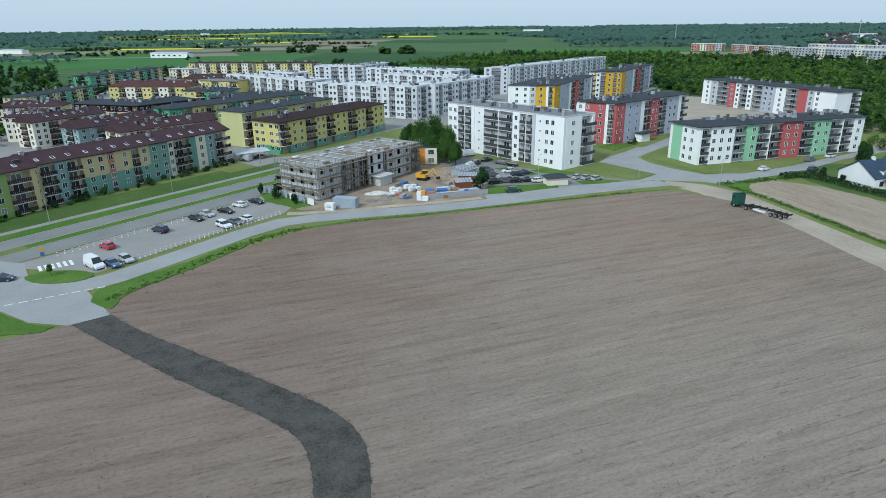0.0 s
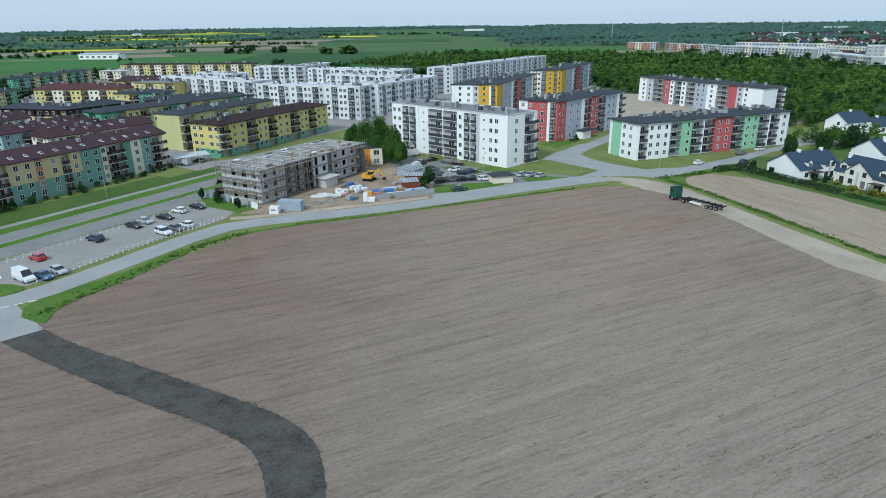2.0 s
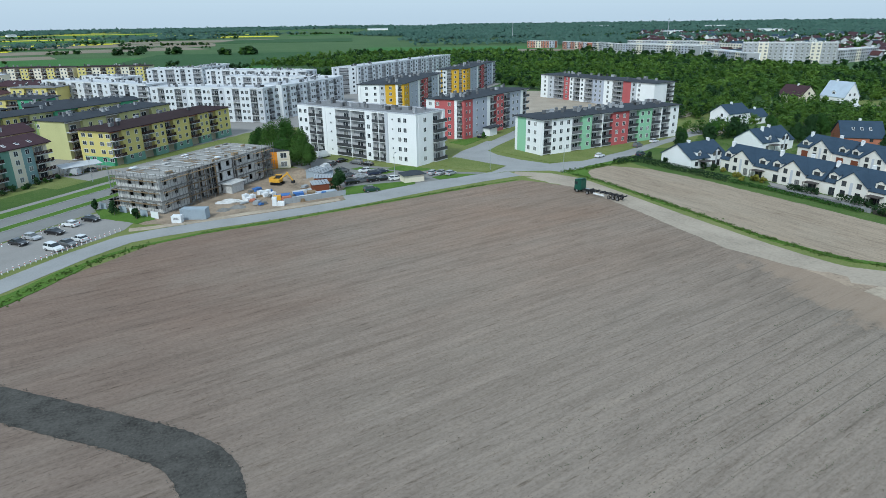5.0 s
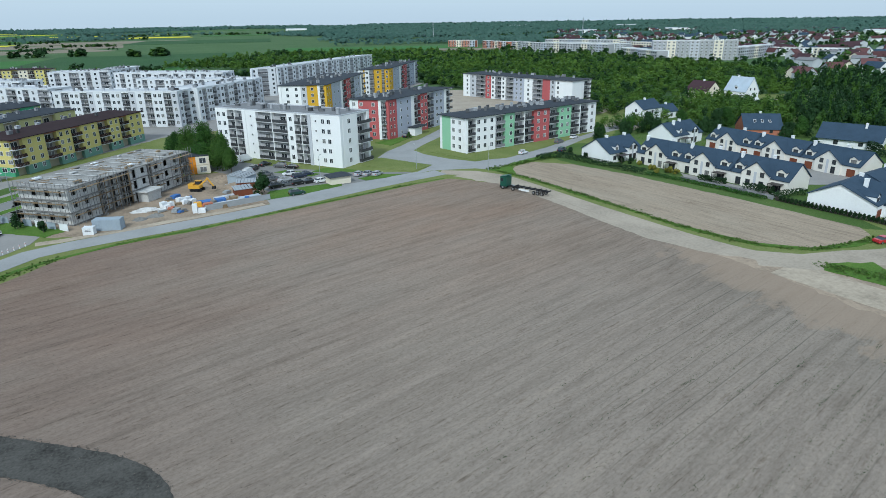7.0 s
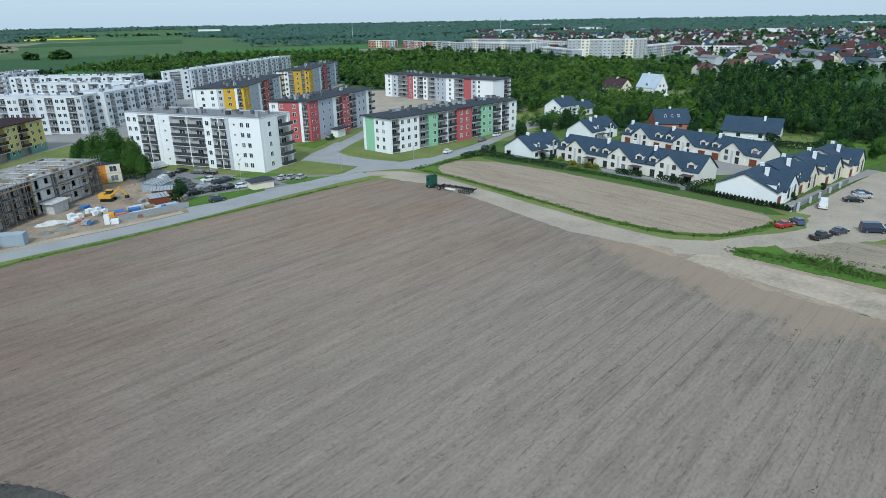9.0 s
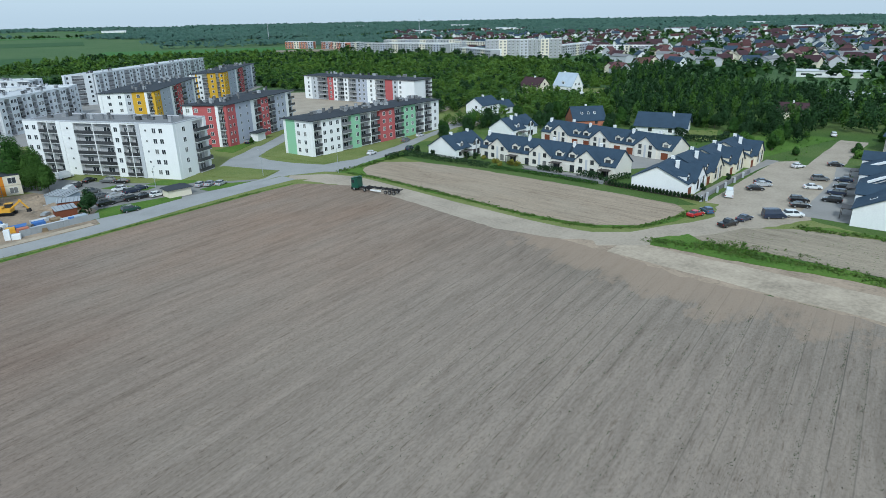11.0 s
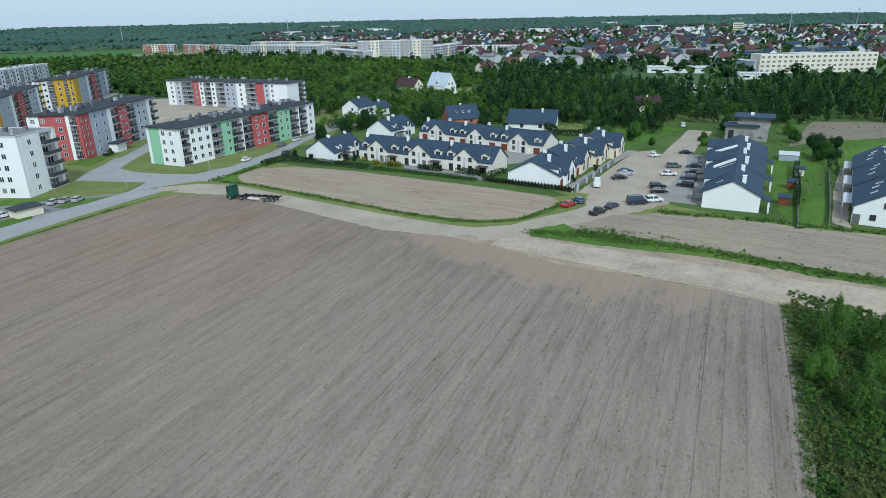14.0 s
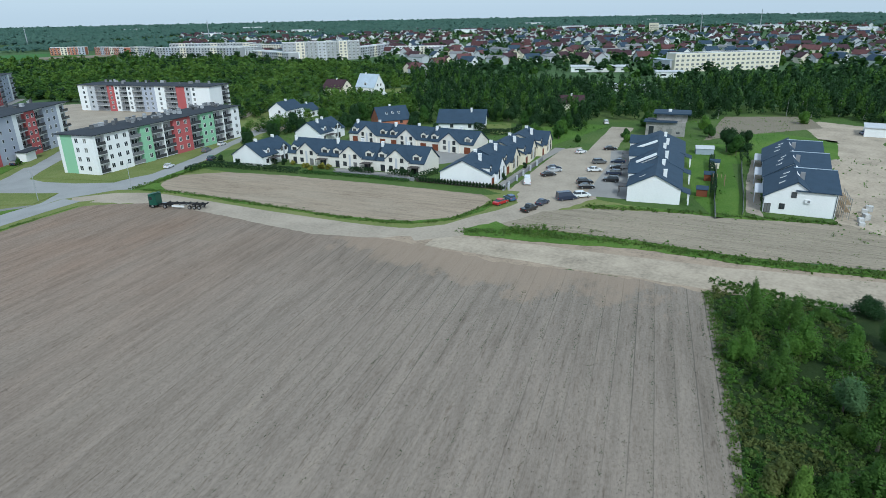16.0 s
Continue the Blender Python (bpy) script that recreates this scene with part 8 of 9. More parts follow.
while rr < 4750:  # far woods to the skyline
    step = 13 * (rr / 1000) ** 0.8
    n = int(radians(150) * rr / step)
    for i in range(n):
        az = -48 + 150 * (i + gen.random()) / n
        x, y = polar(az, rr + gen.uniform(-0.5, 0.5) * step)
        open_left = az < 11 + 9 * noise.noise((rr * 0.0021, 4.0, x * 0.0006)) and rr < 3900 + 700 * noise.noise((x * 0.0012, 0.3, 5.0)) and noise.noise((x * 0.0011, y * 0.0045, 2.0)) < 0.42 and not (az < -27 and rr > 2000)
        town = 30 < az < 98 and rr < 1900 + 700 * noise.noise((x * 0.002, y * 0.002, 1.0))
        field = 8 <= az < 24 and 930 < rr < 1230
        glade = noise.noise((x * 0.0016, y * 0.0032, 9.0)) > 0.24
        if open_left or town or field or glade:
            continue
        hh = gen.uniform(10, 13) + (4 if rr > 4300 else 0)
        m = 10
        c = np.array([x, y, hh * 0.55]) + gen.normal(0, 1, (m, 3)) * np.array([step * 0.4, step * 0.4, hh * 0.15])
        nn = gen.normal(0, 0.25, (m, 3)) + np.array([-math.sin(radians(az)) * 0.5, -math.cos(radians(az)) * 0.5, 1.0])
        far_at.append(c)
        far_way.append(nn)
        far_size.append(np.full(m, step * 0.36))
    rr += step * 1.5
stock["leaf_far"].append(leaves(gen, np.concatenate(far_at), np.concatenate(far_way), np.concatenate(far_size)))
for key, label in (("leaf_wood", "broadleaf wood in green leaf"), ("leaf_fresh", "young birch wood in bright spring leaf"), ("leaf_dark", "dark trees standing in woods and gardens"), ("leaf_far", "dark haze-tinted woods that reach the skyline")):
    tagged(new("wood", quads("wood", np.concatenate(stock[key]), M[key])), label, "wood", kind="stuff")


def tapered(p, q, r0, r1, n=6):
    """A tapered limb from p to q."""
    p, q = Vector(p), Vector(q)
    d = (q - p).normalized()
    s = d.orthogonal().normalized()
    t = d.cross(s)
    vs = [p + (s * math.cos(2 * math.pi * i / n) + t * math.sin(2 * math.pi * i / n)) * r0 for i in range(n)] + [q + (s * math.cos(2 * math.pi * i / n) + t * math.sin(2 * math.pi * i / n)) * r1 for i in range(n)]
    return vs, [(i, (i + 1) % n, n + (i + 1) % n, n + i) for i in range(n)]


tagged(new("wood_trunks", joined("wood_trunks", [tapered((x, y, 0), (x + 0.3, y, h), 0.2, 0.08, 4) for x, y, h in trunks], M["bark_pale"])), "pale slender trunks at the wood's edge", "wood", kind="stuff")


# ---- single trees, shrubs and hedges ----
def tree(x, y, h, rad, leaf="leaf", count=1500, size=0.4, low=0.2, seed=0, bark="bark", label="broadleaf tree in fresh green leaf", name="tree", z=0.0, lobes=8, taper=0.3):
    g = np.random.default_rng(seed + 1000)
    rg = random.Random(seed)
    root = thing(name, pose(x, y, z), label, "tree" if name == "tree" else "shrub")
    limbs = [tapered((0, 0, -0.05), (0, 0, h * 0.62), 0.018 * h + 0.03, 0.012 * h, 7)]
    for k in range(6):
        a, z0 = rg.uniform(0, 6.28), h * rg.uniform(0.22, 0.55)
        limbs.append(tapered((0, 0, z0), (math.cos(a) * rad * 0.6, math.sin(a) * rad * 0.6, z0 + h * rg.uniform(0.15, 0.32)), 0.008 * h, 0.004 * h, 5))
    part("trunk", joined("trunk", limbs, M[bark]), root)
    part("crown", quads("crown", crown(g, (0, 0, 0), h, rad, low, count, size, lobes, taper), M[leaf]), root)
    return root


T = 0
for x, y, h, rad in ((-4.5, 222, 13, 5.2), (1.0, 214.5, 15.5, 6.0), (5.0, 208.5, 12.5, 5.0), (-9, 229, 10, 4.6), (7.5, 203.5, 8, 3.4)):
    T += 1
    tree(x, y, h, rad, "leaf_wood" if T % 2 else "leaf", 10500, 0.27, 0.08, T, label="large green tree beside the white flats", lobes=12, taper=0.45)
tree(13.6, 173.6, 6.6, 3.2, "leaf_dark", 1500, 0.38, 0.05, 20, label="round dark green tree by the parking")
for n, (x, y, h, rad) in enumerate(((-48.5, 171.0, 3.4, 0.9), (-43.0, 166.0, 3.8, 1.2), (-36.8, 160.2, 3.2, 1.1))):
    tree(x, y, h, rad, "leaf_dark", 420, 0.3, 0.1, 30 + n, label="slim young tree by the site fence")
tree(-73.5, 111.8, 2.4, 0.7, "leaf", 200, 0.25, 0.4, 33, label="sapling on the traffic island", z=0.15)
tree(77.0, 236.5, 3.0, 1.0, "leaf", 260, 0.3, 0.2, 34, label="green sapling on the lawn")
# shrubs below the coloured row
for n in range(34):
    at = -44 + 2.95 * n + random.Random(n).uniform(-1.2, 1.2)
    q = RO + RD * at - RN * random.Random(n + 50).uniform(1.4, 3.6)
    h = random.Random(n + 90).uniform(0.8, 2.6)
    tree(q.x, q.y, h, h * random.Random(n + 130).uniform(0.5, 0.85), "leaf_dark" if n % 3 else "leaf", 240, 0.26, 0.0, 100 + n, label="dark green shrub below the flats", name="shrub", z=0.08, lobes=6)
# garden trees round the terraces
for n, (x, y, h, rad, leaf) in enumerate([
        (141, 200, 5.5, 2.4, "leaf_dark"), (134, 176, 4.2, 1.6, "leaf_dark"), (147, 208, 6, 2.8, "leaf"), (156, 203, 7, 3.2, "leaf_dark"), (163, 211, 7, 3.4, "leaf"), (175, 214, 8, 3.6, "leaf_dark"), (172, 204, 6, 3.0, "leaf_dark"), (187, 208, 8, 3.5, "leaf"), (196, 199, 9, 4.2, "leaf_dark"), (186, 192, 7, 3.2, "leaf_dark"),
        (206, 202, 8, 3.6, "leaf"), (216, 190, 8, 3.8, "leaf_light"), (220, 178, 7.5, 3.6, "leaf"), (206, 172, 6.5, 3.0, "leaf_dark"), (198, 166, 6, 3.0, "leaf_dark"), (196, 152, 5, 2.4, "leaf_dark"), (230, 162, 6, 2.6, "leaf_dark"), (240, 146, 7, 3.2, "leaf_dark"), (236, 136, 6, 2.8, "leaf"), (228, 126, 6.5, 3.0, "leaf_dark"), (217, 121, 5.5, 2.6, "leaf_light"),
        (208, 114, 5.5, 2.8, "leaf_light"), (214, 108, 6, 2.8, "leaf"), (224, 112, 6, 3.0, "leaf_light"), (236, 116, 7, 3.2, "leaf"), (246, 118, 7, 3.4, "leaf_dark"), (199, 108, 4, 2.0, "leaf"), (212, 99, 3, 1.4, "leaf"), (223, 50, 8, 4.0, "leaf_dark"), (227, 45.5, 7, 3.4, "leaf_dark"), (219, 46, 6.5, 3.0, "leaf"), (296, 38, 6, 2.8, "leaf_light"),
        (258, 90, 6, 2.6, "leaf"), (252, 84, 4, 2.0, "leaf"), (230, 88, 3.6, 1.8, "leaf"), (222, 84, 3.2, 1.6, "leaf_light"), (246, 62, 5, 2.4, "leaf"), (262, 68, 6, 3, "leaf_light")]):
    tree(x, y, h, rad, leaf, int(320 * rad * rad) + 500, 0.3, 0.03, 200 + n, label="garden tree in green leaf", lobes=7)
for n, (x, y, h) in enumerate(((129.5, 160.0, 1.6), (128.6, 153.0, 2.0), (130.2, 147.5, 2.3), (131.2, 145.0, 1.9), (127.6, 149.5, 1.5))):
    tree(x, y, h, h * 0.7, "yellow_bush", 260, 0.3, 0.0, 300 + n, label="golden-yellow shrub in a garden", name="shrub", lobes=5)
for n, (x, y, h) in enumerate(((117.5, 182.5, 2.8), (124.5, 171.0, 3.6), (127, 166, 3.2), (120, 176, 2.4), (128, 162.5, 2.2), (135.5, 131, 2.0), (138.5, 121, 2.4), (133.8, 135, 1.8), (139.5, 118, 2.2), (164, 99.5, 2.2), (178, 101, 2.0), (150, 92.5, 1.9), (166, 94.8, 1.8))):
    tree(x, y, h, h * 0.55, "thuja", 420, 0.26, 0.0, 330 + n, label="dense dark conifer in a garden", name="shrub", lobes=5)


def hedge(pts, width, height, leaf, label, seed, dense=26, size=0.3):
    g = np.random.default_rng(seed)
    line = smooth_line(pts, 1.0)
    cs, ns = [], []
    for a, b in zip(line, line[1:]):
        n = int(dense * math.dist(a, b) / 1.0)
        t = g.random((n, 1))
        d = np.array(b) - np.array(a)
        nrm = np.array([-d[1], d[0]]) / (np.linalg.norm(d) + 1e-9)
        v, z = g.uniform(-1, 1, (n, 1)), g.random((n, 1)) ** 0.6
        top = g.random((n, 1)) < 0.4
        z = np.where(top, g.uniform(0.9, 1.12, (n, 1)), z)
        v = np.where(top, v, np.sign(v) * g.uniform(0.8, 1.1, (n, 1)))
        p = np.array(a) + d * t + nrm * v * width / 2
        cs.append(np.concatenate([p, z * height], 1))
        ns.append(np.concatenate([nrm * np.sign(v) * np.where(top, 0.1, 1.0), np.where(top, 1.2, 0.3)], 1))
    ob = new("hedge", quads("hedge", leaves(g, np.concatenate(cs), np.concatenate(ns), size), M[leaf]))
    return tagged(ob, label, "hedge")


hedge([(104, 180.5), (112.5, 181.5), (116, 172), (119.5, 160), (123.0, 149.5)], 2.2, 1.6, "thuja", "dark clipped hedge along the plot", 1, 60)
hedge([(123.2, 149), (126.5, 139.5), (130.0, 127), (133.0, 114)], 1.4, 0.8, "leaf", "low green hedge below the garden fence", 2, 40)
hedge([(132.0, 137.0), (134.2, 130.5)], 1.6, 1.7, "thuja", "clipped hedge before a terrace", 3, 60)
hedge([(136.0, 124.5), (138.0, 118.0)], 1.6, 1.8, "thuja", "clipped hedge before a terrace", 4, 60)
hedge([(134.2, 113.5), (139.5, 114.0), (146, 113.5)], 1.6, 1.6, "leaf_dark", "green hedge between two gardens", 5, 50)
hedge([(205.5, 139), (214.5, 128), (224, 131)], 2.0, 2.2, "thuja", "dark hedge round a lawn", 6, 50, 0.4)
hedge([(224, 156), (207.0, 137.0)], 2.4, 3.0, "thuja", "tall dark hedge beside a lawn", 7, 60, 0.4)
hedge([(162, 38), (176, 41.5), (196, 47.5), (206, 50)], 1.3, 2.2, "thuja", "dark garden hedge behind the terrace", 8, 50)
hedge([(206, 40), (212, 42), (216, 43)], 2.2, 2.4, "thuja", "dark hedge at the meadow", 9, 50)
# small conifers in a row along the garden fence
base = None
for i in range(27):
    t = i / 26
    m = pose(134.6 + 5.6 * t, 111.0 - 24.6 * t, 0.0, 0, 0, 47 * i)
    if base is None:
        base = tree(0, 0, 1.7, 0.42, "thuja", 170, 0.24, 0.0, 400, label="small columnar thuja in a garden row", name="thuja", lobes=5)
        tagged(base, group="thuja row")
        base.matrix_basis = m
    else:
        copy_thing(base, m)


def fence(pts, height, material, label, gap=2.4, slab=0.05):
    """A garden fence: posts and panels between them."""
    line = [Vector(p) for p in pts]
    root = thing("fence", Matrix.Translation((*line[0], 0)), label, "fence")
    for a, b in zip(line, line[1:]):
        n = max(1, round((b - a).length / gap))
        ang = math.atan2((b - a).y, (b - a).x)
        w = (b - a).length / n
        me = boxes("panel", [(0.06, -slab / 2, 0.05 + k * height / 5, w - 0.06, slab / 2, 0.05 + k * height / 5 + height / 5 - 0.04) for k in range(5)], [M[material]])
        po = boxes("post", [(-0.06, -0.06, 0, 0.06, 0.06, height + 0.1)], [M[material]])
        for i in range(n):
            m = Matrix.Translation((*(a + (b - a) * i / n - line[0]), 0)) @ Matrix.Rotation(ang, 4, "Z")
            part("panel", me, root, m=m)
            part("post", po, root, m=m)


fence([(127.5, 139.0), (131.0, 127.0), (134.5, 113.0)], 1.2, "rail_grey", "grey panel fence in front of the terrace gardens")
fence([(134.6, 112.5), (140.6, 86.0)], 1.1, "frame_dark", "dark metal fence behind the thuja row")
fence([(140.6, 86.0), (143.5, 87.5), (160, 91.2), (178, 95.0)], 1.3, "rail_grey", "grey fence along the lane with pale posts", 3.0)
fence([(145.8, 33.0), (160, 37.0), (190, 44.5), (206, 48.5)], 1.4, "rail_grey", "grey garden fence between the terraces", 3.0)
fence([(152, 28.5), (168, 32.0), (190, 37.5), (207, 41.5)], 1.4, "rail_grey", "grey fence along the new terrace gardens", 3.0)
for x, y in ((140.2, 86.4), (141.8, 85.8), (144.2, 87.2), (151, 88.6), (157, 90), (164, 91.6), (171, 93.2)):
    gp = tagged(new("gate_post", boxes("gate_post", [(-0.22, -0.22, 0, 0.22, 0.22, 1.5), (-0.27, -0.27, 1.5, 0.27, 0.27, 1.6)], [M["lightgrey"]])), "pale grey masonry gate post", "gate post", "gate posts")
    gp.matrix_basis = pose(x, y, 0.05, 0, 0, 12)
# garden sheds and a trampoline frame
for x, y, a, s, m, lab in ((164.0, 41.2, -75, 2.6, "shed_red", "red-brown wooden garden shed"), (181.0, 44.2, -75, 2.4, "shed_red", "red-brown wooden garden shed"), (197.5, 47.0, -75, 2.6, "offwhite", "pale wooden garden shed with a slate roof"), (217.0, 55.5, -70, 5.5, "container", "low pale outbuilding with a light roof")):
    rt = thing("garden_shed", pose(x, y, 0.06, 0, 0, a), lab, "shed")
    part("wall", gable_walls("wall", -s / 2, s / 2, -s * 0.45, s * 0.45, 1.9, 2.6, M[m]), rt)
    part("roof", joined("roof", gable_roof(-s / 2, s / 2, -s * 0.45, s * 0.45, 1.9, 2.6, 0.2, 0.08), M["roof_slate" if s < 5 else "roof_light"]), rt)
    part("door", boxes("door", [(-s / 2 - 0.03, -0.4, 0.02, -s / 2 + 0.02, 0.4, 1.8)], [M["wood_dark"]]), rt)
PG = thing("pergola", pose(176.5, 38.8, 0.06, 0, 0, 15), "yellow timber pergola frame in a garden", "pergola")
for x in (0, 3.2):
    for y in (0, 3.0):
        part("post", boxes("post", [(x - 0.07, y - 0.07, 0, x + 0.07, y + 0.07, 2.4)], [M["timber"]]), PG)
for y in (0, 1.0, 2.0, 3.0):
    part("beam", boxes("beam", [(-0.2, y - 0.06, 2.4, 3.4, y + 0.06, 2.55)], [M["timber"]]), PG)
# scaffolding and stacked blocks at the new terrace
NS = thing("scaffold", pose(161.0, 9.6, 0.05, 0, 0, 14.5), "steel scaffold frames beside the new terrace", "scaffold")
for x in range(0, 12, 2):
    for y in (0, -1.2):
        part("pole", boxes("pole", [(x - 0.05, y - 0.05, 0, x + 0.05, y + 0.05, 5.0 - 0.2 * (x % 3))], [M["scaffold"]]), NS)
for z in (1.8, 3.6):
    part("deck", boxes("deck", [(-0.2, -1.2, z, 10.4, -0.1, z + 0.08)], [M["timber"]]), NS)
    part("rail", boxes("rail", [(-0.2, -1.25, z + 1.0, 10.4, -1.18, z + 1.06)], [M["scaffold"]]), NS)
for i in range(7):
    crate("pallet_load", "stack of building blocks on the sandy road", "pallet", 158.5 + 2.6 * i, 5.6 + 0.5 * math.sin(i * 2.1), 14 + 10 * math.sin(i), (1.2, 1.0, 0.7 + 0.3 * (i % 3)), "blockwork", group="pallet loads")
WS = thing("site_cabin", pose(278, 6.5, 0.06, 0, 0, 6), "white flat-roofed cabin at the end of the sandy road", "cabin")
part("wall", boxes("wall", [(0, 0, 0, 12, 9, 3.2)], [M["white"]]), WS)
part("roof", boxes("roof", [(-0.3, -0.3, 3.2, 12.3, 9.3, 3.45)], [M["roof_light"]]), WS)
for x in (2, 6, 10):
    window_at(WS, Matrix.Translation((x, 0, 1.1)), 1.4, 1.2)

# ---- street furniture ----
BO = None
for a, b, n in (((-79.0, 122.4), (-51.9, 160.0), 30), ((-65.0, 114.6), (-41.6, 147.4), 34), ((-41.6, 147.4), (-38.2, 151.5), 4)):
    for i in range(n):
        t = (i + 0.5) / n
        m = pose(a[0] + (b[0] - a[0]) * t, a[1] + (b[1] - a[1]) * t, 0.06)
        if BO is None:
            BO = thing("bollard", m, "short white bollard with a red band", "bollard", "parking bollards")
            vs, fs = tapered((0, 0, 0), (0, 0, 0.85), 0.1, 0.09, 8)
            part("post", mesh_of("post", vs, fs + [tuple(range(8, 16))], [M["frame"]]), BO)
            vs, fs = tapered((0, 0, 0.5), (0, 0, 0.68), 0.115, 0.112, 8)
            part("band", mesh_of("band", vs, fs, [M["red"]]), BO, "red band")
        else:
            copy_thing(BO, m)
LP = None
for x, y, a in ((-93.2, 146.0, -31), (-75.4, 176.4, -31), (-57.5, 206, -31), (-111, 116, -31), (31.2, 181.0, 60), (62.5, 184.5, 100), (82.5, 173.5, 30), (-50.5, 196.5, -31)):
    m = pose(x, y, 0.1, 0, 0, a)
    if LP is None:
        LP = thing("street_lamp", m, "slim grey street lamp with one arm", "street lamp", "street lamps")
        part("pole", joined("pole", [tapered((0, 0, 0), (0, 0, 7.6), 0.09, 0.05, 8)], M["metal"]), LP)
        part("arm", joined("arm", [tapered((0, 0, 7.5), (1.2, 0, 7.9), 0.05, 0.04, 6)], M["metal"]), LP)
        part("head", boxes("head", [(1.0, -0.14, 7.82, 1.7, 0.14, 7.96)], [M["metal"]]), LP)
    else:
        copy_thing(LP, m)
SG = thing("road_sign", pose(-79.6, 120.0, 0.06, 0, 0, 35), "yellow diamond road sign over a blue sign", "road sign")
part("post", joined("post", [tapered((0, 0, 0), (0, 0, 3.0), 0.05, 0.05, 6)], M["metal"]), SG)
part("plate", boxes("plate", [(-0.4, -0.08, -0.4, 0.4, -0.05, 0.4)], [M["amber"]]), SG, "yellow diamond plate", Matrix.Translation((0, 0, 2.7)) @ Matrix.Rotation(radians(45), 4, "Y"))
part("plate", boxes("plate", [(-0.38, -0.08, 1.3, 0.38, -0.05, 2.05)], [M["tarp_blue"]]), SG, "blue plate")
for i in range(6):
    ob = sheet("crossing_stripe", [(-79.4 + 0.9 * i + 0.0, 117.2 + 0.62 * i), (-78.9 + 0.9 * i, 117.5 + 0.62 * i), (-76.9 + 0.9 * i, 114.9 + 0.62 * i), (-77.4 + 0.9 * i, 114.6 + 0.62 * i)], 0.085, M["paint"], "white stripe of a zebra crossing", "road marking")
for i in range(8):
    t = i / 8
    sheet("lane_mark", [(-74 + 14 * t, 98.6 + 8.0 * t), (-72.8 + 14 * t, 99.3 + 8.0 * t), (-72.9 + 14 * t, 99.5 + 8.0 * t), (-74.1 + 14 * t, 98.8 + 8.0 * t)], 0.085, M["paint"], "white dashed lane marking", "road marking")
# bin shelter with a dark hipped roof beside the parking
BS = thing("bin_shelter", pose(33.2, 175.6, 0.06, 0, 0, 10), "small white bin shelter with a dark hipped roof", "shelter")
part("wall", boxes("wall", [(0, 0, 0, 6.2, 0.2, 2.1), (0, 4.0, 0, 6.2, 4.2, 2.1), (0, 0.2, 0, 0.2, 4.0, 2.1), (6.0, 0.2, 0, 6.2, 4.0, 2.1)], [M["offwhite"]]), BS)
rv, rf = roof_hip([(0, 0), (6.2, 0), (6.2, 4.2), (0, 4.2)], 2.15, 0.5, 0.9, 0.12)
part("roof", mesh_of("roof", rv, rf, [M["roof_grey"]]), BS)
# entrance porch of the red flats, carport by the yellow flats
EP = thing("entrance_porch", pose(79.6, 244.2, 0.05, 0, 0, 38), "white entrance porch with a dark roof", "porch")
part("wall", boxes("wall", [(0, -3.2, 0, 5.5, 0.0, 3.2)], [M["white"]]), EP)
part("roof", boxes("roof", [(-0.5, -3.9, 3.2, 8.5, 0.0, 3.55)], [M["roof_grey"]]), EP)
CPT = thing("carport", pose(-68.0, 216.5, 0.05, 0, 0, 33), "open carport with a pale sheet roof", "carport")
for x in (0, 5.5, 11):
    for y in (0, 4.6):
        part("post", boxes("post", [(x - 0.08, y - 0.08, 0, x + 0.08, y + 0.08, 2.5)], [M["metal"]]), CPT)
part("roof", joined("roof", [slab_quad((-0.6, -0.6, 2.6), (11.6, -0.6, 2.6), (11.6, 5.2, 3.1), (-0.6, 5.2, 3.1), 0.12)], M["roof_light"]), CPT)


# ---- thicket beside the field ----
def hedge_line(x):
    """The field's edge: y of the thicket's border at x."""
    return 6.1 + (x - 56.4) * 0.345


TH = [(93.3, 14.2, 7.8, 2.7, "leaf_wood"), (95.3, 9.2, 7.6, 2.5, "leaf_wood"), (89.1, 6.7, 6.6, 2.9, "leaf_light"), (83.1, 13.0, 5.0, 2.3, "leaf_light"), (78.1, 7.8, 6.9, 2.5, "leaf_wood"), (87.9, 0.9, 6.3, 3.4, "leaf_light"), (108.6, 0.4, 3.6, 3.0, "leaf_dark"), (77.6, 0.4, 6.1, 2.6, "leaf_pale"),
      (71.3, -3.4, 9.2, 2.8, "leaf_wood"), (61.8, -3.6, 5.8, 2.7, "leaf_wood"), (58.7, 1.9, 4.4, 1.5, "leaf_fresh"), (72.7, -0.6, 2.0, 1.5, "leaf_fresh"), (59.3, 4.0, 3.8, 2.2, "leaf_olive"), (60.7, -0.8, 3.9, 1.8, "leaf_wood"), (98.0, -3.5, 7.0, 2.8, "leaf"), (80.5, -5.0, 6.8, 2.7, "leaf_dark"),
      (103.5, 6.0, 2.4, 1.8, "leaf_wood"), (67.5, -7.0, 6.4, 2.6, "leaf"), (55.0, -2.5, 3.6, 1.8, "leaf_wood"), (90.0, -6.0, 6.4, 2.8, "leaf"), (106.5, -6.0, 5.6, 2.6, "leaf_dark")]
for n, (x, y, h, rad, leaf) in enumerate(TH):
    tree(x, y, h, rad, leaf, 5600, 0.145, 0.02, 500 + n, "bark", "bushy young tree in the thicket", lobes=13, z=0.04, taper=0.62)
low = {"leaf_light": [], "leaf_wood": [], "leaf_olive": [], "blade": []}
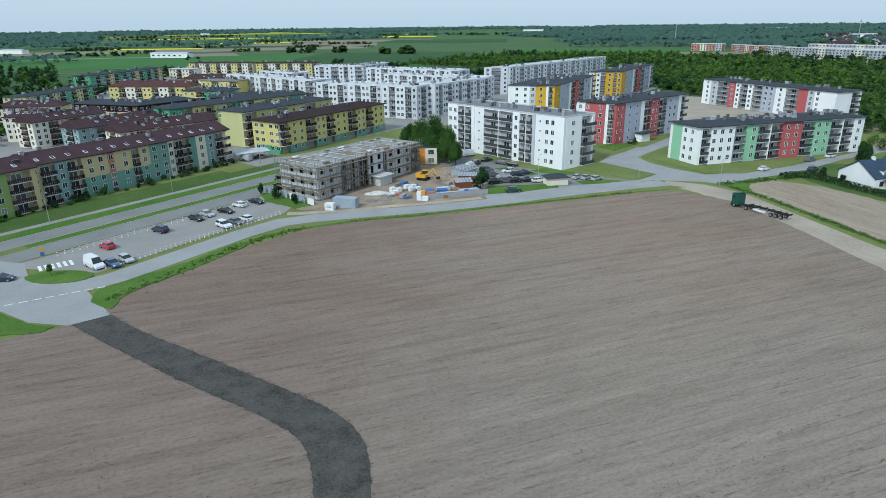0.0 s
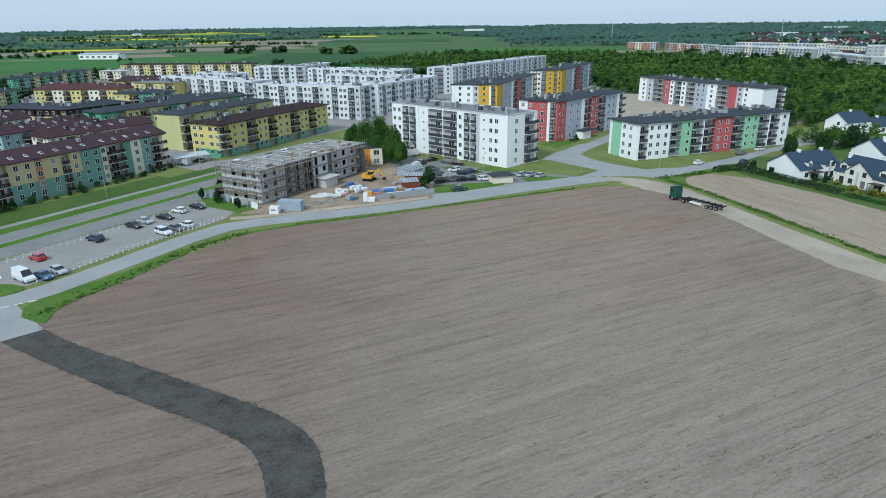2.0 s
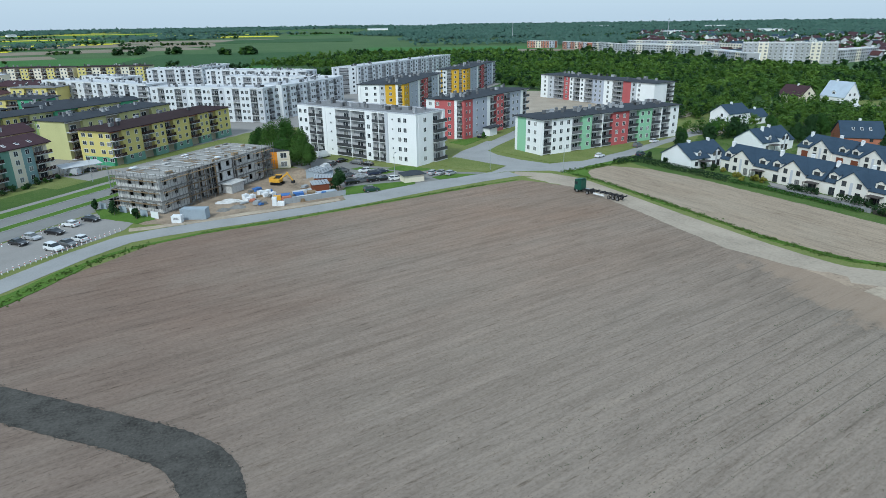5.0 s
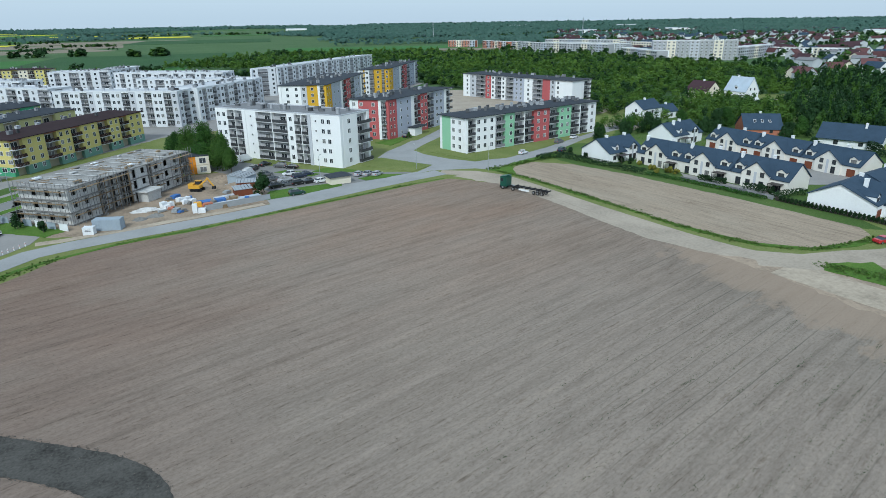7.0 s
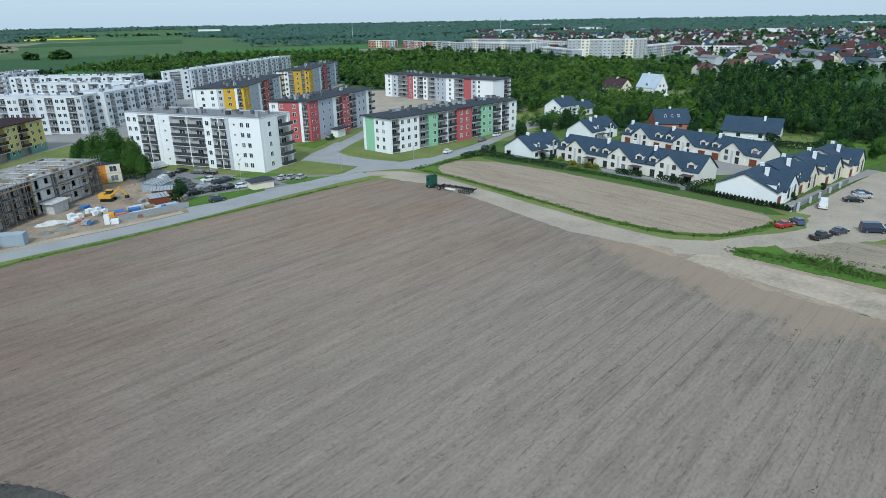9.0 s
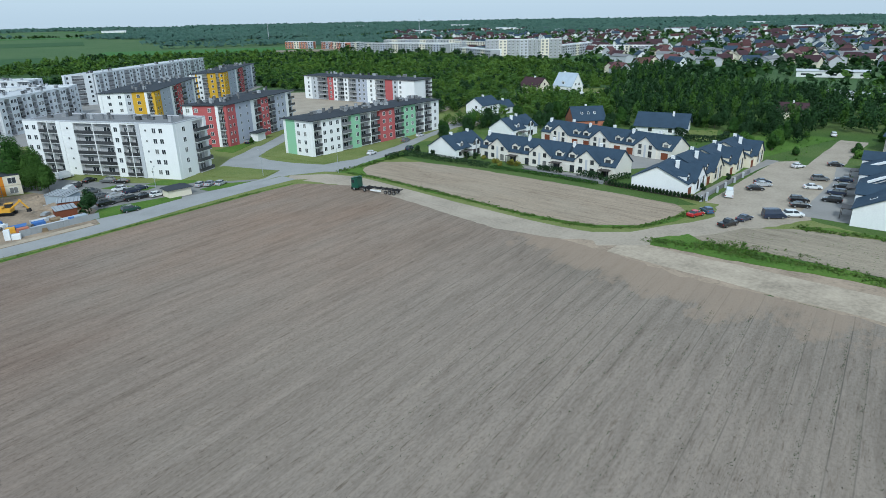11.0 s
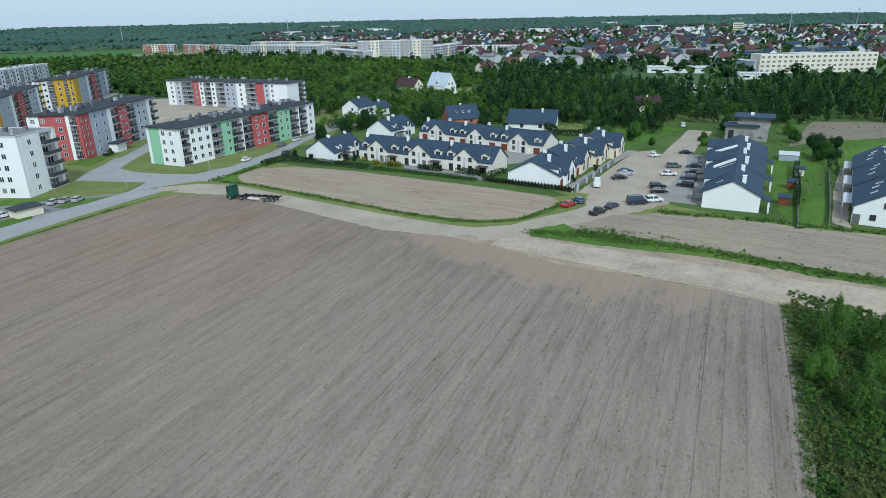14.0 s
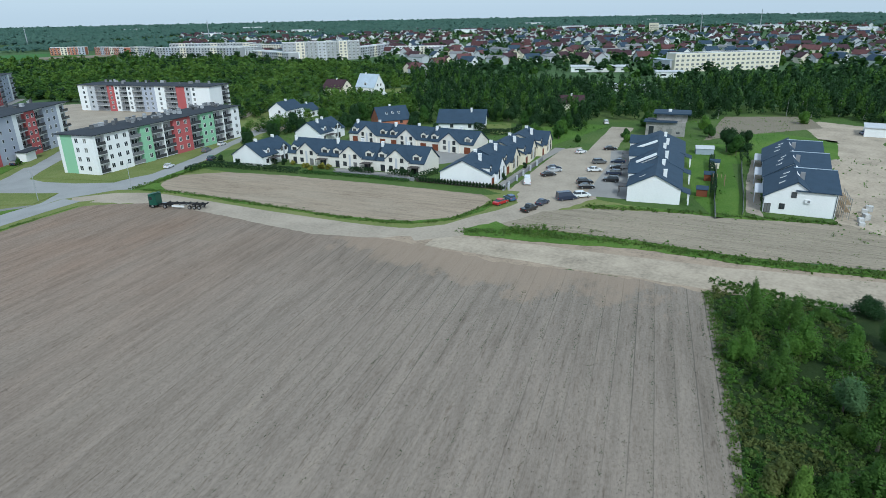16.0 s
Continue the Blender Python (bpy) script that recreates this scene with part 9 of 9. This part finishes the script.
for i in range(3500):
    x = gen.uniform(48, 110)
    y = hedge_line(x) - gen.uniform(0, 1) * 21 - 0.15
    if y < -12 or (x - 86.0) ** 2 / 9 + (y - 4.6) ** 2 / 2 < 1:  # a bare shaded hollow among the trees
        continue
    patch = noise.noise((x * 0.16, y * 0.16, 7.0))
    h = gen.uniform(0.25, 0.9) * (1.5 if patch > 0.2 else 1.0)
    kind = "leaf_light" if patch > 0.22 else "leaf_olive" if patch < -0.3 else "blade" if gen.random() < 0.45 else "leaf_wood"
    low[kind].append(crown(gen, (x, y, 0), h, h * gen.uniform(0.6, 1.1), 0.0, 36, 0.14, 4))
for key, label in (("leaf_light", "bright leafy weeds below the thicket"), ("leaf_wood", "dense green undergrowth below the thicket"), ("leaf_olive", "olive and dry weeds below the thicket"), ("blade", "tall grass below the thicket")):
    tagged(new("undergrowth", quads("undergrowth", np.concatenate(low[key]), M[key])), label, "undergrowth", kind="stuff")


# ---- tufts, weeds and clods ----
def tufts(name, label, spots, leaf, size, per, height):
    out = []
    for x, y in spots:
        n = max(2, int(per * gen.uniform(0.5, 1.5)))
        c = np.stack([x + gen.normal(0, size, n), y + gen.normal(0, size, n), gen.uniform(0.04, height, n)], 1)
        out.append(leaves(gen, c, gen.normal(0, 0.6, (n, 3)) + np.array([0, -0.2, 0.8]), size * 0.8))
    return tagged(new(name, quads(name, np.concatenate(out), M[leaf])), label, "vegetation", kind="stuff")


def along(pts, n, spread):
    line, out = smooth_line(pts, 1.0), []
    for _ in range(n):
        i = gen.integers(0, len(line) - 1)
        out.append((line[i][0] + gen.normal(0, spread), line[i][1] + gen.normal(0, spread)))
    return out


tufts("grass_tufts", "rough grass tufts along lanes and plots",
      along([(85, 171), (88.2, 163), (91.4, 147), (94.8, 127), (99.0, 103.5), (104.6, 89.5), (112, 83.2), (122, 81.8), (131.5, 82.7)], 420, 0.5) + along([(106, 75.5), (112, 66), (114.5, 57), (119.5, 42), (122.5, 22), (129, -2)], 700, 1.0) + along([(118, 64), (121, 50)], 40, 1.5)
      + along([(-57, 101), (-51, 111), (-45, 122), (-40, 130), (-31, 139.4)], 80, 0.8) + along([(-20, 144.2), (13.4, 154.0), (56, 167.4)], 110, 0.3) + along([(138.5, 60.5), (146.5, 42), (156.5, 10)], 200, 0.8) + along([(103.5, 23), (88, 17.2), (56, 6.4), (42, 1.4)], 420, 0.35) + along([(84, 175), (92, 177), (110, 182)], 120, 0.8), "blade", 0.24, 9, 0.35)
weedy = {"blade": [], "leaf_light": [], "leaf_fresh": []}
for pts, n, spread, lo, hi in (([(106.5, 74.5), (112.5, 65), (115.5, 56), (119.8, 42), (122.8, 22), (129.5, -2)], 420, 1.3, 0.15, 0.6), ([(113, 67), (117, 60)], 70, 1.6, 0.4, 1.0), ([(85, 171), (91.3, 147), (98.8, 103.5), (104.5, 89.5), (112, 83.2), (131.5, 82.6)], 330, 0.5, 0.08, 0.25),
                               ([(-57, 101), (-51, 111), (-45, 122), (-40, 130), (-31, 139.4)], 200, 0.8, 0.06, 0.2), ([(138.5, 60.5), (146.5, 42), (156.5, 10)], 170, 0.8, 0.2, 0.6), ([(84, 175), (92, 177), (110, 182)], 90, 0.8, 0.2, 0.6)):
    for x, y in along(pts, n, spread):
        h = gen.uniform(lo, hi)
        weedy[gen.choice(("blade", "blade", "leaf_light", "leaf_fresh"))].append(crown(gen, (x, y, 0.08), h, h * gen.uniform(0.7, 1.3), 0.0, 22, 0.16, 3))
for key, label in (("blade", "tall grass on banks and verges"), ("leaf_light", "bright weeds on banks and verges"), ("leaf_fresh", "green weeds on banks and verges")):
    tagged(new("verge_weeds", quads("verge_weeds", np.concatenate(weedy[key]), M[key])), label, "vegetation", kind="stuff")
RU = Vector((math.cos(radians(19.3)), math.sin(radians(19.3))))
RV = Vector((-RU.y, RU.x))
weeds = []
for k in range(22):  # weedy lanes along the rows, thicker towards the thicket
    off = 1.6 + 2.6 * k + gen.uniform(-0.4, 0.4)
    for _ in range(int(34 - 0.9 * k)):
        at = gen.uniform(-16, 44)
        for _ in range(gen.integers(2, 12)):
            q = Vector((56.4, 6.1)) + RU * (at + gen.normal(0, 1.6)) + RV * (off + gen.normal(0, 0.14))
            if q.x < 100:
                weeds.append((q.x, q.y))
tufts("weeds", "sparse dark weeds along the rows of the field", weeds, "leaf_dark", 0.07, 4, 0.09)
clods = []
for _ in range(9000):
    az, rr = gen.uniform(-50, 92), 34 + 125 * gen.random() ** 1.2
    x, y = polar(az, rr)
    if y < hedge_line(x) + 1 and x > 20:
        continue
    if x > 74 + 0 * y and y > 20:
        continue
    if y > 132 + 0.3 * x or x < -45:
        continue
    clods.append((x, y))
tufts("clods", "scattered dark clods on the bare field", clods, "clod", 0.11, 2, 0.1)
tufts("loose_millings", "loose black asphalt lumps along the track", along(TRACK_L[6:], 420, 0.22) + along(TRACK_R[6:], 420, 0.22), "milling", 0.12, 3, 0.1)

spots = []
for _ in range(3600):  # rough grass of the meadows and gardens
    x, y = gen.uniform(146, 330), gen.uniform(-35, 205)
    d = math.hypot(x, y)
    az = math.degrees(math.atan2(x, y))
    if d > between(NEAR, az) + 5 or (235 < x < 310 and y < 40):
        continue
    if y < 90 - 0.45 * (x - 146) and x < 205 and y > 10 and (y < 27 or y > 46):
        continue
    if 66 < y - 0.17 * (x - 140) < 84 or (x < 200 and 84 < y < 178):
        continue
    spots.append((x, y))
tufts("meadow_tufts", "rough tufts of grass and weeds in the meadows", spots, "leaf_light", 0.4, 4, 0.35)
spots = [(gen.uniform(116, 150), gen.uniform(0, 70)) for _ in range(900)]
spots = [(x, y) for x, y in spots if 118 + 0.0 * y < x - 0.06 * (60 - y) < 140 + 0.12 * (60 - y) and (y < 60 or x < 128)]
tufts("plot_weeds", "sparse green weeds on the bare plot", spots, "blade", 0.12, 5, 0.12)
